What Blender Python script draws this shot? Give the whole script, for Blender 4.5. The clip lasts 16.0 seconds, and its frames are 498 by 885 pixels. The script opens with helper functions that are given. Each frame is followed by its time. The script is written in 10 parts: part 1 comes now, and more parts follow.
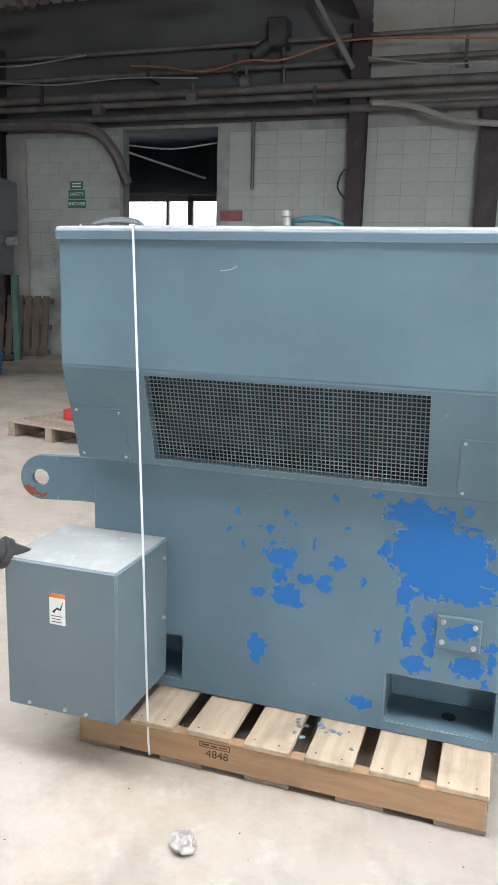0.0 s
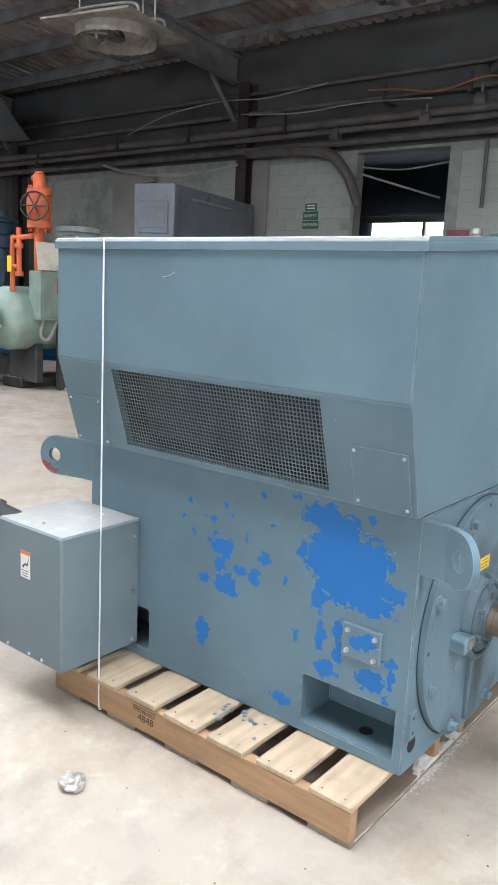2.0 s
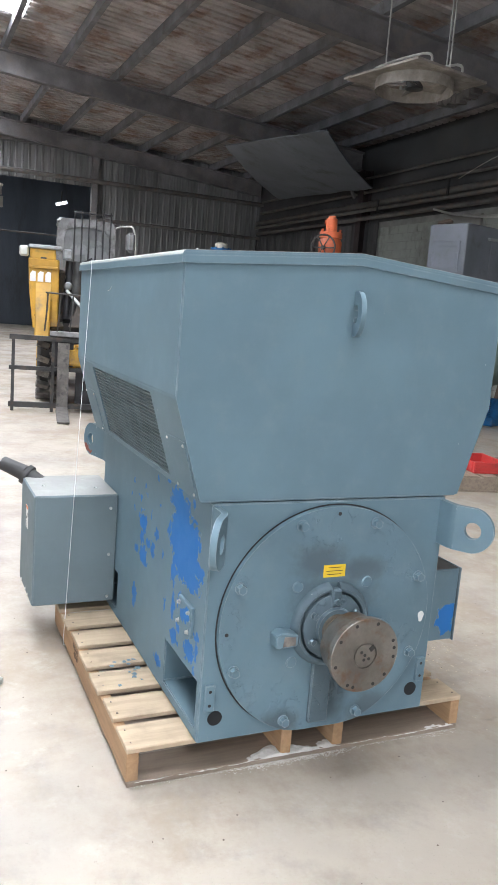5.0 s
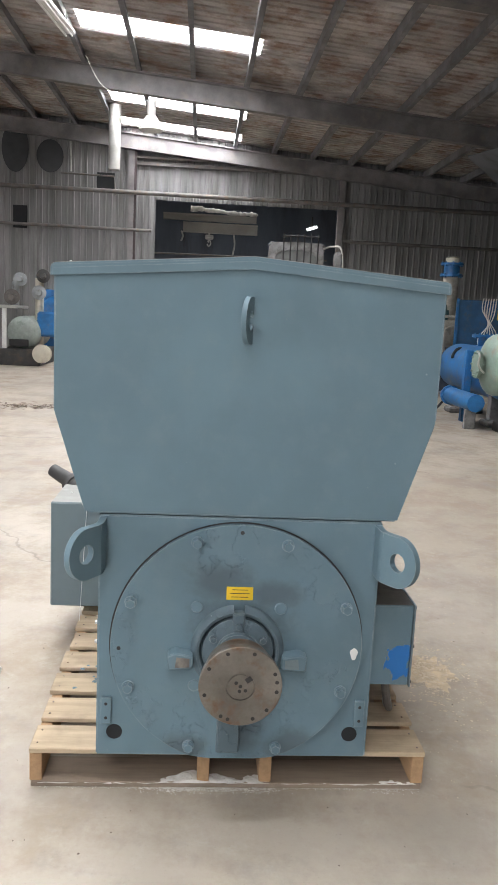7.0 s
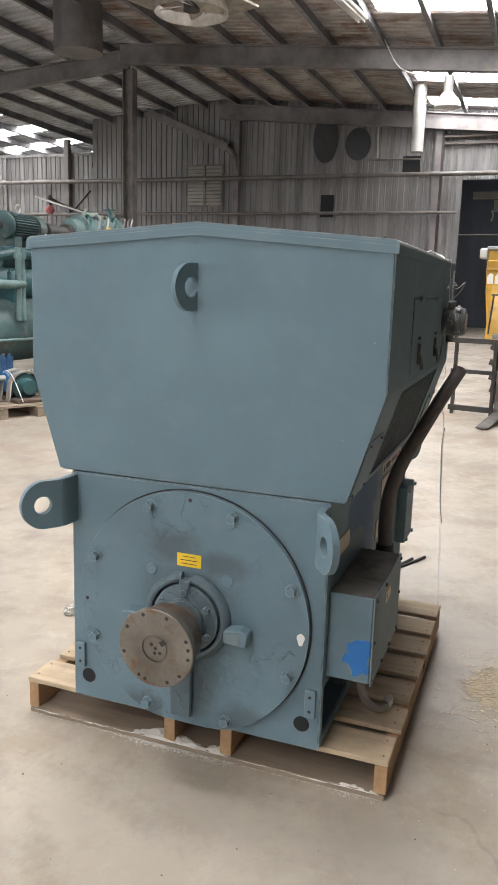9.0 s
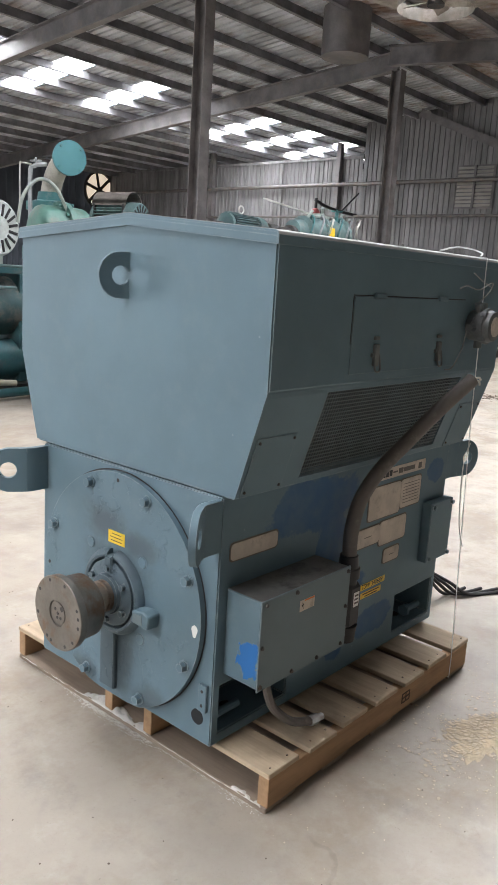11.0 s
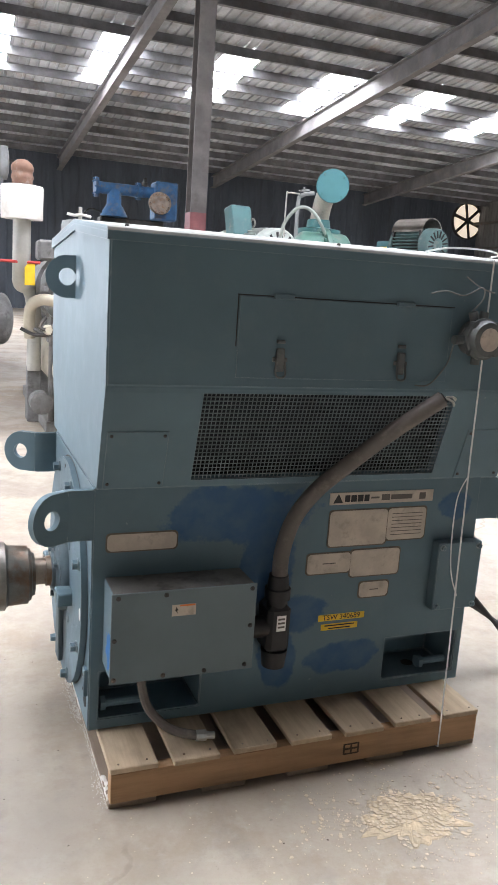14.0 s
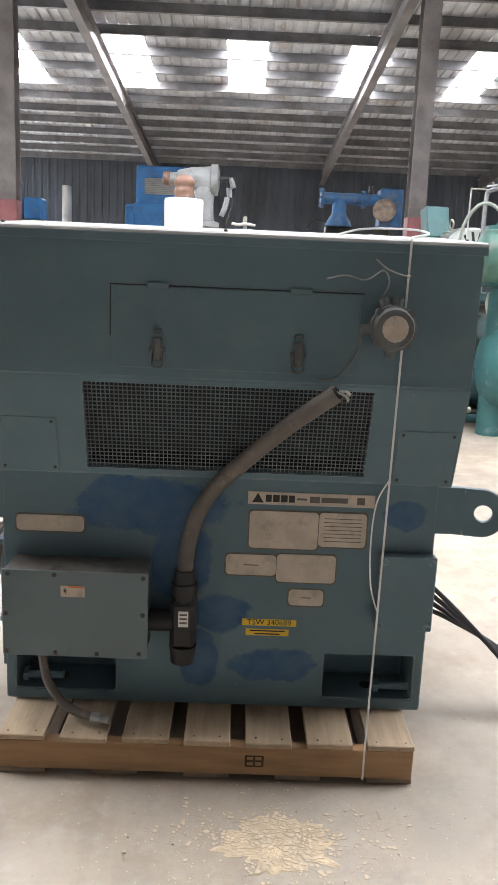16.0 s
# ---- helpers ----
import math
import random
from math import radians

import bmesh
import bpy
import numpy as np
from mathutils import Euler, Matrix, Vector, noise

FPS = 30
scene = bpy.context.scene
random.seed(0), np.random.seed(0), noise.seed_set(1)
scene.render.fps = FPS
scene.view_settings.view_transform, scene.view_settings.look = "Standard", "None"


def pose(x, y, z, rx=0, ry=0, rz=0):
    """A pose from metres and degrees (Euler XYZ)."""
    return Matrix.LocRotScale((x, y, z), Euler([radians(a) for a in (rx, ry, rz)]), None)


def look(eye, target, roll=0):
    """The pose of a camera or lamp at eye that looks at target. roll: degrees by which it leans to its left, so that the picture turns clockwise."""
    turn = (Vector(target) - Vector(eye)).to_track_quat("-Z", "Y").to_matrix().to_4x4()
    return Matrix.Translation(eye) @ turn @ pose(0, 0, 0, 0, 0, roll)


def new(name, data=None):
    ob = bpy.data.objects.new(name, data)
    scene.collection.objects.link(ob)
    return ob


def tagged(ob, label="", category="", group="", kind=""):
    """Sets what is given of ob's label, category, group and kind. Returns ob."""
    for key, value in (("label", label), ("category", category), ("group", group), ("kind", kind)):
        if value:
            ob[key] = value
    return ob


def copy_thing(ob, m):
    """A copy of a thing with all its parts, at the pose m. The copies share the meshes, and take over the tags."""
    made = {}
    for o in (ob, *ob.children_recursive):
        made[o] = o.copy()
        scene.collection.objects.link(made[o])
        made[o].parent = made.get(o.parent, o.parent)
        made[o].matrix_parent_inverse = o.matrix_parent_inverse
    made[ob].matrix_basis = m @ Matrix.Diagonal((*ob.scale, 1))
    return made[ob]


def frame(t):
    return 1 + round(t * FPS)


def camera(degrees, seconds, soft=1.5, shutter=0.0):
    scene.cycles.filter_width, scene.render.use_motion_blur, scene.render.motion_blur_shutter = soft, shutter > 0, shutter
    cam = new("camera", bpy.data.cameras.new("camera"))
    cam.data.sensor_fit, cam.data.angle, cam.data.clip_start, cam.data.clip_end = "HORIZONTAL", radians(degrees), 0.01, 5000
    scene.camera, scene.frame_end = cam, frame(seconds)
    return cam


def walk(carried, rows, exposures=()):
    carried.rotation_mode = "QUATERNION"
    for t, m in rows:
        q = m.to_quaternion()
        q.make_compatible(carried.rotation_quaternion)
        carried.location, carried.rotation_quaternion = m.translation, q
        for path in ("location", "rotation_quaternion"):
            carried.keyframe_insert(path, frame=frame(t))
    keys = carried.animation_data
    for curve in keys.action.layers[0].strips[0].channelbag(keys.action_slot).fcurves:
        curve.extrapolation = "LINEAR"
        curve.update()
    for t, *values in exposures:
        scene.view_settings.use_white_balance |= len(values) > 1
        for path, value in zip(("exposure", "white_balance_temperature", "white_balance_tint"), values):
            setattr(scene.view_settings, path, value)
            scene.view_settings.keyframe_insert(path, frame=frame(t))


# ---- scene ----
cam = camera(35.9, 16.0, soft=1.5)
METRES, EYE, TURN = 8.3, 1.44, 18.1
ROWS = [
    (0.0, 0.0, 0.0, 0.0, 0.34, -11.72, -1.65),
    (0.5, 0.0301, -0.0129, 0.0016, 5.38, -11.57, -2.15),
    (1.0, 0.0571, -0.013, -0.0008, 10.5, -11.47, -2.41),
    (1.5, 0.0888, -0.0015, 0.0012, 15.54, -11.24, -2.57),
    (2.0, 0.1174, 0.0017, -0.0006, 20.43, -11.01, -2.86),
    (2.5, 0.1506, 0.0002, 0.001, 25.14, -10.76, -3.16),
    (3.0, 0.1779, 0.0111, -0.0008, 29.66, -10.52, -3.69),
    (3.5, 0.2034, 0.0316, 0.0015, 34.2, -10.35, -4.06),
    (4.0, 0.2337, 0.0438, -0.0007, 38.81, -10.18, -4.44),
    (6.5, 0.3452, 0.1531, 0.0007, 63.22, -9.22, -3.23),
    (7.0, 0.3502, 0.1904, 0.0035, 68.49, -9.45, -2.74),
    (7.5, 0.3612, 0.222, 0.0008, 74.35, -9.91, -2.46),
    (8.0, 0.3742, 0.2534, 0.0019, 80.25, -10.4, -2.08),
    (8.5, 0.3746, 0.2837, -0.0007, 86.17, -10.89, -1.83),
    (9.0, 0.3681, 0.3167, 0.0015, 92.51, -11.31, -1.75),
    (11.5, 0.3384, 0.4588, 0.003, 117.41, -11.97, -3.88),
    (12.0, 0.3316, 0.4824, 0.0023, 121.48, -11.77, -4.12),
    (12.5, 0.3061, 0.5026, 0.004, 125.63, -11.58, -4.25),
    (13.0, 0.2865, 0.5195, 0.004, 130.48, -11.48, -4.25),
    (13.5, 0.2648, 0.5434, 0.0041, 135.89, -11.49, -4.1),
    (14.0, 0.2427, 0.5596, 0.0025, 140.97, -11.51, -3.79),
    (14.5, 0.208, 0.5707, 0.0045, 145.99, -11.53, -3.43),
    (15.0, 0.1828, 0.5863, 0.0034, 150.99, -11.55, -3.12),
    (15.5, 0.157, 0.6076, 0.0048, 155.89, -11.57, -2.68),
    (16.0, 0.1259, 0.6185, 0.002, 161.46, -11.78, -2.36),
]
EXPOSURES = [(0.0, 0.27, 6350, 14), (4.2, 0.33, 6350, 14), (6.3, -0.08, 6550, 14), (8.0, -0.12, 7100, 15), (9.2, -0.1, 7050, 15), (11.4, 0.2, 6600, 15), (14.5, 0.46, 6550, 16), (16.0, 0.52, 6800, 16)]
walk(cam, [(t, pose(0, 0, EYE, 0, 0, TURN) @ pose(METRES * x, METRES * y, METRES * z, 90 + pitch, roll, yaw)) for t, x, y, z, yaw, pitch, roll in ROWS], EXPOSURES)

# ---- world and light ----
SKY_GLOW = 24.0
world = bpy.data.worlds.new("sky")
scene.world = world
world.use_nodes = True
wn = world.node_tree
sky = wn.nodes.new("ShaderNodeTexSky")
sky.sky_type, sky.sun_disc, sky.sun_elevation, sky.sun_rotation = "NISHITA", False, radians(50), radians(160)
wn.links.new(sky.outputs[0], wn.nodes["Background"].inputs[0])
wn.nodes["Background"].inputs[1].default_value = 0.1


# fill lamp added in an unseen opening of the east wall, behind the camera
east_fill_lamp = bpy.data.lights.new("east_fill", "AREA")
east_fill_lamp.shape, east_fill_lamp.size, east_fill_lamp.size_y, east_fill_lamp.energy, east_fill_lamp.color = "RECTANGLE", 10.6, 4.8, 300, (0.86, 0.94, 1.0)
new("east_fill", east_fill_lamp).matrix_world = look((15.9, -3.0, 2.5), (0, -3.0, 2.5))
# second fill lamp, added out of view in the south to brighten the motor's side
south_fill_lamp = bpy.data.lights.new("south_fill", "AREA")
south_fill_lamp.shape, south_fill_lamp.size, south_fill_lamp.size_y, south_fill_lamp.energy, south_fill_lamp.color = "RECTANGLE", 4.6, 4.8, 3200, (0.84, 0.93, 1.0)
new("south_fill", south_fill_lamp).matrix_world = look((13.2, -27.0, 2.5), (13.2, 0, 2.5))


# ---- materials ----
def mat(name):
    m = bpy.data.materials.new(name)
    m.use_nodes = True
    return m, m.node_tree.nodes, m.node_tree.links, m.node_tree.nodes["Principled BSDF"]


def math_node(n, l, op, a, b=None, c=None, clamp=False):
    k = n.new("ShaderNodeMath")
    k.operation, k.use_clamp = op, clamp
    for i, v in enumerate((a, b, c)):
        if v is None:
            continue
        if isinstance(v, (int, float)):
            k.inputs[i].default_value = v
        else:
            l.new(v, k.inputs[i])
    return k.outputs[0]


def mix_colour(n, l, f, a, b, blend="MIX"):
    k = n.new("ShaderNodeMix")
    k.data_type, k.blend_type = "RGBA", blend
    for s, v in ((k.inputs[0], f), (k.inputs[6], a), (k.inputs[7], b)):
        if isinstance(v, (int, float)):
            s.default_value = v
        elif isinstance(v, tuple):
            s.default_value = (*v[:3], 1)
        else:
            l.new(v, s)
    return k.outputs[2]


def coords(n, l, scale=(1, 1, 1), kind="Object"):
    t = n.new("ShaderNodeTexCoord")
    k = n.new("ShaderNodeMapping")
    k.inputs["Scale"].default_value = scale
    l.new(t.outputs[kind], k.inputs[0])
    return k.outputs[0]


def noise_of(n, l, vec, scale, detail=4, rough=0.55):
    k = n.new("ShaderNodeTexNoise")
    k.inputs["Scale"].default_value, k.inputs["Detail"].default_value, k.inputs["Roughness"].default_value = scale, detail, rough
    l.new(vec, k.inputs["Vector"])
    return k.outputs[0]


def ramp(n, l, f, lo, hi, a=0.0, b=1.0):
    k = n.new("ShaderNodeMapRange")
    k.interpolation_type = "SMOOTHSTEP"
    for i, v in enumerate((lo, hi, a, b)):
        k.inputs[i + 1].default_value = v
    l.new(f, k.inputs[0])
    return k.outputs[0]


def bump(n, l, b, height, strength=0.3, dist=0.01):
    k = n.new("ShaderNodeBump")
    k.inputs["Strength"].default_value, k.inputs["Distance"].default_value = strength, dist
    l.new(height, k.inputs["Height"])
    l.new(k.outputs[0], b.inputs["Normal"])


def surface(name, colour, rough=0.6, metal=0.0, vary=0.25, dirt=None, dirt_amount=0.4, scale=3.0, grain=40.0, relief=0.15, stretch=(1, 1, 1), spread=0.0, depth=0.004):
    """Colour with large stains, fine grain and relief; dirt is a second colour that shows in patches."""
    m, n, l, b = mat(name)
    v = coords(n, l, stretch)
    big, fine = noise_of(n, l, v, scale, 5), noise_of(n, l, v, grain, 3)
    c = mix_colour(n, l, ramp(n, l, big, 0.3, 0.7), tuple(x * (1 - vary) for x in colour), tuple(min(1, x * (1 + vary)) for x in colour))
    c = mix_colour(n, l, ramp(n, l, fine, 0.35, 0.75, 0, vary * 0.6), c, tuple(x * 0.55 for x in colour))
    if dirt:
        d = noise_of(n, l, v, scale * 1.7, 7, 0.65)
        c = mix_colour(n, l, ramp(n, l, d, 0.62 - dirt_amount * 0.3, 0.85 - dirt_amount * 0.3, 0, 0.85), c, dirt)
    if spread:
        r = n.new("ShaderNodeObjectInfo").outputs["Random"]
        c = mix_colour(n, l, math_node(n, l, "MULTIPLY", r, spread), c, tuple(x * 0.35 for x in colour))
    l.new(c, b.inputs["Base Color"])
    l.new(ramp(n, l, big, 0.2, 0.8, max(0.05, rough - 0.1), min(1, rough + 0.1)), b.inputs["Roughness"])
    b.inputs["Metallic"].default_value = metal
    if relief:
        bump(n, l, b, fine, relief, depth)
    return m


def glow(name, colour, strength):
    m, n, l, b = mat(name)
    b.inputs["Base Color"].default_value = (*colour, 1)
    b.inputs["Emission Color"].default_value = (*colour, 1)
    b.inputs["Emission Strength"].default_value = strength
    return m


PAINT = (0.122, 0.192, 0.232)


def patch_field(n, l, pos, spots, wob, across=12):
    """Smallest scaled distance to any of the spots (x, y, z, rx, rz), with ry as a sixth number where the face looks along x."""
    best = None
    for x, y, z, rx, rz, *ry in spots:
        s = n.new("ShaderNodeVectorMath")
        s.operation = "SUBTRACT"
        l.new(pos, s.inputs[0])
        s.inputs[1].default_value = (x, y, z)
        k = n.new("ShaderNodeVectorMath")
        k.operation = "MULTIPLY"
        l.new(s.outputs[0], k.inputs[0])
        k.inputs[1].default_value = (1 / rx, 1 / ry[0] if ry else across, 1 / rz)
        d = n.new("ShaderNodeVectorMath")
        d.operation = "LENGTH"
        l.new(k.outputs[0], d.inputs[0])
        best = d.outputs["Value"] if best is None else math_node(n, l, "MINIMUM", best, d.outputs["Value"])
    return math_node(n, l, "ADD", best, wob)


def motor_paint(name, hard=(), soft=(), stain=(), across=12, under=(0.02, 0.15, 0.42), wear_and_glint=1.0, coat=PAINT):
    """Blue-grey machine enamel; hard: sharp peeled patches down to a bright blue coat; soft: worn areas where that coat shows through."""
    m, n, l, b = mat(name)
    v = coords(n, l)
    big, mid, fine = noise_of(n, l, v, 2.2, 5), noise_of(n, l, v, 14, 6, 0.6), noise_of(n, l, v, 90, 3)
    c = mix_colour(n, l, ramp(n, l, big, 0.3, 0.7), tuple(x * 0.9 for x in coat), tuple(x * 1.08 for x in coat))
    c = mix_colour(n, l, ramp(n, l, mid, 0.45, 0.75, 0, 0.3), c, (0.17, 0.225, 0.245))
    height = math_node(n, l, "MULTIPLY", fine, 0.2)
    if soft:
        w = math_node(n, l, "MULTIPLY", math_node(n, l, "SUBTRACT", noise_of(n, l, v, 5, 6, 0.7), 0.5), 1.6)
        f = ramp(n, l, patch_field(n, l, v, soft, w), 0.88, 1.06, 1, 0)
        c = mix_colour(n, l, math_node(n, l, "MULTIPLY", f, ramp(n, l, mid, 0.3, 0.65, 0.9, 0.6)), c, (0.03, 0.1, 0.225))
    if hard:
        wn_ = n.new("ShaderNodeTexNoise")
        wn_.inputs["Scale"].default_value, wn_.inputs["Detail"].default_value, wn_.inputs["Roughness"].default_value = 34, 3, 0.55
        l.new(v, wn_.inputs["Vector"])
        shift = n.new("ShaderNodeVectorMath")
        shift.operation = "MULTIPLY_ADD"
        l.new(wn_.outputs["Color"], shift.inputs[0])
        shift.inputs[1].default_value, shift.inputs[2].default_value = (0.055, 0.0, 0.055), (-0.0275, 0.0, -0.0275)
        moved = n.new("ShaderNodeVectorMath")
        l.new(v, moved.inputs[0])
        l.new(shift.outputs[0], moved.inputs[1])
        cell = n.new("ShaderNodeTexVoronoi")
        cell.inputs["Scale"].default_value = 55
        l.new(moved.outputs[0], cell.inputs["Vector"])
        sep = n.new("ShaderNodeSeparateColor")
        l.new(cell.outputs["Color"], sep.inputs[0])
        w = math_node(n, l, "MULTIPLY", math_node(n, l, "SUBTRACT", sep.outputs[0], 0.45), 0.5)
        f = patch_field(n, l, moved.outputs[0], hard, w, across)
        rim = ramp(n, l, f, 0.97, 1.0, 0, 1)
        lip = math_node(n, l, "MULTIPLY", ramp(n, l, f, 0.97, 0.99), ramp(n, l, f, 1.0, 1.03, 1, 0))
        peeled = math_node(n, l, "SUBTRACT", 1.0, rim)
        c = mix_colour(n, l, peeled, c, under)
        c = mix_colour(n, l, math_node(n, l, "MULTIPLY", lip, 0.25), c, (0.4, 0.44, 0.43))
        height = math_node(n, l, "ADD", height, math_node(n, l, "MULTIPLY", rim, 1.2))
    if stain:
        w = math_node(n, l, "MULTIPLY", math_node(n, l, "SUBTRACT", noise_of(n, l, v, 11, 6, 0.7), 0.5), 1.4)
        f = ramp(n, l, patch_field(n, l, v, stain, w), 0.35, 1.2, 0.5, 0)
        c = mix_colour(n, l, f, c, (0.05, 0.055, 0.057))
        area = ramp(n, l, noise_of(n, l, v, 4, 3), 0.46, 0.56)
        blister = math_node(n, l, "MULTIPLY", ramp(n, l, noise_of(n, l, v, 17, 5, 0.6), 0.5, 0.54), area)
        height = math_node(n, l, "ADD", height, math_node(n, l, "MULTIPLY", blister, 1.5))
    # paler edges: worn paint, and edge highlights put into the colour
    bev = n.new("ShaderNodeBevel")
    bev.samples = 4
    bev.inputs["Radius"].default_value = 0.0045
    plain = n.new("ShaderNodeTexCoord")
    turn = n.new("ShaderNodeVectorMath")
    turn.operation = "DOT_PRODUCT"
    l.new(bev.outputs[0], turn.inputs[0])
    l.new(plain.outputs["Normal"], turn.inputs[1])
    edge = math_node(n, l, "MULTIPLY", ramp(n, l, turn.outputs["Value"], 0.8, 0.99, 1, 0), ramp(n, l, mid, 0.4, 0.62, 0.25 * wear_and_glint, 0.8 * wear_and_glint))
    c = mix_colour(n, l, edge, c, (0.33, 0.38, 0.4))
    chip = ramp(n, l, noise_of(n, l, v, 38, 2), 0.76, 0.79, 0, 0.55)
    c = mix_colour(n, l, chip, c, (0.3, 0.35, 0.36))
    l.new(c, b.inputs["Base Color"])
    l.new(ramp(n, l, mid, 0.3, 0.7, 0.55, 0.64), b.inputs["Roughness"])
    b.inputs["Specular IOR Level"].default_value = 0.3
    bump(n, l, b, height, 0.75 if stain else 0.35, 0.0018 if stain else 0.0012)
    return m


def wood(name, colour, along="X", spread=0.25, dirt=0.3):
    m, n, l, b = mat(name)
    s = {"X": (1.2, 14, 14), "Y": (14, 1.2, 14), "Z": (14, 14, 1.2)}[along]
    v = coords(n, l, s)
    r = n.new("ShaderNodeObjectInfo").outputs["Random"]
    off = n.new("ShaderNodeVectorMath")
    l.new(v, off.inputs[0])
    l.new(math_node(n, l, "MULTIPLY", r, 60.0), off.inputs[1])
    g, k = noise_of(n, l, off.outputs[0], 2.6, 8, 0.65), noise_of(n, l, coords(n, l, (4, 4, 4)), 1.5, 5)
    c = mix_colour(n, l, ramp(n, l, g, 0.35, 0.7), tuple(x * 1.06 for x in colour), tuple(x * 0.8 for x in colour))
    c = mix_colour(n, l, math_node(n, l, "MULTIPLY", r, spread), c, tuple(x * 0.6 for x in colour))
    c = mix_colour(n, l, ramp(n, l, k, 0.5, 0.75, 0, dirt), c, (0.16, 0.13, 0.1))
    l.new(c, b.inputs["Base Color"])
    b.inputs["Roughness"].default_value = 0.8
    bump(n, l, b, g, 0.4, 0.003)
    return m


def concrete():
    m, n, l, b = mat("concrete_floor")
    v = coords(n, l)
    a, k, f, g = noise_of(n, l, v, 0.35, 6, 0.6), noise_of(n, l, v, 1.4, 8, 0.72), noise_of(n, l, v, 8, 7, 0.72), noise_of(n, l, v, 120, 2)
    c = mix_colour(n, l, ramp(n, l, a, 0.3, 0.7), (0.345, 0.298, 0.242), (0.455, 0.405, 0.34))
    c = mix_colour(n, l, ramp(n, l, k, 0.42, 0.64, 0, 0.75), c, (0.3, 0.238, 0.175))
    c = mix_colour(n, l, ramp(n, l, f, 0.52, 0.7, 0, 0.4), c, (0.47, 0.44, 0.39))
    c = mix_colour(n, l, ramp(n, l, noise_of(n, l, v, 2.7, 9, 0.75), 0.58, 0.74, 0, 0.6), c, (0.19, 0.165, 0.135))
    c = mix_colour(n, l, ramp(n, l, noise_of(n, l, v, 5.5, 8, 0.68), 0.5, 0.7, 0, 0.45), c, (0.25, 0.225, 0.2))
    c = mix_colour(n, l, ramp(n, l, noise_of(n, l, v, 0.9, 5, 0.6), 0.46, 0.6, 0, 0.35), c, (0.27, 0.245, 0.22))
    c = mix_colour(n, l, ramp(n, l, noise_of(n, l, coords(n, l, (6, 1.2, 1)), 1.3, 8, 0.7), 0.6, 0.72, 0, 0.4), c, (0.44, 0.38, 0.3))
    c = mix_colour(n, l, ramp(n, l, noise_of(n, l, v, 30, 5, 0.7), 0.66, 0.74, 0, 0.5), c, (0.15, 0.13, 0.11))
    c = mix_colour(n, l, ramp(n, l, g, 0.6, 0.8, 0, 0.3), c, (0.2, 0.19, 0.17))
    crack = n.new("ShaderNodeTexVoronoi")
    crack.feature = "DISTANCE_TO_EDGE"
    crack.inputs["Scale"].default_value = 0.2
    wob = n.new("ShaderNodeVectorMath")
    wob.operation = "MULTIPLY_ADD"
    nz = n.new("ShaderNodeTexNoise")
    nz.inputs["Scale"].default_value, nz.inputs["Detail"].default_value = 2.5, 6
    l.new(v, nz.inputs["Vector"])
    l.new(nz.outputs["Color"], wob.inputs[0])
    wob.inputs[1].default_value = (0.5, 0.5, 0)
    l.new(v, wob.inputs[2])
    l.new(wob.outputs[0], crack.inputs["Vector"])
    line = math_node(n, l, "MULTIPLY", ramp(n, l, crack.outputs[0], 0.0006, 0.002, 1, 0), ramp(n, l, a, 0.5, 0.56))
    c = mix_colour(n, l, math_node(n, l, "MULTIPLY", line, 0.4), c, (0.12, 0.105, 0.09))
    l.new(c, b.inputs["Base Color"])
    l.new(ramp(n, l, k, 0.35, 0.65, 0.42, 0.75), b.inputs["Roughness"])
    h = math_node(n, l, "ADD", math_node(n, l, "MULTIPLY", f, 0.6), math_node(n, l, "MULTIPLY", g, 0.2))
    bump(n, l, b, math_node(n, l, "SUBTRACT", h, math_node(n, l, "MULTIPLY", line, 0.6)), 0.25, 0.004)
    return m


FLOOR = concrete()
# raised, bluish base colour also carries the haze under the skylights
ROOF_SHEET = surface("roof_sheet", (0.5, 0.525, 0.56), 0.6, 0.0, 0.35, (0.33, 0.27, 0.23), 0.4, 0.8, 20, 0.1)
ROOF_NORTH = surface("stained_roof_sheet", (0.43, 0.4, 0.385), 0.65, 0.0, 0.35, (0.24, 0.14, 0.095), 0.6, 0.9, 20, 0.1)
STEEL = surface("dark_painted_steel", (0.165, 0.155, 0.155), 0.6, 0.0, 0.3, (0.2, 0.17, 0.15), 0.4, 2, 30)
COLUMN_STEEL = surface("column_steel", (0.17, 0.155, 0.15), 0.6, 0.0, 0.3, (0.1, 0.085, 0.08), 0.4, 2, 30)
MAROON = surface("maroon_steel", (0.034, 0.021, 0.022), 0.6, 0.0, 0.3, (0.06, 0.045, 0.045), 0.4, 2, 30)
RED_BAND = surface("red_paint_band", (0.26, 0.09, 0.095), 0.6, 0, 0.25, (0.2, 0.1, 0.1), 0.3, 4, 30)
SHEET_WALL = surface("corrugated_wall_sheet", (0.2, 0.198, 0.196), 0.6, 0.0, 0.3, (0.1, 0.093, 0.09), 0.45, 1.6, 25, 0.1, (1.6, 1.6, 0.14))
CLADDING = surface("dark_cladding", (0.085, 0.083, 0.082), 0.7, 0, 0.4, (0.04, 0.038, 0.037), 0.5, 1.2, 25, 0.1, (1.5, 1.5, 0.2))
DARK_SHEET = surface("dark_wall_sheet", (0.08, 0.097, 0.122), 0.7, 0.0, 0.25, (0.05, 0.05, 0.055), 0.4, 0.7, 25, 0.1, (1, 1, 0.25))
BLOCK = surface("painted_block", (0.42, 0.44, 0.4), 0.75, 0, 0.14, (0.22, 0.23, 0.2), 0.6, 0.9, 60, 0.35, spread=0.1)
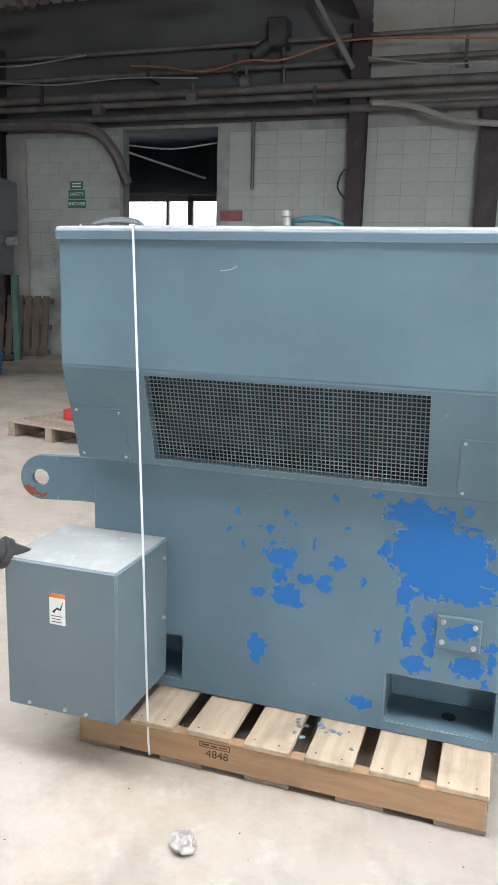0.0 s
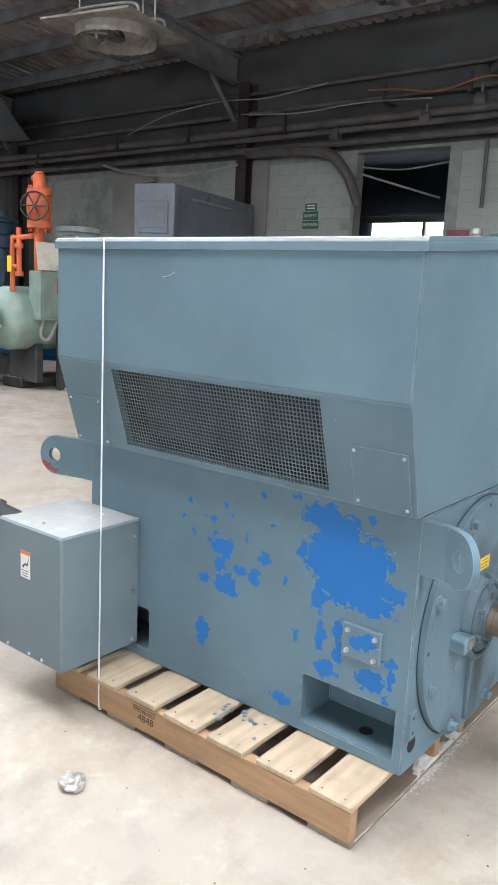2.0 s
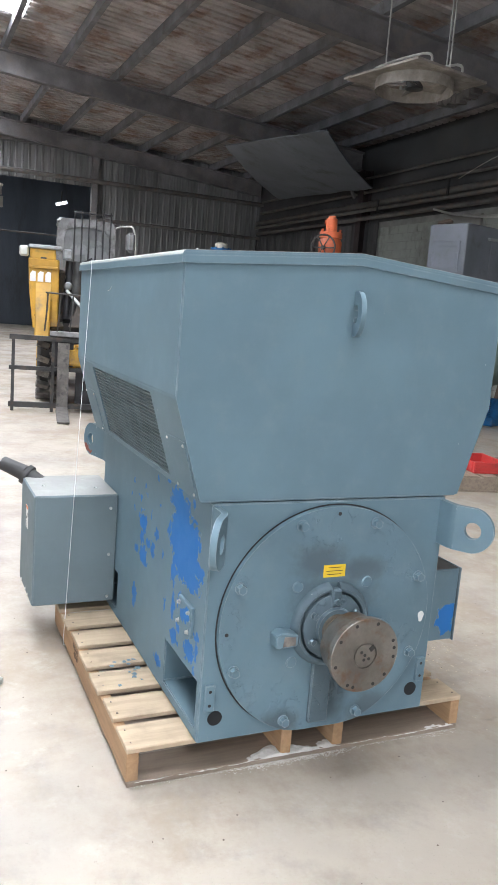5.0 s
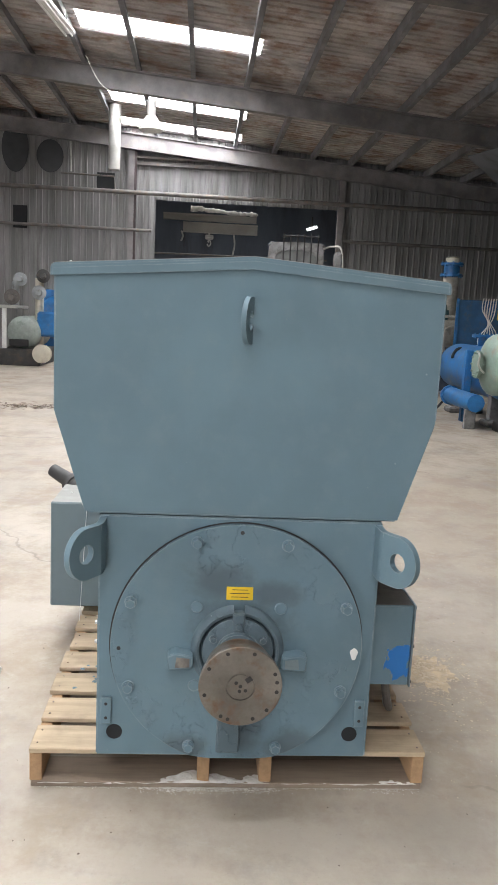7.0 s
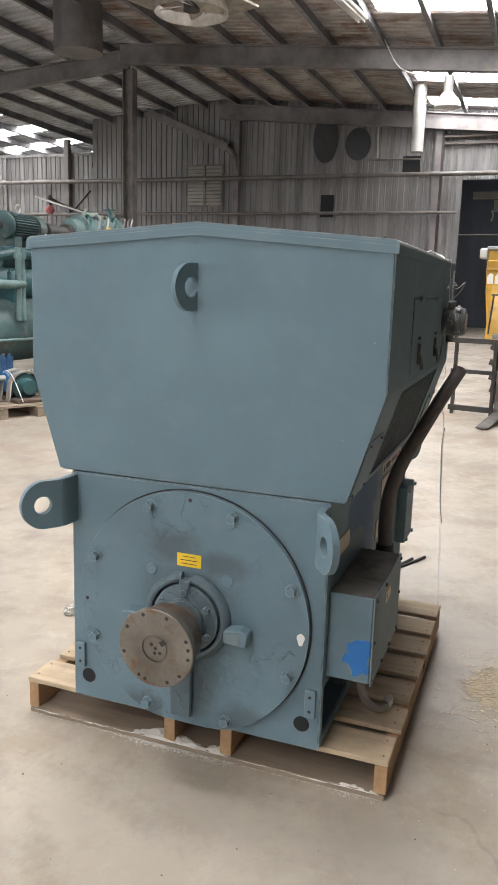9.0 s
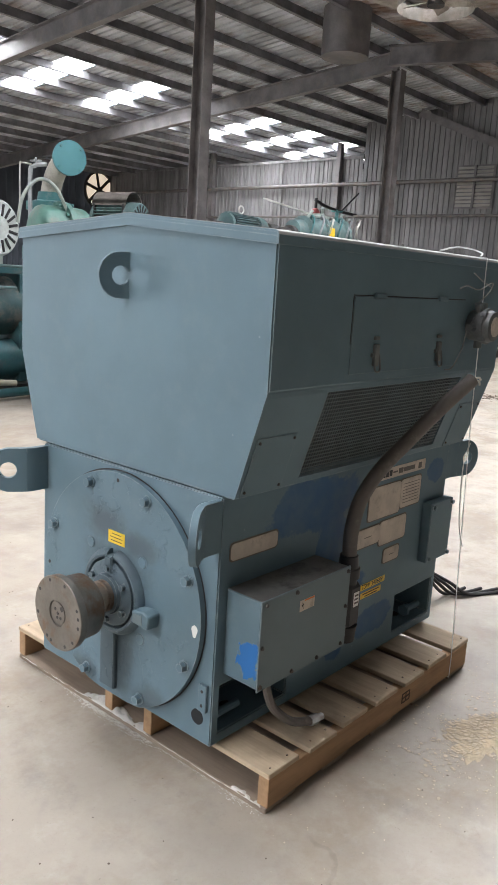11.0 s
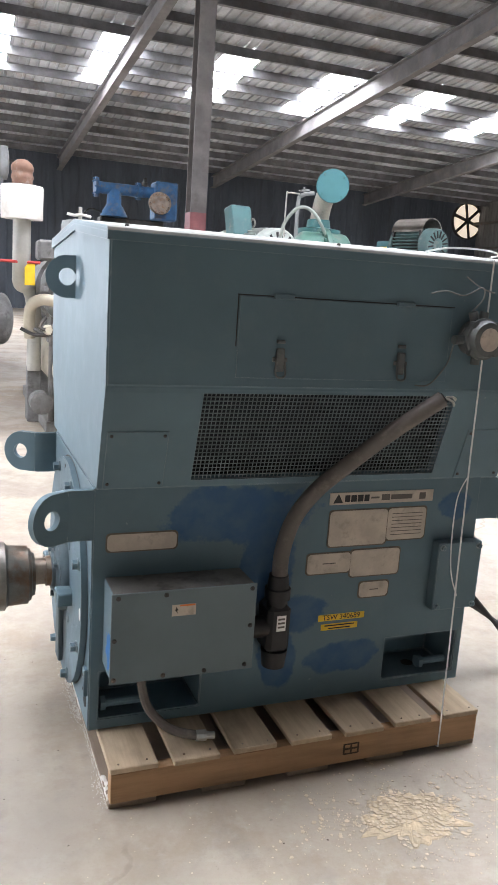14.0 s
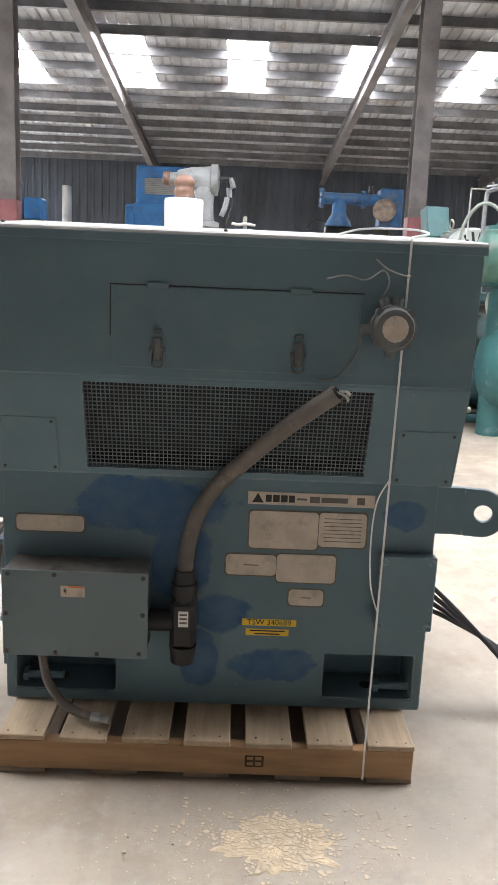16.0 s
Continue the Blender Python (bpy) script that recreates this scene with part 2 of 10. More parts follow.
MORTAR = surface("mortar", (0.29, 0.295, 0.27), 0.85, 0, 0.2, None, 0, 3, 60)
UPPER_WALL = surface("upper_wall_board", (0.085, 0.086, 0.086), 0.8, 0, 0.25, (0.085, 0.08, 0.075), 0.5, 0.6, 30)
PALE_BOARD = surface("pale_board", (0.32, 0.31, 0.28), 0.75, 0, 0.18, (0.3, 0.25, 0.2), 0.4, 0.7, 30)
PIPE = surface("old_pipe", (0.14, 0.132, 0.125), 0.55, 0.3, 0.3, (0.18, 0.13, 0.1), 0.5, 3, 40)
DUCT = surface("galvanised_duct", (0.5, 0.5, 0.47), 0.45, 0.5, 0.2, (0.3, 0.28, 0.25), 0.3, 2, 40)
RUBBER = surface("black_rubber", (0.02, 0.02, 0.021), 0.6, 0, 0.3, None, 0, 6, 50)
BLACK = surface("black_metal", (0.025, 0.025, 0.027), 0.5, 0.2, 0.3, None, 0, 6, 50)
PURLIN_STEEL = surface("purlin_steel", (0.19, 0.19, 0.2), 0.65, 0.0, 0.3, (0.13, 0.11, 0.1), 0.4, 2, 30)
# dark grey for the shade inside the wall openings
PORT_SHADE = surface("port_shade", (0.05, 0.052, 0.056), 0.8, 0, 0.2, None, 0, 3, 20)
BOX_IRON = surface("painted_cast_iron", (0.125, 0.135, 0.135), 0.45, 0.3, 0.25, (0.2, 0.2, 0.19), 0.35, 9, 70)
# near-black for the shade inside holes
HOLE_SHADE = surface("hole_shade", (0.012, 0.013, 0.015), 0.9, 0, 0.2, None, 0, 3, 20)
SKYLIGHT = glow("translucent_skylight_sheet", (0.91, 0.96, 1.0), SKY_GLOW)
OUTSIDE = glow("bright_outdoors", (0.92, 0.97, 1.0), 3.0)
DECK_WOOD = wood("pallet_deck_wood", (0.49, 0.38, 0.26), "Y", 0.3, 0.45)
STRINGER_WOOD = wood("pallet_stringer_wood", (0.41, 0.25, 0.135), "X", 0.15)
GREY_WOOD = wood("dusty_bottom_board_wood", (0.3, 0.235, 0.18), "Y", 0.2, 0.4)
OLD_WOOD = wood("old_pallet_wood", (0.14, 0.1, 0.075), "X", 0.4)
ZINC = surface("zinc_bolt", (0.55, 0.56, 0.55), 0.35, 0.8, 0.2, None, 0, 20, 80)
RUST_STEEL = surface("rusted_machined_steel", (0.24, 0.2, 0.165), 0.42, 0.75, 0.3, (0.2, 0.1, 0.05), 0.5, 9, 120, 0.15)
STRAP = surface("white_strapping", (0.82, 0.83, 0.83), 0.45, 0, 0.06, None, 0, 8, 80, 0.05)
WHITE = surface("white_paint", (0.78, 0.78, 0.76), 0.55, 0, 0.08, (0.55, 0.53, 0.5), 0.25, 4, 50)
LABEL_TAN = surface("masking_over_plate", (0.55, 0.48, 0.41), 0.65, 0, 0.12, (0.36, 0.31, 0.26), 0.4, 14, 120)
YELLOW = surface("yellow_sticker", (0.78, 0.52, 0.03), 0.45, 0, 0.08, None, 0, 12, 80, 0.05)
STENCIL = surface("brown_stencil_ink", (0.075, 0.048, 0.03), 0.8, 0, 0.3, None, 0, 20, 80, 0)
# black of printed ink, and of the shade painted for small holes
INK = surface("ink_and_hole_black", (0.02, 0.02, 0.02), 0.6, 0, 0.1, None, 0, 12, 80, 0)
ORANGE_INK = surface("orange_ink", (0.75, 0.2, 0.04), 0.5, 0, 0.1, None, 0, 12, 80, 0)
BEACON_RED = surface("faded_red_glass", (0.38, 0.09, 0.085), 0.4, 0, 0.2, (0.3, 0.14, 0.12), 0.4, 6, 50)
RED = surface("red_paint", (0.5, 0.045, 0.04), 0.5, 0, 0.2, (0.25, 0.05, 0.04), 0.3, 5, 50)
GREEN_SIGN = surface("green_sign", (0.03, 0.13, 0.075), 0.5, 0, 0.15, None, 0, 6, 50, 0.05)
MACHINE_BLUE = surface("blue_machine_paint", (0.016, 0.15, 0.38), 0.45, 0, 0.25, (0.1, 0.14, 0.2), 0.35, 4, 50)
MACHINE_GREEN = surface("green_machine_paint", (0.07, 0.17, 0.14), 0.5, 0, 0.25, (0.14, 0.16, 0.14), 0.4, 3, 50)
TEAL = surface("teal_machine_paint", (0.038, 0.145, 0.15), 0.5, 0, 0.2, (0.2, 0.26, 0.26), 0.3, 4, 50)
PANEL_DARK = surface("dark_panel_face", (0.07, 0.075, 0.06), 0.45, 0, 0.15, None, 0, 6, 50, 0.05)
CAST_GREY = surface("dusty_cast_grey", (0.2, 0.2, 0.2), 0.55, 0, 0.3, (0.1, 0.095, 0.09), 0.5, 6, 60)
BAY_WHITE = surface("dusty_white_lagging", (0.72, 0.7, 0.66), 0.7, 0, 0.2, (0.4, 0.36, 0.3), 0.35, 3, 40)
DRUM_CREAM = surface("aged_cream_paint", (0.5, 0.46, 0.37), 0.45, 0, 0.12, (0.33, 0.29, 0.22), 0.4, 4, 50)
MACHINE_GREY = surface("grey_machine_paint", (0.3, 0.32, 0.33), 0.5, 0, 0.2, (0.17, 0.16, 0.15), 0.4, 3, 50)
DARK_IRON = surface("dark_iron", (0.06, 0.06, 0.06), 0.55, 0.4, 0.3, (0.12, 0.09, 0.07), 0.4, 4, 50)
VALVE_ORANGE = surface("orange_valve_paint", (0.6, 0.13, 0.045), 0.5, 0, 0.2, (0.4, 0.15, 0.08), 0.3, 5, 50)
PALE_GREY_GREEN = surface("dusty_pale_motor_paint", (0.42, 0.46, 0.44), 0.55, 0, 0.2, (0.3, 0.31, 0.29), 0.4, 5, 60)
GREY_GREEN = surface("grey_green_paint", (0.28, 0.32, 0.295), 0.5, 0, 0.2, (0.16, 0.2, 0.18), 0.4, 5, 60)
PALE_GREEN = surface("pale_green_paint", (0.225, 0.305, 0.26), 0.45, 0, 0.2, (0.27, 0.23, 0.18), 0.4, 3, 60)
ENCLOSURE_GREY = surface("enclosure_grey_paint", (0.17, 0.185, 0.215), 0.5, 0, 0.15, (0.1, 0.1, 0.11), 0.35, 2, 50)
MACHINE_BLUE_DARK = surface("dull_blue_paint", (0.035, 0.075, 0.13), 0.55, 0, 0.25, (0.1, 0.1, 0.1), 0.45, 4, 50)
TEAL_DEEP = surface("deep_teal_paint", (0.03, 0.1, 0.11), 0.5, 0, 0.25, (0.08, 0.1, 0.1), 0.4, 4, 50)
DUSTY_TEAL = surface("dusty_dark_teal", (0.04, 0.09, 0.094), 0.6, 0, 0.3, (0.15, 0.145, 0.13), 0.5, 3, 50)
TEAL_MID = surface("teal_box_paint", (0.042, 0.135, 0.142), 0.5, 0, 0.12, (0.16, 0.19, 0.18), 0.3, 3, 60, 0.05)
TEAL_BRIGHT = surface("teal_panel_paint", (0.055, 0.175, 0.195), 0.45, 0, 0.08, None, 0, 3, 60, 0.05)
CABLE_ORANGE = surface("faded_orange_cable", (0.38, 0.14, 0.06), 0.6, 0, 0.2, None, 0, 6, 50)
DUSTY_FAN = surface("dusty_fan_metal", (0.3, 0.27, 0.235), 0.7, 0, 0.3, (0.2, 0.17, 0.14), 0.5, 4, 50)
CREAM = surface("cream_paint", (0.6, 0.56, 0.46), 0.5, 0, 0.15, (0.4, 0.36, 0.28), 0.4, 3, 50)
DIGGER_YELLOW = surface("worn_yellow_paint", (0.52, 0.29, 0.035), 0.5, 0, 0.2, (0.22, 0.15, 0.06), 0.45, 3, 50)
CONDUIT = surface("grey_brown_conduit", (0.125, 0.11, 0.1), 0.6, 0, 0.15, (0.26, 0.23, 0.2), 0.3, 8, 80)
DUST = surface("white_dust", (0.72, 0.7, 0.66), 0.95, 0, 0.12, (0.5, 0.46, 0.4), 0.4, 12, 150, 0.5)
CHIP = surface("paint_flake", (0.56, 0.47, 0.35), 0.9, 0, 0.15, None, 0, 20, 100, 0.05)
SPALL = surface("tan_coating", (0.52, 0.42, 0.29), 0.9, 0, 0.2, (0.42, 0.35, 0.26), 0.4, 14, 120, 0.3)
FOIL = surface("crumpled_foil", (0.42, 0.4, 0.36), 0.4, 0.35, 0.3, (0.25, 0.22, 0.2), 0.5, 25, 120)
MOTOR = motor_paint("blue_grey_motor_enamel")
COVER_PAINT = motor_paint("greyer_box_enamel", coat=(0.145, 0.19, 0.21))
# near-black colour carries the shade of the hollow hood
PLENUM_SHADE = surface("plenum_shade", (0.013, 0.02, 0.028), 0.7, 0, 0.25, (0.022, 0.028, 0.034), 0.4, 4, 40)
SCREEN = surface("painted_screen_wire", (0.15, 0.195, 0.21), 0.5, 0, 0.2, None, 0, 12, 60, 0.0)
FAN_DAY = glow("hazy_daylight", (1.0, 0.88, 0.68), 0.55)
HUB_STEEL = surface("oiled_rusty_steel", (0.2, 0.185, 0.165), 0.42, 0.7, 0.3, (0.17, 0.085, 0.04), 0.55, 7, 120, 0.15)
LID_PAINT = surface("lid_dust_and_sheen", (0.29, 0.305, 0.3), 0.6, 0, 0.12, (0.36, 0.36, 0.335), 0.5, 6, 70, 0.1)
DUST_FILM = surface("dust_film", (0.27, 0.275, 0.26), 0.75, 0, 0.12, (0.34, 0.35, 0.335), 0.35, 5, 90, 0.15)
HOOD_TAN = surface("dusty_tan_hood", (0.24, 0.215, 0.195), 0.6, 0, 0.25, (0.14, 0.12, 0.11), 0.4, 4, 50)
TEAL_GREY = surface("dusty_teal_grey", (0.11, 0.185, 0.185), 0.55, 0, 0.25, (0.21, 0.225, 0.215), 0.35, 5, 60)
# blue dulled by dust, and by haze painted in for the far pump
FAR_BLUE = surface("dulled_blue_paint", (0.03, 0.12, 0.27), 0.6, 0, 0.3, (0.12, 0.14, 0.17), 0.5, 5, 50)
SOOT_FILM = surface("brown_grey_dust", (0.15, 0.145, 0.135), 0.8, 0, 0.25, (0.07, 0.068, 0.065), 0.5, 9, 90, 0.15)
RUST_PAINT = surface("dull_rust_paint", (0.23, 0.13, 0.095), 0.65, 0.1, 0.2, (0.33, 0.27, 0.23), 0.4, 10, 60)
SKID_DUST = surface("dusty_cream_iron", (0.4, 0.37, 0.325), 0.6, 0, 0.3, (0.2, 0.18, 0.16), 0.4, 5, 50)
DUSTY_CREAM_TEAL = surface("cream_dusted_teal", (0.13, 0.17, 0.155), 0.6, 0, 0.3, (0.36, 0.32, 0.26), 0.6, 1.6, 50)
# mid-grey base colour carries the reflection on the cab glass
GLASS_SHEEN = surface("cab_glass_sheen", (0.17, 0.175, 0.175), 0.25, 0, 0.25, None, 0, 3, 40, 0.05)


# ---- shape helpers ----
def thing(name, label, category, at=(0, 0, 0), rz=0, group="", kind=""):
    ob = new(name)
    ob.empty_display_size = 0.1
    ob.matrix_basis = pose(*at, 0, 0, rz)
    return tagged(ob, label, category, group, kind)


def finish(bm, name, material, smooth):
    bmesh.ops.remove_doubles(bm, verts=bm.verts, dist=1e-5)
    bmesh.ops.recalc_face_normals(bm, faces=bm.faces)
    me = bpy.data.meshes.new(name)
    bm.to_mesh(me)
    bm.free()
    for m in material if isinstance(material, (list, tuple)) else (material,):
        me.materials.append(m)
    if smooth:
        me.polygons.foreach_set("use_smooth", [True] * len(me.polygons))
        me.set_sharp_from_angle(angle=radians(35))
    return me


def part(name, bm, material, parent, label="", smooth=True, world_space=False):
    """One mesh under a thing or a part."""
    if world_space:
        root = parent
        while root.parent:
            root = root.parent
        bmesh.ops.transform(bm, matrix=root.matrix_basis.inverted(), verts=bm.verts)
    ob = new(name, finish(bm, name, material, smooth))
    ob.parent = parent
    if label:
        ob["label"] = label
    return ob


def solid(name, bm, material, label, category="", kind="structure", smooth=False, group=""):
    """A top-level mesh."""
    return tagged(new(name, finish(bm, name, material, smooth)), label, category, group, kind)


def B():
    return bmesh.new()


def box(bm, x0, x1, y0, y1, z0, z1, bevel=0.0):
    r = bmesh.ops.create_cube(bm, size=1, matrix=Matrix.Translation(((x0 + x1) / 2, (y0 + y1) / 2, (z0 + z1) / 2)) @ Matrix.Diagonal((abs(x1 - x0), abs(y1 - y0), abs(z1 - z0), 1)))
    if bevel:
        e = list({e for v in r["verts"] for e in v.link_edges})
        bmesh.ops.bevel(bm, geom=e, offset=bevel, segments=1, affect="EDGES", clamp_overlap=True)
    return bm


def obox(bm, c, u, n, su, sv, sn, bevel=0.0):
    """A box round c with full sizes su along u, sn along n and sv along n x u."""
    n, u = Vector(n).normalized(), Vector(u).normalized()
    v = n.cross(u)
    m = Matrix((u, v, n)).transposed().to_4x4()
    r = bmesh.ops.create_cube(bm, size=1, matrix=Matrix.Translation(c) @ m @ Matrix.Diagonal((su, sv, sn, 1)))
    if bevel:
        e = list({e for w in r["verts"] for e in w.link_edges})
        bmesh.ops.bevel(bm, geom=e, offset=bevel, segments=1, affect="EDGES", clamp_overlap=True)
    return bm


def cyl(bm, a, b, r, r2=None, seg=20, caps=True):
    a, b = Vector(a), Vector(b)
    d = b - a
    m = Matrix.Translation((a + b) / 2) @ d.to_track_quat("Z", "Y").to_matrix().to_4x4()
    bmesh.ops.create_cone(bm, cap_ends=caps, segments=seg, radius1=r, radius2=r if r2 is None else r2, depth=d.length, matrix=m)
    return bm


def hexbolt(bm, c, n, r=0.014, h=0.012):
    c, n = Vector(c), Vector(n).normalized()
    cyl(bm, c, c + n * h * 0.18, r * 1.2, seg=12)
    cyl(bm, c + n * h * 0.25, c + n * h, r, r * 0.94, seg=6)
    return bm


def ball(bm, c, r, seg=12, squash=(1, 1, 1)):
    bmesh.ops.create_uvsphere(bm, u_segments=seg, v_segments=max(6, seg // 2), radius=r, matrix=Matrix.Translation(c) @ Matrix.Diagonal((*squash, 1)))
    return bm


def lathe(bm, a, d, profile, seg=28):
    """Turned shape: profile rows (distance along d from a, radius)."""
    a, d = Vector(a), Vector(d).normalized()
    q = d.to_track_quat("Z", "Y").to_matrix()
    rings = []
    for s, r in profile:
        rings.append([bm.verts.new(a + d * s + q @ Vector((r * math.cos(2 * math.pi * i / seg), r * math.sin(2 * math.pi * i / seg), 0))) for i in range(seg)])
    for p, k in zip(rings, rings[1:]):
        for i in range(seg):
            bm.faces.new((p[i], p[(i + 1) % seg], k[(i + 1) % seg], k[i]))
    bm.faces.new(rings[0][::-1])
    bm.faces.new(rings[-1])
    return bm


def smooth_path(pts, steps=6):
    pts = [Vector(p) for p in pts]
    out = []
    for i in range(len(pts) - 1):
        p0, p1, p2, p3 = pts[max(i - 1, 0)], pts[i], pts[i + 1], pts[min(i + 2, len(pts) - 1)]
        for k in range(steps):
            t = k / steps
            out.append(0.5 * (2 * p1 + (p2 - p0) * t + (2 * p0 - 5 * p1 + 4 * p2 - p3) * t * t + (3 * p1 - p0 - 3 * p2 + p3) * t ** 3))
    return out + [pts[-1]]


def tube(bm, pts, r, seg=10, steps=6, caps=True):
    path = smooth_path(pts, steps) if steps else [Vector(p) for p in pts]
    rings = []
    side = None
    for i, p in enumerate(path):
        d = (path[min(i + 1, len(path) - 1)] - path[max(i - 1, 0)]).normalized()
        if side is None:
            side = d.orthogonal().normalized()
        side = (side - d * side.dot(d)).normalized()
        up = d.cross(side)
        rings.append([bm.verts.new(p + r * (math.cos(2 * math.pi * k / seg) * side + math.sin(2 * math.pi * k / seg) * up)) for k in range(seg)])
    for a, c in zip(rings, rings[1:]):
        for k in range(seg):
            bm.faces.new((a[k], a[(k + 1) % seg], c[(k + 1) % seg], c[k]))
    if caps:
        bm.faces.new(rings[0][::-1])
        bm.faces.new(rings[-1])
    return bm


def prism(bm, outline, axis, a, b, bevel=0.0):
    """Extrude a closed outline of (u, v) pairs along an axis from a to b; u, v are the two other axes in order."""
    def at(u, v, w):
        return {"x": (w, u, v), "y": (u, w, v), "z": (u, v, w)}[axis]
    lo, hi = [bm.verts.new(at(u, v, a)) for u, v in outline], [bm.verts.new(at(u, v, b)) for u, v in outline]
    f = [bm.faces.new(lo[::-1]), bm.faces.new(hi)]
    for i in range(len(lo)):
        j = (i + 1) % len(lo)
        f.append(bm.faces.new((lo[i], lo[j], hi[j], hi[i])))
    if bevel:
        bmesh.ops.bevel(bm, geom=list({e for k in f for e in k.edges}), offset=bevel, segments=1, affect="EDGES", clamp_overlap=True)
    return bm


def lettering(body, size, m, thick=0.0006):
    """A bmesh of raised letters in the built-in font, at the pose m."""
    cu = bpy.data.curves.new("letters", "FONT")
    cu.body, cu.size, cu.extrude, cu.align_x, cu.align_y, cu.resolution_u = body, size, thick, "CENTER", "CENTER", 3
    ob = bpy.data.objects.new("letters", cu)
    scene.collection.objects.link(ob)
    me = bpy.data.meshes.new_from_object(ob.evaluated_get(bpy.context.evaluated_depsgraph_get()))
    bm = B()
    bm.from_mesh(me)
    bpy.data.objects.remove(ob)
    bpy.data.curves.remove(cu)
    bpy.data.meshes.remove(me)
    bmesh.ops.transform(bm, matrix=m, verts=bm.verts)
    return bm


def wavy_sheet(bm, o, along, up, n, length, height, pitch, depth, height_fn=None):
    """Trapezoid-ribbed sheet of one skin and 2 mm back, running along, standing up."""
    o, along, up, n = Vector(o), Vector(along), Vector(up), Vector(n)
    k = int(length / pitch)
    xs = []
    for i in range(k + 1):
        xs += [(i * pitch, 0), (i * pitch + pitch * 0.62, 0), (i * pitch + pitch * 0.7, 1), (i * pitch + pitch * 0.92, 1)]
    xs = [(min(x, length), d) for x, d in xs]
    prev = None
    for x, d in xs:
        h = height_fn(x) if height_fn else height
        a = bm.verts.new(o + along * x + n * (d * depth))
        c = bm.verts.new(o + along * x + n * (d * depth) + up * h)
        if prev and (x - prev[2]) > 1e-6:
            bm.faces.new((prev[0], a, c, prev[1]))
        prev = (a, c, x)
    return bm


# ---- building shell ----
Y_N, Y_S, X_W, X_E, X_FAR = 12.6, -27.2, -23.5, 16.0, -31.0
RIDGE_Y, RIDGE_Z, SLOPE = -7.3, 7.7, 0.083


def roof_z(y):
    return RIDGE_Z - SLOPE * abs(y - RIDGE_Y)


bm = B()
box(bm, X_W - 14, X_E + 6, Y_S - 4, Y_N + 16, -0.3, 0.0)
solid("floor", bm, FLOOR, "worn pale concrete warehouse floor with stains and dust", "floor")

# skylight strips: x centre of each, y from and to, on either slope
SKY_W = 1.0
SOUTH_X = [-0.5 - 3.0 * k for k in range(-4, 5)] + [-15.4, -18.3, -20.9, -23.5, -26.0, -28.6]
SOUTH_SKY = [(x, (-18.2, -14.2)) for x in SOUTH_X]
# strips from k = 1 on are unseen, added and shifted to light the motor
NORTH_SKY = [(-14.4 + 2.75 * k, (-0.3, 3.4) if k < 1 else (-0.9, 2.8)) for k in range(-3, 11) if k != -1]


def roof_half(name, y_eave, strips, x_west, material, label):
    bm = B()
    edges = sorted(strips)
    cuts = [x_west - 0.2]
    for x, _ in edges:
        cuts += [x - SKY_W / 2, x + SKY_W / 2]
    cuts.append(X_E + 0.2)
    s = 1 if y_eave > RIDGE_Y else -1
    up = Vector((0, s, -SLOPE))
    nrm = Vector((0, s * SLOPE, 1)).normalized()
    for i in range(len(cuts) - 1):
        x0, x1 = cuts[i], cuts[i + 1]
        if x1 - x0 < 0.02:
            continue
        sky_y = edges[i // 2][1] if i % 2 else None
        spans = [(RIDGE_Y, y_eave + s * 0.2)] if i % 2 == 0 else ([(RIDGE_Y, sky_y[0]), (sky_y[1], y_eave + s * 0.2)] if s > 0 else [(RIDGE_Y, sky_y[1]), (sky_y[0], y_eave + s * 0.2)])
        for ya, yb in spans:
            wavy_sheet(bm, (x0, ya, roof_z(ya)), (1, 0, 0), up, nrm, x1 - x0, abs(yb - ya), 0.25, 0.04)
    return solid(name, bm, material, label, "ceiling")


roof_half("ceiling", Y_N, NORTH_SKY, X_W, ROOF_NORTH, "brown stained ribbed metal roof sheets over steel purlins")
roof_half("ceiling", Y_S, SOUTH_SKY, X_FAR, ROOF_SHEET, "grey stained ribbed metal roof sheets over steel purlins")
for strips in (SOUTH_SKY, NORTH_SKY):
    first = None
    for x, (y0, y1) in strips:
        if first is None:
            first = thing("skylight", "strip of white translucent roof sheets letting daylight in", "skylight", (x, (y0 + y1) / 2, roof_z((y0 + y1) / 2) + 0.02), kind="structure", group="roof skylights")
            s = -1 if y0 > RIDGE_Y else 1
            h = (y1 - y0) / 3
            for k in range(3):
                ya = -(y1 - y0) / 2 + k * h
                pb = B()
                wavy_sheet(pb, (-SKY_W / 2, ya, s * SLOPE * ya), (1, 0, 0), (0, 1, s * SLOPE), (0, 0, 1), SKY_W, h, 0.25, 0.04)
                part("pane", pb, SKYLIGHT, first, smooth=False)
        else:
            copy_thing(first, pose(x, (y0 + y1) / 2, roof_z((y0 + y1) / 2) + 0.02))

# purlins and rafters
for s, y_e, x_w in ((1, Y_N, X_W), (-1, Y_S, X_FAR)):
    k = 0
    while True:
        y = RIDGE_Y + s * (0.6 + 1.24 * k)
        if abs(y - RIDGE_Y) > abs(y_e - RIDGE_Y) - 0.3:
            break
        bm = B()
        z = roof_z(y)
        box(bm, x_w, X_E, y - 0.035, y + 0.035, z - 0.2, z - 0.006)
        box(bm, x_w, X_E, y - 0.035, y + 0.07, z - 0.215, z - 0.2)
        solid("purlin", bm, PURLIN_STEEL, "long dark steel roof purlin under the sheets", "purlin", group="roof purlins")
        k += 1


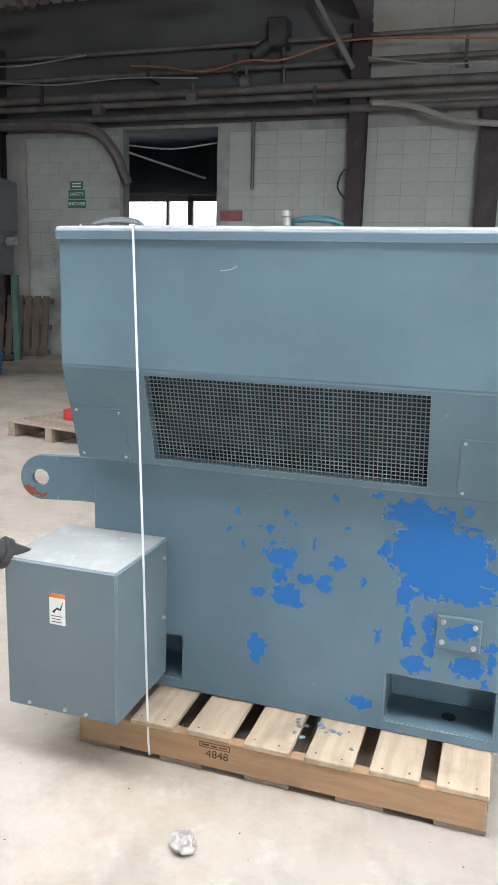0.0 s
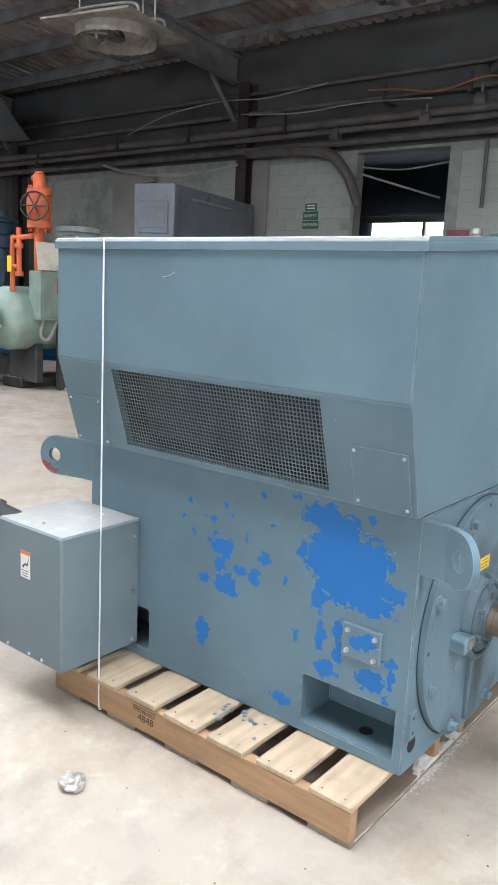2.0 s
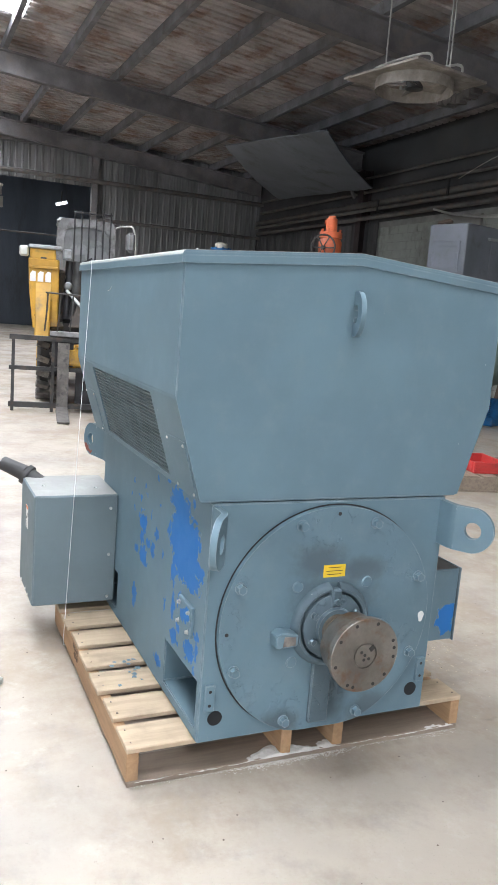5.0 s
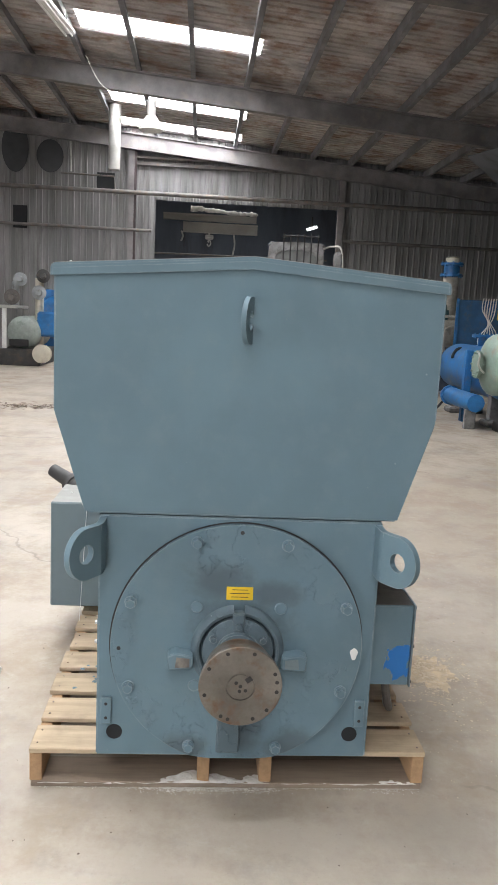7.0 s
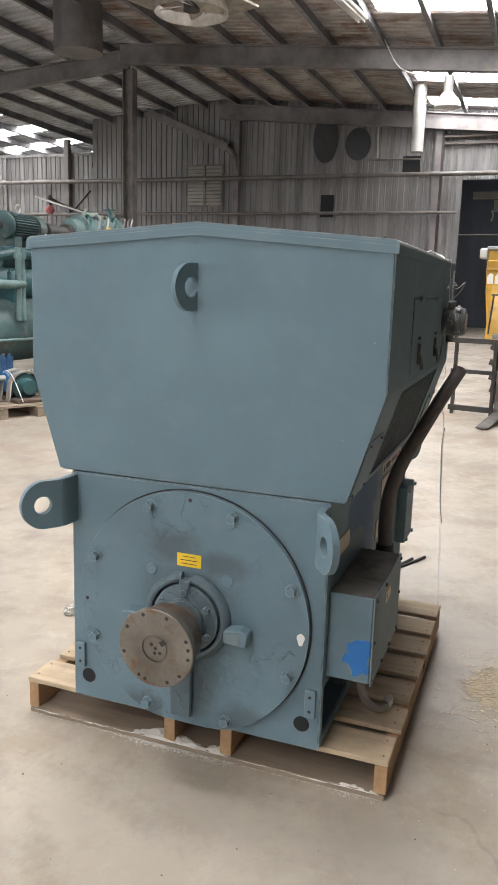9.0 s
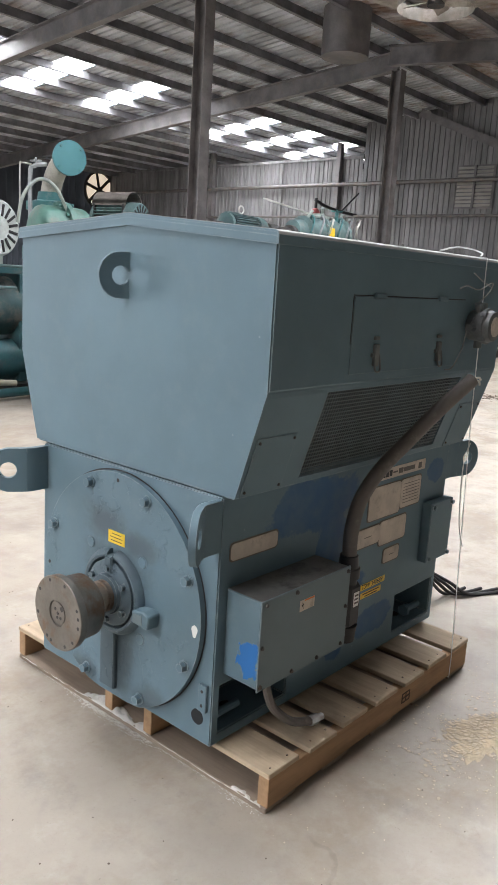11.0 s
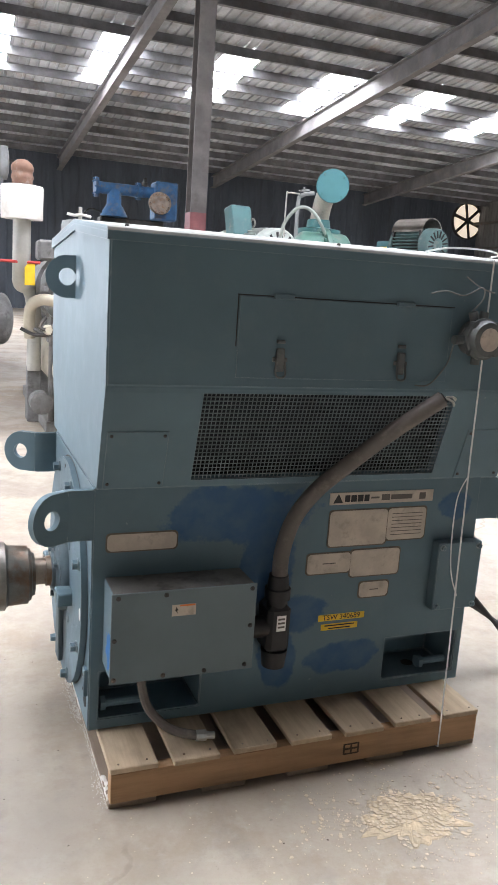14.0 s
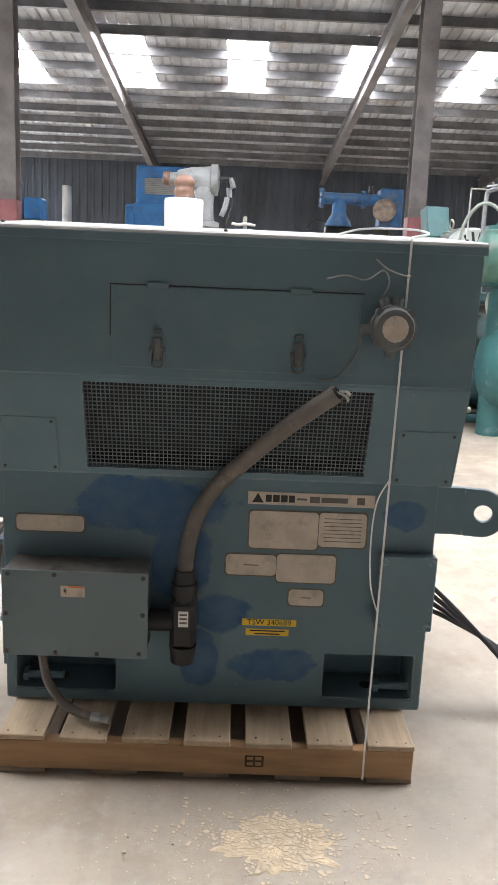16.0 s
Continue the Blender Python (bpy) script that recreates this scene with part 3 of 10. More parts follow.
def rafter(x, s, y_e):
    bm = B()
    sec = [(-0.1, 0.21), (0.1, 0.21), (0.1, 0.24), (0.012, 0.25), (0.012, 0.65), (0.1, 0.66), (0.1, 0.69), (-0.1, 0.69), (-0.1, 0.66), (-0.012, 0.65), (-0.012, 0.25), (-0.1, 0.24)]
    a, c = ([bm.verts.new((x + u, y, roof_z(y) - d)) for u, d in sec] for y in (RIDGE_Y, y_e - s * 0.15))
    bm.faces.new(a)
    bm.faces.new(c[::-1])
    for i in range(12):
        bm.faces.new((a[i], a[(i + 1) % 12], c[(i + 1) % 12], c[i]))
    return solid("rafter", bm, STEEL, "deep dusty steel roof rafter of I section", "rafter", group="roof rafters")


for x in (-23.2, -16.6, -9.3, -2.4, 4.5, 11.0):
    rafter(x, 1, Y_N)
for x in (-17.1, -9.9, -3.6, 3.0, 9.6):
    rafter(x, -1, Y_S)


def i_column(name, x, y, top, w, d, label, material, band=None):
    """H-section column standing on the floor, flanges facing along y."""
    t = thing(name, label, "column", (x, y, 0), kind="structure")
    bm = B()
    box(bm, -w / 2, w / 2, -d / 2, -d / 2 + 0.02, 0.02, top)
    box(bm, -w / 2, w / 2, d / 2 - 0.02, d / 2, 0.02, top)
    box(bm, -0.008, 0.008, -d / 2 + 0.02, d / 2 - 0.02, 0.02, top)
    part("shaft", bm, material, t, smooth=False)
    part("base_plate", box(B(), -w * 0.8, w * 0.8, -d * 0.8, d * 0.8, 0, 0.02), material, t, smooth=False)
    if band:
        bm = B()
        box(bm, -w / 2 - 0.003, w / 2 + 0.003, -d / 2 - 0.003, d / 2 + 0.003, band[0], band[1])
        part("painted_band", bm, RED_BAND, t, "faded red painted band", smooth=False)
    return t


for x in (3.06, -3.25, -9.9, -17.1):
    i_column("steel_column", x, RIDGE_Y, RIDGE_Z - 0.69, 0.26, 0.3, "dusty grey steel column with a faded red band, under the roof ridge", COLUMN_STEEL, (2.1, 2.55))


# ---- north wall: painted block below, boards above, one opening ----
OPEN = (-6.57, -4.82, 3.95)
BLOCK_TOP = 4.0


bm = B()
for x0, x1, z0, z1 in ((X_W - 0.3, OPEN[0], 0, BLOCK_TOP), (OPEN[1], X_E, 0, BLOCK_TOP), (OPEN[0], OPEN[1], OPEN[2], BLOCK_TOP)):
    box(bm, x0, x1, Y_N + 0.005, Y_N + 0.25, z0, z1)
wall_n = solid("wall_north", bm, MORTAR, "white-painted concrete block wall, grimy, with an open doorway", "wall")
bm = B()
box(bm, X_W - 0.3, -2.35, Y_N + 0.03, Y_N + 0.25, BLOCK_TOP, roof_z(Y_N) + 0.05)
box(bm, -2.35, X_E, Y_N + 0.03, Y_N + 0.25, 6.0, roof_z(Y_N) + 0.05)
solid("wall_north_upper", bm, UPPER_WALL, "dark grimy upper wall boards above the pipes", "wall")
wall_p = solid("wall_north_panels", box(B(), -2.35, X_E, Y_N + 0.06, Y_N + 0.2, BLOCK_TOP, 6.0), UPPER_WALL, "pale stained wall panels above the block work", "wall")
for k in range(13):
    part("panel", box(B(), -2.35 + 1.2 * k + 0.004, -2.35 + 1.2 * (k + 1) - 0.004, Y_N + 0.02, Y_N + 0.062, BLOCK_TOP, 6.0), PALE_BOARD, wall_p)

# west wall: ribbed sheets with a large open doorway
DOOR_W = (0.78, 6.75, 4.95)
bm = B()
for y0, y1, z0, z1 in ((-12.4, DOOR_W[0], 0, None), (DOOR_W[0], DOOR_W[1], DOOR_W[2], None), (DOOR_W[1], Y_N + 0.1, 0, None)):
    wavy_sheet(bm, (X_W, y0, z0), (0, 1, 0), (0, 0, 1), (1, 0, 0), y1 - y0, 0, 0.2, 0.03, lambda s, y0=y0, z0=z0: roof_z(y0 + s) - z0)
wavy_sheet(bm, (X_W, Y_S, 0), (0, 1, 0), (0, 0, 1), (1, 0, 0), Y_S * -1 - 12.4, 6.04, 0.2, 0.03)
box(bm, X_W - 0.1, X_W + 0.06, Y_S, -12.4, 6.04, 6.14)
solid("wall_west", bm, SHEET_WALL, "unseen east wall of pale ribbed metal sheets, open for the fill lamp with a large open doorway", "wall")
# lean-to behind the low part of the west wall
bm = B()
box(bm, X_FAR - 0.2, X_FAR, Y_S, RIDGE_Y, 0, RIDGE_Z)
box(bm, X_FAR, X_W - 0.05, RIDGE_Y, RIDGE_Y + 0.15, 0, RIDGE_Z + 0.05)
solid("wall_far_west", bm, SHEET_WALL, "pale wall of the bay behind the low partition", "wall")
bm = B()
# opening out of view, added for the south fill lamp
SOUTH_FILL_GAP = (10.9, 15.5, 5.0)
wavy_sheet(bm, (X_FAR, Y_S, 0), (1, 0, 0), (0, 0, 1), (0, 1, 0), SOUTH_FILL_GAP[0] - X_FAR, roof_z(Y_S), 0.3, 0.02)
wavy_sheet(bm, (SOUTH_FILL_GAP[0], Y_S, SOUTH_FILL_GAP[2]), (1, 0, 0), (0, 0, 1), (0, 1, 0), X_E - SOUTH_FILL_GAP[0], roof_z(Y_S) - SOUTH_FILL_GAP[2], 0.3, 0.02)
wavy_sheet(bm, (SOUTH_FILL_GAP[1], Y_S, 0), (1, 0, 0), (0, 0, 1), (0, 1, 0), X_E - SOUTH_FILL_GAP[1], SOUTH_FILL_GAP[2], 0.3, 0.02)
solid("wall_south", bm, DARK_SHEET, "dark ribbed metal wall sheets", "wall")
# unseen east wall; its opening is added for the fill lamp
EAST_FILL_GAP = (-8.5, 2.5, 5.0)
bm = B()
for y0, y1, z0, z1 in ((Y_S, EAST_FILL_GAP[0], 0, None), (EAST_FILL_GAP[0], EAST_FILL_GAP[1], EAST_FILL_GAP[2], None), (EAST_FILL_GAP[1], Y_N, 0, None)):
    wavy_sheet(bm, (X_E, y0, z0), (0, 1, 0), (0, 0, 1), (-1, 0, 0), y1 - y0, 0, 0.2, 0.03, lambda s, y0=y0, z0=z0: roof_z(y0 + s) - z0)
solid("wall_east", bm, SHEET_WALL, "unseen east wall of pale ribbed metal sheets, open for the fill lamp", "wall")

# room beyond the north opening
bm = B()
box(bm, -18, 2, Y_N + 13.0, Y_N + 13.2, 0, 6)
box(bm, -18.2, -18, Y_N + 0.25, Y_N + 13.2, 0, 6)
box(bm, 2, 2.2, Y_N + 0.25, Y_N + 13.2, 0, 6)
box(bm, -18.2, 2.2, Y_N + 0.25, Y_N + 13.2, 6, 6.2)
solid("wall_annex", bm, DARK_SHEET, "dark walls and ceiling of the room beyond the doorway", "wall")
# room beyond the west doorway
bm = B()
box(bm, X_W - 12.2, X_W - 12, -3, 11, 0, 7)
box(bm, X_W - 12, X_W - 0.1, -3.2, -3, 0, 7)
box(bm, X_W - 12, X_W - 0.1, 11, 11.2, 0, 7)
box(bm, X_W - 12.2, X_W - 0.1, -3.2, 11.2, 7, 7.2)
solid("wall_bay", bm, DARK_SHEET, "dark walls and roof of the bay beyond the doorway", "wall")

# wall posts, girts and pipes on the west wall
for y in (0.0, 6.75, -6.68, -13.4, -20.0):
    bm = B()
    box(bm, X_W + 0.04, X_W + 0.24, y - 0.09, y + 0.09, 0, roof_z(y) - 0.3 if y > -12.4 else 6.6)
    solid("wall_post", bm, STEEL, "dark steel wall post against the ribbed sheets", "post", group="west wall posts")
for z, r in ((5.1, 0.07), (3.95, 0.05)):
    for y0, y1 in ((Y_S, DOOR_W[0] - 0.1), (DOOR_W[0] - 0.1, Y_N)):
        if z < 4 and y0 > 0:
            y0 = DOOR_W[1] + 0.1
        solid("wall_pipe", cyl(B(), (X_W + 0.32, y0, z), (X_W + 0.32, y1, z), r), PIPE, "long dusty pipe along the metal wall", "pipe", smooth=True, group="west wall pipes")

bm = obox(B(), (X_W + 0.3, -8.5, 6.72), (0, 0.923, -0.385), (1, 0, 0), 3.3, 0.26, 0.16)
tube(bm, [(X_W + 0.3, -7.05, 6.1), (X_W + 0.28, -6.85, 5.95), (X_W + 0.24, -6.72, 5.7), (X_W + 0.2, -6.68, 5.35)], 0.1, 8)
solid("knee_beam", bm, STEEL, "dusty steel beam dropping to a bent wall post", "beam")
for y in (-18.6, -16.2):
    solid("wall_stiffener", box(B(), X_W + 0.04, X_W + 0.1, y - 0.03, y + 0.03, 0, 6.04), SHEET_WALL, "thin upright over the wall sheets", "post", group="wall stiffeners")
# pipes along the north wall
for z, r, dy in ((5.14, 0.035, 0.15), (4.77, 0.045, 0.2), (4.42, 0.075, 0.3), (4.27, 0.05, 0.35), (4.09, 0.06, 0.25)):
    solid("wall_pipe", cyl(B(), (X_W + 0.6, Y_N - dy, z), (X_E, Y_N - dy, z), r), PIPE, "dusty horizontal pipe along the block wall", "pipe", smooth=True, group="north wall pipes")
for x in (-16.3, -9.0, -2.45, 4.5):
    i_column("wall_column", x, Y_N - 0.14, roof_z(Y_N) - 0.7, 0.25, 0.26, "maroon-painted steel column standing against the block wall", MAROON)

# ---- the motor on its pallet ----
PX0, PX1, PY0, PY1, PZ = -1.165, 0.07, 1.925, 3.16, 0.128
pallet = thing("wooden_pallet", "four-foot square hardwood pallet of pale deck boards, under the motor", "pallet", ((PX0 + PX1) / 2, (PY0 + PY1) / 2, 0))
DECK_T, STR_H = 0.018, 0.092
board_w = 0.138
gap = (PX1 - PX0 - 7 * board_w) / 6
rng = random.Random(4)
for k in range(7):
    x0 = PX0 + k * (board_w + gap)
    bm = box(B(), x0, x0 + board_w, PY0 - 0.004 + rng.uniform(-0.006, 0.004), PY1 + 0.004 + rng.uniform(-0.004, 0.006), PZ - DECK_T, PZ - rng.uniform(0, 0.002), 0.0025)
    part("deck_board", bm, DECK_WOOD, pallet, world_space=True, smooth=False)
for k, y in enumerate((PY0 + 0.019, 2.46, 2.655, PY1 - 0.019)):
    bm = box(B(), PX0 + 0.002, PX1 - 0.003, y - 0.019, y + 0.019, PZ - DECK_T - STR_H, PZ - DECK_T - 0.0005, 0.002)
    part("stringer", bm, STRINGER_WOOD, pallet, world_space=True, smooth=False)
for k in range(5):
    x0 = PX0 + k * (PX1 - PX0 - board_w) / 4
    bm = box(B(), x0, x0 + board_w, PY0 + 0.004, PY1 - 0.004, 0.0, PZ - DECK_T - STR_H - 0.0005, 0.002)
    part("bottom_board", bm, GREY_WOOD, pallet, world_space=True, smooth=False)
for k in range(7):
    for y in (PY0 + 0.02, PY1 - 0.02):
        for dx in (0.03, 0.108):
            x = PX0 + k * (board_w + gap) + dx + rng.uniform(-0.008, 0.008)
            part("nail", cyl(B(), (x, y + rng.uniform(-0.006, 0.006), PZ - 0.004), (x, y, PZ + 0.0004), 0.0032, seg=8), RUST_STEEL, pallet, world_space=True)
part("stencil", lettering("4848", 0.036, pose(-0.70, PY0 - 0.0005, 0.062, 90, 0, 0), 0.0004), STENCIL, pallet, "black stencilled number", world_space=True, smooth=False)

CY, FX, BX = 2.545, 0.10, -1.22
SA, SB = 2.13, 2.96
ZB = PZ
motor = thing("electric_motor", "large blue-grey industrial electric motor, peeling paint, strapped on a pallet", "motor", ((FX + BX) / 2, CY, ZB))
ox, oy, oz = (FX + BX) / 2, CY, ZB


def loc(x, y, z):
    return (x - ox, y - oy, z - oz)


# peeled patches (x, z, half width, half height): round the bolted plate, then the flecks behind it
PEELED = [
        (-0.205, 0.815, 0.07, 0.04), (-0.125, 0.79, 0.05, 0.05), (-0.165, 0.71, 0.108, 0.085), (-0.06, 0.71, 0.08, 0.08), (-0.1, 0.64, 0.135, 0.07), (0.022, 0.648, 0.046, 0.03),
        (-0.204, 0.57, 0.028, 0.05), (-0.035, 0.6, 0.08, 0.035), (-0.272, 0.696, 0.022, 0.018),
        (-0.193, 0.458, 0.018, 0.043), (-0.133, 0.494, 0.02, 0.04), (-0.128, 0.424, 0.018, 0.038), (-0.168, 0.36, 0.044, 0.026), (-0.026, 0.376, 0.05, 0.036), (-0.274, 0.43, 0.011, 0.026),
        (0.044, 0.404, 0.014, 0.03), (0.04, 0.444, 0.026, 0.012), (0.034, 0.331, 0.013, 0.013), (-0.32, 0.204, 0.034, 0.024), (-0.407, 0.638, 0.023, 0.021), (-0.333, 0.587, 0.01, 0.011),
        (-0.307, 0.854, 0.017, 0.009), (-0.387, 0.744, 0.013, 0.006), (-0.425, 0.837, 0.01, 0.014)]
FLECKS = [
        (-0.049, 0.837, 0.013, 0.014), (0.052, 0.656, 0.02, 0.017), (-0.581, 0.632, 0.05, 0.044), (-0.585, 0.57, 0.025, 0.027), (-0.655, 0.508, 0.026, 0.015), (-0.561, 0.514, 0.05, 0.032),
        (-0.502, 0.573, 0.029, 0.014), (-0.532, 0.491, 0.03, 0.015), (-0.447, 0.569, 0.024, 0.028), (-0.654, 0.329, 0.032, 0.038), (-0.725, 0.762, 0.013, 0.011), (-0.563, 0.774, 0.01, 0.008),
        (-0.65, 0.726, 0.009, 0.006), (-0.621, 0.717, 0.014, 0.014), (-0.545, 0.748, 0.009, 0.012), (-0.706, 0.659, 0.012, 0.011), (-0.481, 0.691, 0.005, 0.019), (-0.65, 0.292, 0.015, 0.021),
        (-0.75, 0.7, 0.008, 0.007), (-0.33, 0.21, 0.012, 0.016)]
SOFT = [(-0.33, 0.78, 0.24, 0.1), (-0.44, 0.62, 0.1, 0.16), (-0.57, 0.44, 0.1, 0.07), (-0.74, 0.27, 0.14, 0.06), (-0.5, 0.3, 0.07, 0.1), (-1.12, 0.78, 0.07, 0.05)]
FRAME_PAINT = motor_paint("peeling_motor_enamel", [(*loc(x, SA, z), rx, rz) for x, z, rx, rz in PEELED + FLECKS], [(*loc(x, SB, z), rx, rz) for x, z, rx, rz in SOFT])
BOX_PAINT = motor_paint("chipped_box_enamel", [(0.062 - ox, 3.047 - oy, 0.415 - oz, 0.05, 0.04), (0.062 - ox, 3.055 - oy, 0.455 - oz, 0.05, 0.03)], across=26)

# frame with four foot pockets: cells of a coarse grid, filled but for the pockets
Z1, ZP0, ZP1 = 0.882, 0.165, 0.315
gx, gy, gz = [BX, BX + 0.03, -0.905, -0.245, 0.068, FX], [SA, SA + 0.17, SB - 0.17, SB], [ZB, ZP0, ZP1, Z1]


def filled(i, j, k):
    if not (0 <= i < 5 and 0 <= j < 3 and 0 <= k < 3):
        return False
    return not (k == 1 and j in (0, 2) and i in (1, 3))


bm = B()
grid = {}


def gv(i, j, k):
    if (i, j, k) not in grid:
        grid[i, j, k] = bm.verts.new((gx[i], gy[j], gz[k]))
    return grid[i, j, k]


for i in range(5):
    for j in range(3):
        for k in range(3):
            if not filled(i, j, k):
                continue
            for (di, dj, dk), q in (((-1, 0, 0), ((0, 0, 0), (0, 0, 1), (0, 1, 1), (0, 1, 0))), ((1, 0, 0), ((1, 0, 0), (1, 1, 0), (1, 1, 1), (1, 0, 1))), ((0, -1, 0), ((0, 0, 0), (1, 0, 0), (1, 0, 1), (0, 0, 1))), ((0, 1, 0), ((0, 1, 0), (0, 1, 1), (1, 1, 1), (1, 1, 0))), ((0, 0, -1), ((0, 0, 0), (0, 1, 0), (1, 1, 0), (1, 0, 0))), ((0, 0, 1), ((0, 0, 1), (1, 0, 1), (1, 1, 1), (0, 1, 1)))):
                if not filled(i + di, j + dj, k + dk):
                    bm.faces.new([gv(i + a, j + b, k + c) for a, b, c in q])
bmesh.ops.recalc_face_normals(bm, faces=bm.faces)
sharp = [e for e in bm.edges if len(e.link_faces) == 2 and e.calc_face_angle(0) > 1.0]
bmesh.ops.bevel(bm, geom=sharp, offset=0.004, segments=2, affect="EDGES", clamp_overlap=True)
frame_ob = part("frame", bm, FRAME_PAINT, motor, "blue-grey enamel peeled to bright blue on one side", world_space=True)

# end bell
bm = B()
seg = 72
R, CZ = 0.375, 0.492
out = []
for i in range(seg):
    a = 2 * math.pi * i / seg
    out.append((CY + R * math.cos(a), max(ZB + 0.004, CZ + R * math.sin(a))))
prism(bm, out, "x", FX - 0.002, FX + 0.02, 0.003)
EAR_PAINT = motor_paint("ear_enamel", wear_and_glint=1.6)
SMUDGES = [(0.7, 0.07, -0.06, 0.11), (0.66, 0.05, 0.1, 0.09), (0.56, 0.1, 0.0, 0.17), (0.27, 0.16, 0.03, 0.08), (0.17, 0.05, -0.15, 0.08), (0.18, 0.06, 0.18, 0.1)]
BELL_PAINT = motor_paint("smudged_bell_enamel", stain=[(FX + 0.02 - ox, y, z - oz, 0.2, rz, ry) for z, rz, y, ry in SMUDGES])
# upper spot is grease; lower spot paints the lit rib darker
GREASY = motor_paint("greasy_bearing_enamel", stain=[(FX + 0.03 - ox, 0.0, CZ + 0.02 - oz, 0.3, 0.26, 0.26), (FX + 0.03 - ox, 0.0, CZ - 0.24 - oz, 0.3, 0.2, 0.2)])
bell = part("end_bell", bm, BELL_PAINT, motor, world_space=True)
# thin dark ring paints the shade in the groove round the bell
bm = B()
for i in range(120):
    a0, a1 = 2 * math.pi * i / 120, 2 * math.pi * (i + 1) / 120
    if CZ + (R + 0.008) * min(math.sin(a0), math.sin(a1)) < ZB + 0.01:
        continue
    q = [(FX + 0.0012, CY + r * math.cos(a), CZ + r * math.sin(a)) for r, a in ((R - 0.001, a0), (R + 0.005, a0), (R + 0.005, a1), (R - 0.001, a1))]
    bm.faces.new([bm.verts.new(v) for v in q])
part("gasket", bm, RUBBER, bell, "dark ring painted for the groove's shade round the end bell", world_space=True)
for i in range(8):
    a = radians(22 + 45 * i)
    hexbolt(hb := B(), (FX + 0.02, CY + 0.345 * math.cos(a), CZ + 0.345 * math.sin(a)), (1, 0, 0), 0.0155, 0.022)
    part("bolt", hb, EAR_PAINT, bell, world_space=True)
# drilled holes are black discs painted for their shade
for y, z in ((CY, CZ + 0.352), (CY - 0.35, CZ - 0.01)):
    part("drilled_hole", cyl(B(), (FX + 0.0195, y, z), (FX + 0.021, y, z), 0.006), INK, bell, world_space=True)
part("bare_spot", prism(B(), [(CY + 0.352 + 0.011 * math.cos(radians(a)) * (1 + 0.25 * math.sin(3 * radians(a))), CZ - 0.015 + 0.019 * math.sin(radians(a))) for a in range(0, 360, 24)], "x", FX + 0.0201, FX + 0.0212), WHITE, bell, "bare white chip in the paint", world_space=True, smooth=False)
for a in (45, 135, 225, 315):
    y, z = CY + 0.175 * math.cos(radians(a)), CZ + 0.175 * math.sin(radians(a))
    part("plug", cyl(B(), (FX + 0.02, y, z), (FX + 0.024, y, z), 0.019, 0.016), MOTOR, bell, world_space=True)
# bearing housing, cap, shaft and coupling hub
bm = B()
rings_ = []
for i in range(61):
    a = radians(97 + 346 * i / 60)
    u = Vector((0, math.cos(a), math.sin(a)))
    rings_.append([bm.verts.new(Vector((FX + 0.02 + d, CY, CZ - 0.005)) + u * r) for d, r in ((-0.002, 0.139), (0.01, 0.138), (0.021, 0.13), (0.025, 0.122), (0.023, 0.114), (0.014, 0.109), (-0.002, 0.108))])
for p, q in zip(rings_, rings_[1:]):
    for i in range(6):
        bm.faces.new((p[i], p[i + 1], q[i + 1], q[i]))
bm.faces.new(rings_[0])
bm.faces.new(rings_[-1][::-1])
part("bearing_ring", bm, GREASY, motor, "raised ring split at the top", world_space=True)
cap = part("bearing_cap", lathe(B(), (FX + 0.03, CY, CZ - 0.005), (1, 0, 0), [(0, 0.105), (0.014, 0.104), (0.018, 0.098), (0.022, 0.065), (0.034, 0.062), (0.034, 0.03)], 40), GREASY, motor, world_space=True)
for a in (30, 90, 150, 210, 270, 330):
    part("bolt", hexbolt(B(), (FX + 0.046, CY + 0.084 * math.cos(radians(a)), CZ - 0.005 + 0.084 * math.sin(radians(a))), (1, 0, 0), 0.011, 0.016), GREASY, cap, world_space=True)
part("grease_boss", box(B(), FX + 0.02, FX + 0.055, CY - 0.018, CY + 0.018, CZ + 0.06, CZ + 0.118, 0.006), GREASY, motor, world_space=True)
part("rib", box(B(), FX + 0.018, FX + 0.036, CY - 0.052, CY + 0.018, ZB + 0.03, CZ - 0.1, 0.004), GREASY, motor, world_space=True)
for s in (-1, 1):
    y = CY + 0.17 * s
    blk = part("jacking_block", prism(B(), [(y - 0.04 * s, CZ - 0.05), (y + 0.032 * s, CZ - 0.055), (y + 0.036 * s, CZ - 0.012), (y + 0.012 * s, CZ - 0.002), (y - 0.04 * s, CZ - 0.012)], "x", FX + 0.018, FX + 0.066, 0.004), MOTOR, motor, world_space=True)
    part("worn_face", prism(B(), [(y - 0.03 * s, CZ - 0.044), (y + 0.012 * s, CZ - 0.046), (y + 0.008 * s, CZ - 0.014), (y - 0.03 * s, CZ - 0.018)], "x", FX + 0.0665, FX + 0.068), (CONDUIT, SCREEN)[s > 0], blk, "worn bare face", world_space=True)
part("shaft", lathe(B(), (FX + 0.03, CY, CZ - 0.008), (1, 0, 0), [(0, 0.058), (0.026, 0.058), (0.027, 0.05), (0.05, 0.05), (0.051, 0.044), (0.15, 0.044)], 32), RUST_STEEL, motor, "bare rusty steel shaft", world_space=True)
HC = (FX + 0.085, CY, CZ - 0.016)
HR = 0.114
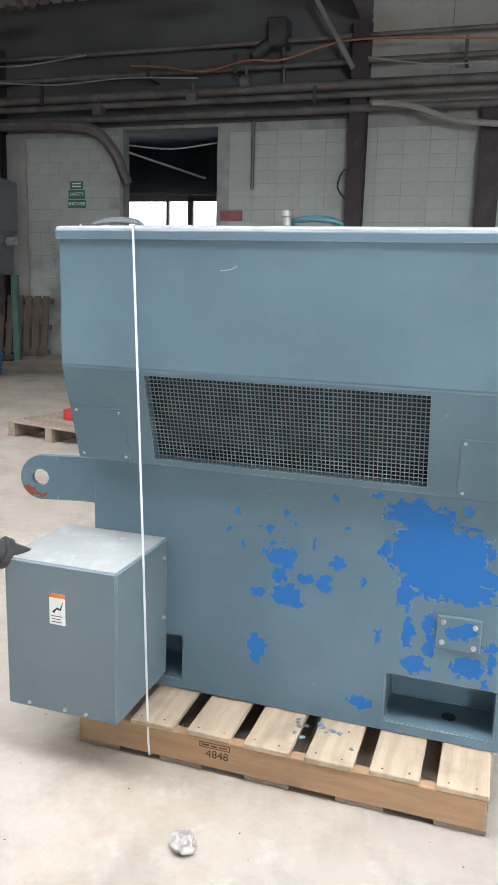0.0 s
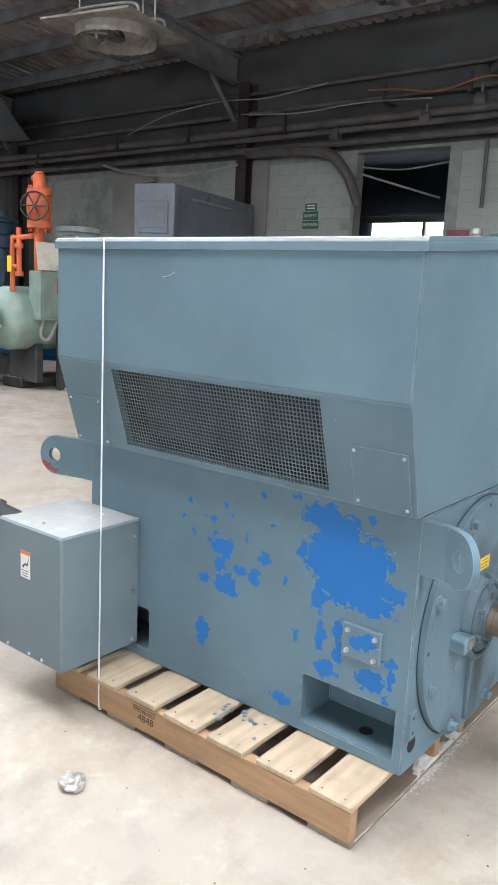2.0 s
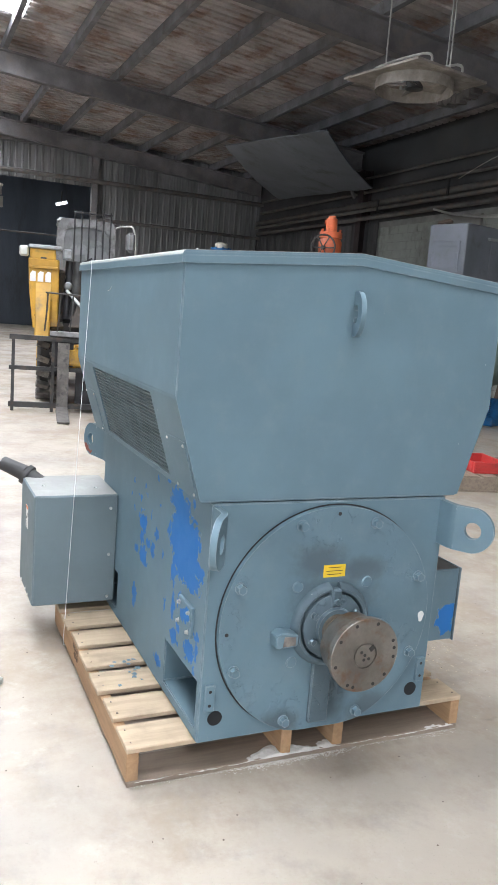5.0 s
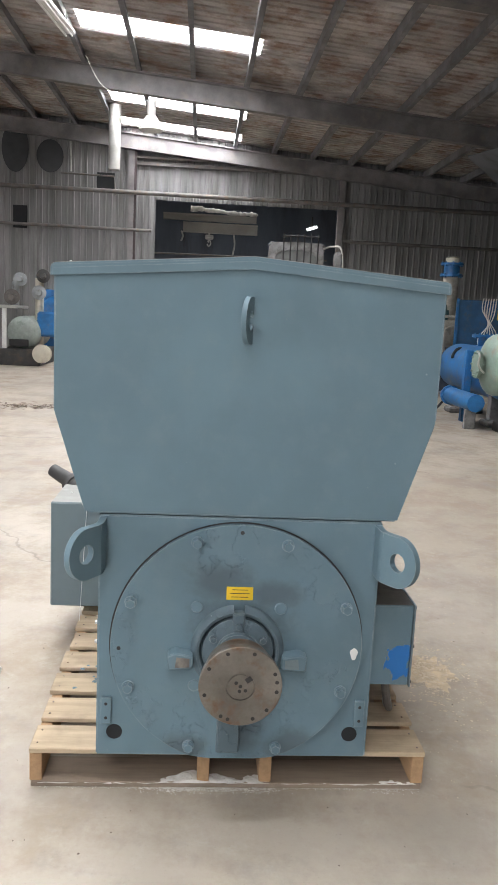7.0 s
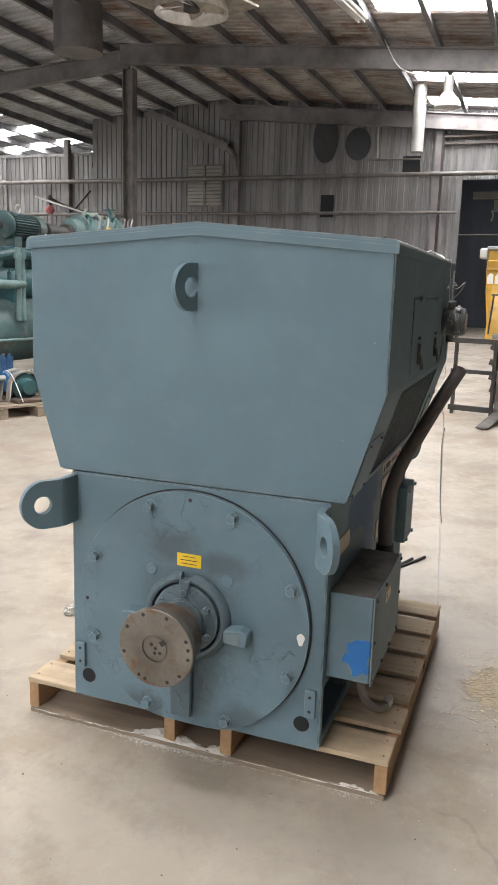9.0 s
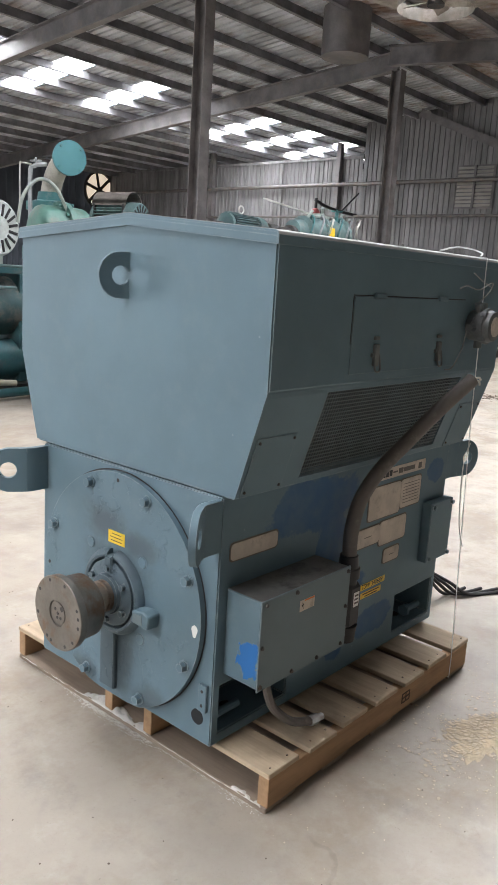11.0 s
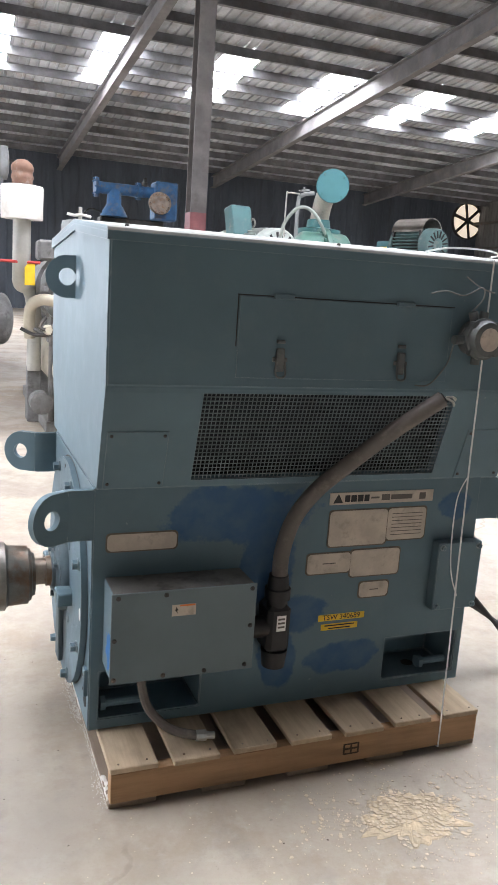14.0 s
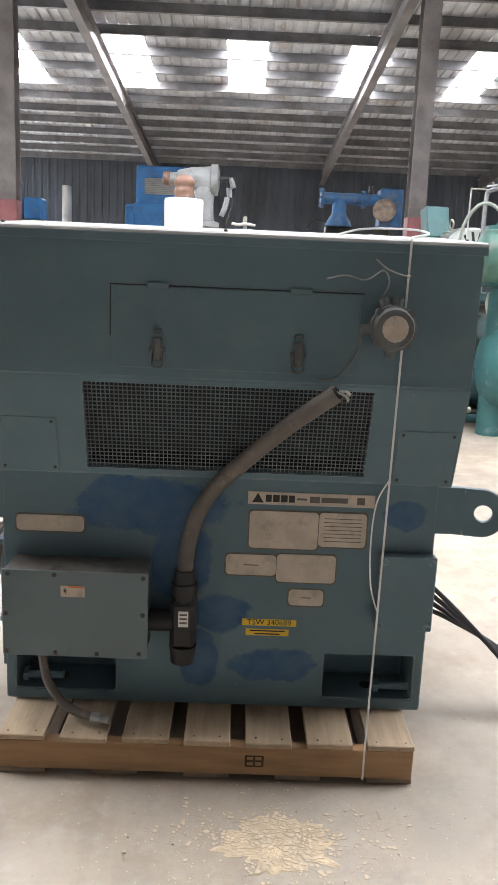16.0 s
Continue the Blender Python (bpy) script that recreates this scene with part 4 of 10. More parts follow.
hub = part("coupling_hub", lathe(B(), HC, (1, 0, 0), [(0.03, 0.046), (0.032, 0.07), (0.042, 0.074), (0.044, 0.086), (0.052, 0.088), (0.054, 0.096), (0.115, 0.099), (0.122, 0.104), (0.126, HR - 0.002), (0.148, HR), (0.15, HR - 0.002), (0.15, 0.04), (0.146, 0.039), (0.146, 0.01)], 56), HUB_STEEL, motor, "rusty bare steel coupling hub", world_space=True)
# hub holes and keyway are black plates painted for their shade
for a in (8, 22, 70, 112, 150, 195, 240, 252, 292, 318, 352):
    c = (HC[0] + 0.1502, HC[1] + 0.1 * math.cos(radians(a)), HC[2] + 0.1 * math.sin(radians(a)))
    part("bolt_hole", cyl(B(), (c[0] - 0.001, c[1], c[2]), c, 0.0055, seg=12), INK, hub, world_space=True)
part("end_plate", cyl(B(), (HC[0] + 0.1462, CY, HC[2]), (HC[0] + 0.1485, CY, HC[2]), 0.034, seg=28), HUB_STEEL, hub, world_space=True)
part("keyway", obox(B(), (HC[0] + 0.149, CY + 0.022, HC[2] + 0.02), (0, 0.8, 0.6), (1, 0, 0), 0.018, 0.014, 0.0016), INK, hub, world_space=True)
for dy, dz in ((-0.012, 0.01), (0.0, 0.0), (0.014, -0.012), (-0.002, -0.014)):
    part("tapped_hole", cyl(B(), (HC[0] + 0.148, CY + dy, HC[2] + dz), (HC[0] + 0.1492, CY + dy, HC[2] + dz), 0.005, seg=12), INK, hub, world_space=True)
lab = part("warning_label", obox(B(), (FX + 0.0206, CY, 0.66), (0, 1, 0), (1, 0, 0), 0.078, 0.04, 0.0008), YELLOW, motor, "yellow printed sticker", world_space=True)
for k, w in enumerate((0.045, 0.058, 0.05)):
    part("print_line", obox(B(), (FX + 0.0212, CY, 0.671 - 0.011 * k), (0, 1, 0), (1, 0, 0), w, 0.002, 0.0005), INK, lab, world_space=True)
# corner lugs and round openings of the feet; holes are flat discs painted dark as shade
for y in (SA + 0.03, SB - 0.03):
    lug = part("dowel_lug", box(B(), FX - 0.001, FX + 0.012, y - 0.016, y + 0.016, 0.235, 0.32, 0.002), MOTOR, motor, world_space=True)
    for z in (0.255, 0.30):
        part("hole", cyl(B(), (FX + 0.0115, y, z), (FX + 0.0127, y, z), 0.005, seg=10), INK, lug, world_space=True)
for y in (SB - 0.055, SA + 0.055):
    part("foot_opening", lathe(B(), (FX - 0.001, y, 0.205), (1, 0, 0), [(0, 0.024), (0.002, 0.024), (0.002, 0.02), (0.0012, 0.0)], 24), HOLE_SHADE, motor, "dark disc standing in for the shaded hole in the foot", world_space=True)
# foot slots are black discs painted for their shade
for s, y in ((-1, SA), (1, SB)):
    for x in (-0.06, -1.06):
        part("foot_slot", cyl(B(), (x, y - s * 0.085, ZP0 + 0.0005), (x, y - s * 0.085, ZP0 + 0.0015), 0.022), INK, motor, world_space=True)
# lifting ears: bent plates with an eye
def ear(x_root, s, dx, run, radius, bend, tip, paint):
    """Plate with a round eye: straight run, an arc of the given radius, then a straight tip to the eye's middle."""
    y = SA + 0.012 if s < 0 else SB - 0.012
    t, zc = 0.02, 0.80
    arc = radius * bend

    def at(d, z, w):
        if d < run:
            p, a = Vector((d, 0)), 0.0
        elif d < run + arc:
            a = (d - run) / radius
            p = Vector((run + radius * math.sin(a), radius * (1 - math.cos(a))))
        else:
            a, e = bend, d - run - arc
            p = Vector((run + radius * math.sin(bend) + e * math.cos(bend), radius * (1 - math.cos(bend)) + e * math.sin(bend)))
        p = p + Vector((-math.sin(a), math.cos(a))) * w
        return Vector((x_root + dx * p.x, y + s * p.y, zc + z))

    bm = B()
    eye = run + arc + tip
    back = 0.058
    rings = []
    for k in range(13):
        d = (eye - back) * k / 12
        rings.append([bm.verts.new(at(d, z, w)) for z, w in ((-0.074, -t / 2), (0.074, -t / 2), (0.074, t / 2), (-0.074, t / 2))])
    for p, q in zip(rings, rings[1:]):
        for i in range(4):
            bm.faces.new((p[i], p[(i + 1) % 4], q[(i + 1) % 4], q[i]))
    bm.faces.new(rings[0][::-1])
    out = []
    n_ = 48
    for i in range(n_):
        a = 2 * math.pi * i / n_
        c, q = math.cos(a), math.sin(a)
        if c >= 0:
            e = 0.066 + 0.008 * (1 - c)
            out.append((e * c, e * q))
        else:
            k = min(back / max(1e-6, -c), 0.074 / max(1e-6, abs(q)))
            out.append((k * c, k * q))
    rows = []
    for w in (-t / 2, t / 2):
        rows.append([bm.verts.new(at(eye + u, z, w)) for u, z in out])
        rows.append([bm.verts.new(at(eye + u * 0.027 / math.hypot(u, z), z * 0.027 / math.hypot(u, z), w)) for u, z in out])
    o0, i0, o1, i1 = rows
    for i in range(n_):
        j = (i + 1) % n_
        for q in ((o0[i], o0[j], i0[j], i0[i]), (o1[i], i1[i], i1[j], o1[j]), (i0[i], i0[j], i1[j], i1[i])):
            bm.faces.new(q)
        if out[i][0] > -back + 1e-4 or out[j][0] > -back + 1e-4:
            bm.faces.new((o0[i], o1[i], o1[j], o0[j]))
    return part("lifting_ear", bm, paint, motor, "bent steel lifting ear with a round eye", world_space=True)


PRIMED_EAR = motor_paint("ear_enamel_worn_to_primer", [(*loc(-1.435, 2.1, 0.755), 0.026, 0.022), (*loc(-1.40, 2.1, 0.745), 0.02, 0.013)], across=2, under=(0.26, 0.07, 0.05), wear_and_glint=1.6)
ear(0.085, -1, 1, 0.062, 0.07, radians(35), 0.042, EAR_PAINT)
ear(0.085, 1, 1, 0.062, 0.07, radians(35), 0.042, EAR_PAINT)
ear(-1.205, -1, -1, 0.05, 0.12, radians(14), 0.12, PRIMED_EAR)
ear(-1.205, 1, -1, 0.05, 0.12, radians(14), 0.075, EAR_PAINT)

# hood: box with slanted lower sides, screened openings and a low gabled lid
HX0, HX1 = -1.245, 0.10
HW, HB, HZ0, HZC, HZ1, HZR = 0.548, 0.455, 0.885, 1.187, 1.566, 1.609
prof = [(-HB, HZ0), (HB, HZ0), (HW, HZC), (HW, HZ1), (0, HZR), (-HW, HZ1), (-HW, HZC)]
GX0, GX1, GZ0, GZ1 = -0.98, -0.167, 0.908, 1.17


def slant(s, x, z, d=0.0):
    """A point of the slanted side s at height z, d metres outside it."""
    y = HB + (z - HZ0) * (HW - HB) / (HZC - HZ0)
    a = math.atan2(HW - HB, HZC - HZ0)
    return Vector((x, CY + s * (y + d * math.cos(a)), z - d * math.sin(a)))


def slant_axes(s):
    a = math.atan2(HW - HB, HZC - HZ0)
    return Vector((1, 0, 0)), Vector((0, s * math.cos(a), -math.sin(a)))


bm = B()
for x, flip in ((HX1, 1), (HX0, -1)):
    v = [bm.verts.new((x, CY + y, z)) for y, z in prof]
    bm.faces.new(v if flip > 0 else v[::-1])
for (ya, za), (yb, zb) in ((prof[0], prof[1]), (prof[2], prof[3]), (prof[3], prof[4]), (prof[4], prof[5]), (prof[5], prof[6])):
    bm.faces.new([bm.verts.new(p) for p in ((HX0, CY + ya, za), (HX1, CY + ya, za), (HX1, CY + yb, zb), (HX0, CY + yb, zb))])
for s in (-1, 1):
    def quad(x0, x1, z0, z1, d0=0.0, d1=0.0):
        bm.faces.new([bm.verts.new(p) for p in (slant(s, x0, z0, d0), slant(s, x1, z0, d0), slant(s, x1, z1, d1), slant(s, x0, z1, d1))])
    quad(HX0, HX1, HZ0, GZ0)
    quad(HX0, HX1, GZ1, HZC)
    quad(HX0, GX0, GZ0, GZ1)
    quad(GX1, HX1, GZ0, GZ1)
    for x in (GX0, GX1):
        bm.faces.new([bm.verts.new(p) for p in (slant(s, x, GZ0), slant(s, x, GZ1), slant(s, x, GZ1, -0.03), slant(s, x, GZ0, -0.03))])
    quad(GX0, GX1, GZ0, GZ0, 0, -0.03)
    quad(GX0, GX1, GZ1, GZ1, 0, -0.03)
bmesh.ops.remove_doubles(bm, verts=bm.verts, dist=1e-5)
bmesh.ops.recalc_face_normals(bm, faces=bm.faces)
sharp = [e for e in bm.edges if len(e.link_faces) == 2 and e.calc_face_angle(0) > 0.5 and min((v.co.x for v in e.verts)) > GX1 + 0.1 or len(e.link_faces) == 2 and 0.2 < e.calc_face_angle(0) < 2 and e.calc_length() > 1.2]
bmesh.ops.bevel(bm, geom=sharp, offset=0.005, segments=2, affect="EDGES", clamp_overlap=True)
hood = part("hood", bm, MOTOR, motor, world_space=True, smooth=False)
for s in (-1, 1):
    u, n = slant_axes(s)
    bm = B()
    hh = (slant(s, 0, GZ1) - slant(s, 0, GZ0)).length
    # tray in a near-black colour, standing in for the hood's shaded inside
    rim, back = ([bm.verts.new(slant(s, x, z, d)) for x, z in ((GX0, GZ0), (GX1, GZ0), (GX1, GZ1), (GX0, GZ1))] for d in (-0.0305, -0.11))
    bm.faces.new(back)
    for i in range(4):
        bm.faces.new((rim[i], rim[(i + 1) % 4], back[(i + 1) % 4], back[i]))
    part("dark_plenum", bm, PLENUM_SHADE, hood, "near-black tray standing in for the shaded space behind the screen", world_space=True, smooth=False)
    bm = B()
    nx, nz = 66, int(round(66 * (slant(s, 0, GZ1) - slant(s, 0, GZ0)).length / (GX1 - GX0)))
    hh = (slant(s, 0, GZ1) - slant(s, 0, GZ0)).length
    for i in range(nx + 1):
        x = GX0 + (GX1 - GX0) * i / nx
        obox(bm, slant(s, x, (GZ0 + GZ1) / 2, -0.008), u, n, 0.0024, hh, 0.0024)
    for k in range(nz + 1):
        z = GZ0 + (GZ1 - GZ0) * k / nz
        obox(bm, slant(s, (GX0 + GX1) / 2, z, -0.0055), u, n, GX1 - GX0, 0.0024, 0.0024)
    part("wire_screen", bm, SCREEN, hood, "square-mesh painted wire screen", world_space=True, smooth=False)
    for x0, x1 in ((-0.085, 0.085), (-1.235, -1.065)):
        c = slant(s, (x0 + x1) / 2, 0.975, 0.002)
        pl = part("cover_plate", obox(B(), c, u, n, x1 - x0, 0.178, 0.0035, 0.001), MOTOR, hood, "thin screwed cover plate", world_space=True)
        for x, z in ((x0 + 0.012, 0.905), (x0 + 0.012, 1.048), (x1 - 0.012, 0.905), (x1 - 0.012, 1.048)):
            part("screw", hexbolt(B(), slant(s, x, z, 0.0035), n, 0.0042, 0.004), ZINC if s < 0 else DARK_IRON, pl, world_space=True)
# lid with a turned-down lip
bm = B()
LW, LIP = HW + 0.008, 0.034
EZ = HZ1 + 0.018
edge = [(-LW, EZ - 0.013), (-LW + 0.0035, EZ - 0.0045), (-LW + 0.012, EZ)]
top = edge + [(0, HZR + 0.018)] + [(-y, z) for y, z in edge[::-1]]
outl = [(-LW, EZ - LIP)] + top + [(LW, EZ - LIP), (LW - 0.006, EZ - LIP), (LW - 0.006, HZ1 + 0.004), (0, HZR + 0.006), (-LW + 0.006, HZ1 + 0.004), (-LW + 0.006, EZ - LIP)]
prism(bm, [(CY + y, z) for y, z in outl], "x", HX0 - 0.008, HX1 + 0.008)
for x0, x1 in ((HX1 + 0.002, HX1 + 0.0078), (HX0 - 0.0078, HX0 - 0.002)):
    prism(bm, [(CY - LW + 0.006, HZ1 + 0.018 - LIP), (CY, HZR + 0.018 - LIP), (CY + LW - 0.006, HZ1 + 0.018 - LIP), (CY + LW - 0.006, HZ1 + 0.012), (CY, HZR + 0.012), (CY - LW + 0.006, HZ1 + 0.012)], "x", x0, x1)
lid = part("lid", bm, MOTOR, hood, "low gabled lid with a turned-down lip", world_space=True, smooth=False)
# film draws dust, and paints the light caught along the rounded edge
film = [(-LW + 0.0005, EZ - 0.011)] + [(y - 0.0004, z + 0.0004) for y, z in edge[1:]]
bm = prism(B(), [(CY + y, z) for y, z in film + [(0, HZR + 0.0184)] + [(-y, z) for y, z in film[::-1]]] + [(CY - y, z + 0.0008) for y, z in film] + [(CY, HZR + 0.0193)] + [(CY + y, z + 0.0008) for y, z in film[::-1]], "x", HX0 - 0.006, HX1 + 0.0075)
part("dust_coat", bm, LID_PAINT, lid, "pale film of dust and caught light on the lid", world_space=True, smooth=False)
# half-ring lifting lugs on the hood's ends
for x, d in ((HX1, 1), (HX0, -1)):
    bm = B()
    ring = [(math.cos(radians(90 - 180 * i / 20)), math.sin(radians(90 - 180 * i / 20))) for i in range(21)]
    cx, ro, ri = 0.025, 0.066, 0.027
    outer = [(-0.004, ro)] + [(cx + ro * c, ro * q) for c, q in ring] + [(-0.004, -ro)]
    inner = [(max(-0.004, cx + ri * math.cos(a)), ri * math.sin(a)) for a in (radians(160 - 320 * i / 22) for i in range(23))]
    front = [[bm.verts.new((px, w, pz)) for px, pz in loop] for loop in (outer, inner) for w in (-0.007, 0.007)]
    oa, ob_, ia, ib = front
    for i in range(len(outer) - 1):
        for quad_ in ((oa[i], oa[i + 1], ia[i + 1], ia[i]), (ob_[i], ib[i], ib[i + 1], ob_[i + 1]), (oa[i], ob_[i], ob_[i + 1], oa[i + 1]), (ia[i], ia[i + 1], ib[i + 1], ib[i])):
            bm.faces.new(quad_)
    for q0, q1, q2, q3 in ((oa[0], ia[0], ib[0], ob_[0]), (oa[-1], ob_[-1], ib[-1], ia[-1])):
        bm.faces.new((q0, q1, q2, q3))
    bmesh.ops.transform(bm, matrix=pose(x, CY - 0.004, 1.452, 0, 0, -16 if d > 0 else 180), verts=bm.verts)
    part("lifting_lug", bm, MOTOR, hood, "half-round lifting lug", world_space=True)

# terminal box on side A
bm = B()
box(bm, -1.325, -0.958, 1.79, SA + 0.001, 0.178, 0.643, 0.006)
tb = part("terminal_box", bm, COVER_PAINT, motor, "large plain terminal box", world_space=True)
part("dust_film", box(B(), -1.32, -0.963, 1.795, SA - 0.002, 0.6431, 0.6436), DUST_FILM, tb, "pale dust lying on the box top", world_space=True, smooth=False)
# box on side B
bm = B()
box(bm, -0.355, 0.062, SB - 0.001, 3.088, 0.35, 0.612, 0.004)
cb = part("control_box", bm, BOX_PAINT, motor, "long box with a screwed cover, chipped at one end", world_space=True)
part("cover", box(B(), -0.36, 0.067, 3.089, 3.094, 0.346, 0.615, 0.0015), COVER_PAINT, cb, world_space=True)
# small box at the rear of side B
part("side_cover", box(B(), -1.225, -1.05, SB - 0.001, 3.0, 0.42, 0.66, 0.003), MOTOR, motor, "small bolted side cover", world_space=True)

# ---- motor: fittings on its sides ----
def face_bolt(x, y, z, n, r, h, parent, material=ZINC):
    return part("screw", hexbolt(B(), (x, y, z), n, r, h), material, parent, world_space=True)


# bolted plate on the peeled side
PLATE_PAINT = motor_paint("plate_enamel", [(*loc(-0.05, SA, 0.485), 0.035, 0.022), (*loc(-0.02, SA, 0.5), 0.018, 0.02)])
pl = part("bolted_plate", box(B(), -0.112, 0.012, SA - 0.012, SA + 0.001, 0.43, 0.53, 0.0025), PLATE_PAINT, motor, "small plate held by four washered bolts", world_space=True)
for x, z in ((-0.094, 0.512), (-0.006, 0.508), (-0.094, 0.45), (-0.006, 0.446)):
    face_bolt(x, SA - 0.012, z, (0, -1, 0), 0.0065, 0.009, pl)
# terminal box: edge screws, warning sticker, cable elbow
for z in (0.20, 0.385, 0.585):
    face_bolt(-0.958, SA - 0.03, z, (1, 0, 0), 0.0055, 0.007, tb)
for x in (-1.25, -1.13, -1.06):
    face_bolt(x, 1.79, 0.195, (0, -1, 0), 0.005, 0.005, tb)
for x, y in ((-1.08, 2.06), (-1.13, 1.85)):
    face_bolt(x, y, 0.643, (0, 0, 1), 0.006, 0.004, tb)
st = part("warning_sticker", obox(B(), (-1.148, 1.7894, 0.508), (1, 0, 0), (0, -1, 0), 0.052, 0.094, 0.0008), WHITE, tb, "white warning sticker with an orange heading", world_space=True)
part("heading", obox(B(), (-1.148, 1.7888, 0.549), (1, 0, 0), (0, -1, 0), 0.052, 0.012, 0.0006), ORANGE_INK, st, world_space=True)
part("symbol", prism(B(), [(-1.165, 0.50), (-1.148, 0.515), (-1.14, 0.51), (-1.128, 0.535), (-1.136, 0.505), (-1.15, 0.508), (-1.158, 0.495)], "y", 1.7886, 1.7891), INK, st, "black shock symbol", world_space=True, smooth=False)
for k, w in enumerate((0.036, 0.03, 0.034)):
    part("print_line", obox(B(), (-1.15, 1.7888, 0.487 - 0.009 * k), (1, 0, 0), (0, -1, 0), w, 0.002, 0.0006), INK, st, world_space=True)
bm = B()
cyl(bm, (-1.29, 1.88, 0.6), (-1.335, 1.82, 0.64), 0.038)
cyl(bm, (-1.335, 1.82, 0.64), (-1.345, 1.805, 0.65), 0.047)
cyl(bm, (-1.345, 1.805, 0.65), (-1.41, 1.715, 0.685), 0.036, 0.031)
part("cable_elbow", bm, DARK_IRON, tb, "dark cable fitting at the rear of the box", world_space=True)
part("dent_scratch", tube(B(), [(-0.75, CY - HW - 0.0006, 1.47), (-0.72, CY - HW - 0.0006, 1.474), (-0.70, CY - HW - 0.0006, 1.484)], 0.0012, 6), DUCT, hood, "pale scratch", world_space=True)
for x in (-1.2, 0.08):
    part("rivet", ball(B(), (x, CY - LW + 0.05, HZ1 + 0.0225), 0.005, 8), ZINC, hood, world_space=True)
for x in (-0.55, 0.05):
    part("rivet", ball(B(), (x, CY + LW - 0.05, HZ1 + 0.024), 0.006, 8), DARK_IRON, hood, world_space=True)

# control box fasteners and sticker
for x, z in ((0.048, 0.602), (-0.087, 0.602), (-0.345, 0.6), (0.055, 0.36), (-0.087, 0.358), (-0.21, 0.358), (-0.335, 0.362), (0.056, 0.478), (-0.345, 0.485)):
    face_bolt(x, 3.094, z, (0, 1, 0), 0.0058, 0.005, cb, DARK_IRON)
part("soot_film", box(B(), -0.353, 0.06, SB + 0.001, 3.086, 0.6121, 0.6127), SOOT_FILM, cb, "brown-grey dust lying on the box", world_space=True, smooth=False)
st = part("shock_sticker", obox(B(), (-0.14, 3.0945, 0.553), (1, 0, 0), (0, 1, 0), 0.07, 0.034, 0.0008), LABEL_TAN, cb, "pale sticker with a shock symbol", world_space=True)
part("heading", obox(B(), (-0.15, 3.0950, 0.567), (1, 0, 0), (0, 1, 0), 0.045, 0.005, 0.0006), ORANGE_INK, st, world_space=True)
part("symbol", prism(B(), [(-0.116, 0.565), (-0.124, 0.553), (-0.119, 0.553), (-0.123, 0.542), (-0.112, 0.556), (-0.117, 0.556)], "y", 3.0946, 3.0953), INK, st, world_space=True, smooth=False)
# rear side cover
for x, z in ((-1.21, 0.435), (-1.065, 0.435), (-1.21, 0.645), (-1.065, 0.645)):
    face_bolt(x, 3.0, z, (0, 1, 0), 0.009, 0.011, motor, EAR_PAINT)

# name plates and stickers on side B
TAPE_BROWN = surface("brown_glue", (0.14, 0.115, 0.092), 0.6, 0, 0.3, (0.16, 0.13, 0.1), 0.4, 20, 80)


def rounded_plate(x, z, w, h, y0, y1, r=0.013):
    out = []
    for cx, cz, a0 in ((x + w / 2 - r, z + h / 2 - r, 0), (x - w / 2 + r, z + h / 2 - r, 90), (x - w / 2 + r, z - h / 2 + r, 180), (x + w / 2 - r, z - h / 2 + r, 270)):
        out += [(cx + r * math.cos(radians(a0 + 22.5 * i)), cz + r * math.sin(radians(a0 + 22.5 * i))) for i in range(5)]
    return prism(B(), out, "y", y0, y1)


PLATES = [(-0.755, 0.72, 0.21, 0.118), (-0.935, 0.726, 0.145, 0.108), (-0.66, 0.605, 0.155, 0.066), (-0.83, 0.598, 0.182, 0.09), (-0.835, 0.503, 0.108, 0.052), (-0.045, 0.716, 0.205, 0.05)]
for k, (x, z, w, h) in enumerate(PLATES):
    p = part("name_plate", rounded_plate(x, z, w, h, SB, SB + 0.003), LABEL_TAN, motor, "blank tan-taped name plate", world_space=True)
    part("rim", rounded_plate(x, z, w + 0.009, h + 0.009, SB - 0.001, SB + 0.0014), TAPE_BROWN, p, "brown glue edge", world_space=True, smooth=False)
    if k == 1:
        for i in range(7):
            part("print_line", obox(B(), (x, SB + 0.0036, z + 0.036 - 0.012 * i), (1, 0, 0), (0, 1, 0), w * 0.8, 0.0022, 0.0006), CONDUIT, p, world_space=True, smooth=False)
    if k in (2, 4):
        part("print_line", obox(B(), (x, SB + 0.0036, z), (1, 0, 0), (0, 1, 0), w * 0.3, 0.003, 0.0006), CONDUIT, p, world_space=True, smooth=False)
np_ = part("maker_plate", obox(B(), (-0.835, SB + 0.0018, 0.82), (1, 0, 0), (0, 1, 0), 0.385, 0.04, 0.003, 0.001), LABEL_TAN, motor, "scuffed white maker's plate with dark print", world_space=True)
part("emblem", prism(B(), [(-0.655, 0.806), (-0.69, 0.806), (-0.672, 0.836)], "y", SB + 0.0033, SB + 0.0042), INK, np_, "dark triangle", world_space=True, smooth=False)
for x, w, h in ((-0.705, 0.018, 0.022), (-0.728, 0.02, 0.022), (-0.752, 0.02, 0.022), (-0.775, 0.018, 0.022), (-0.806, 0.03, 0.006), (-0.845, 0.03, 0.02), (-0.905, 0.08, 0.016), (-0.985, 0.024, 0.022)):
    part("print_bar", obox(B(), (x, SB + 0.0038, 0.82), (1, 0, 0), (0, 1, 0), w, h, 0.0008), INK if x > -0.8 else CONDUIT, np_, world_space=True, smooth=False)
ts = part("stock_label", obox(B(), (-0.725, SB + 0.0006, 0.415), (1, 0, 0), (0, 1, 0), 0.17, 0.022, 0.0009), YELLOW, motor, "yellow stock number label", world_space=True)
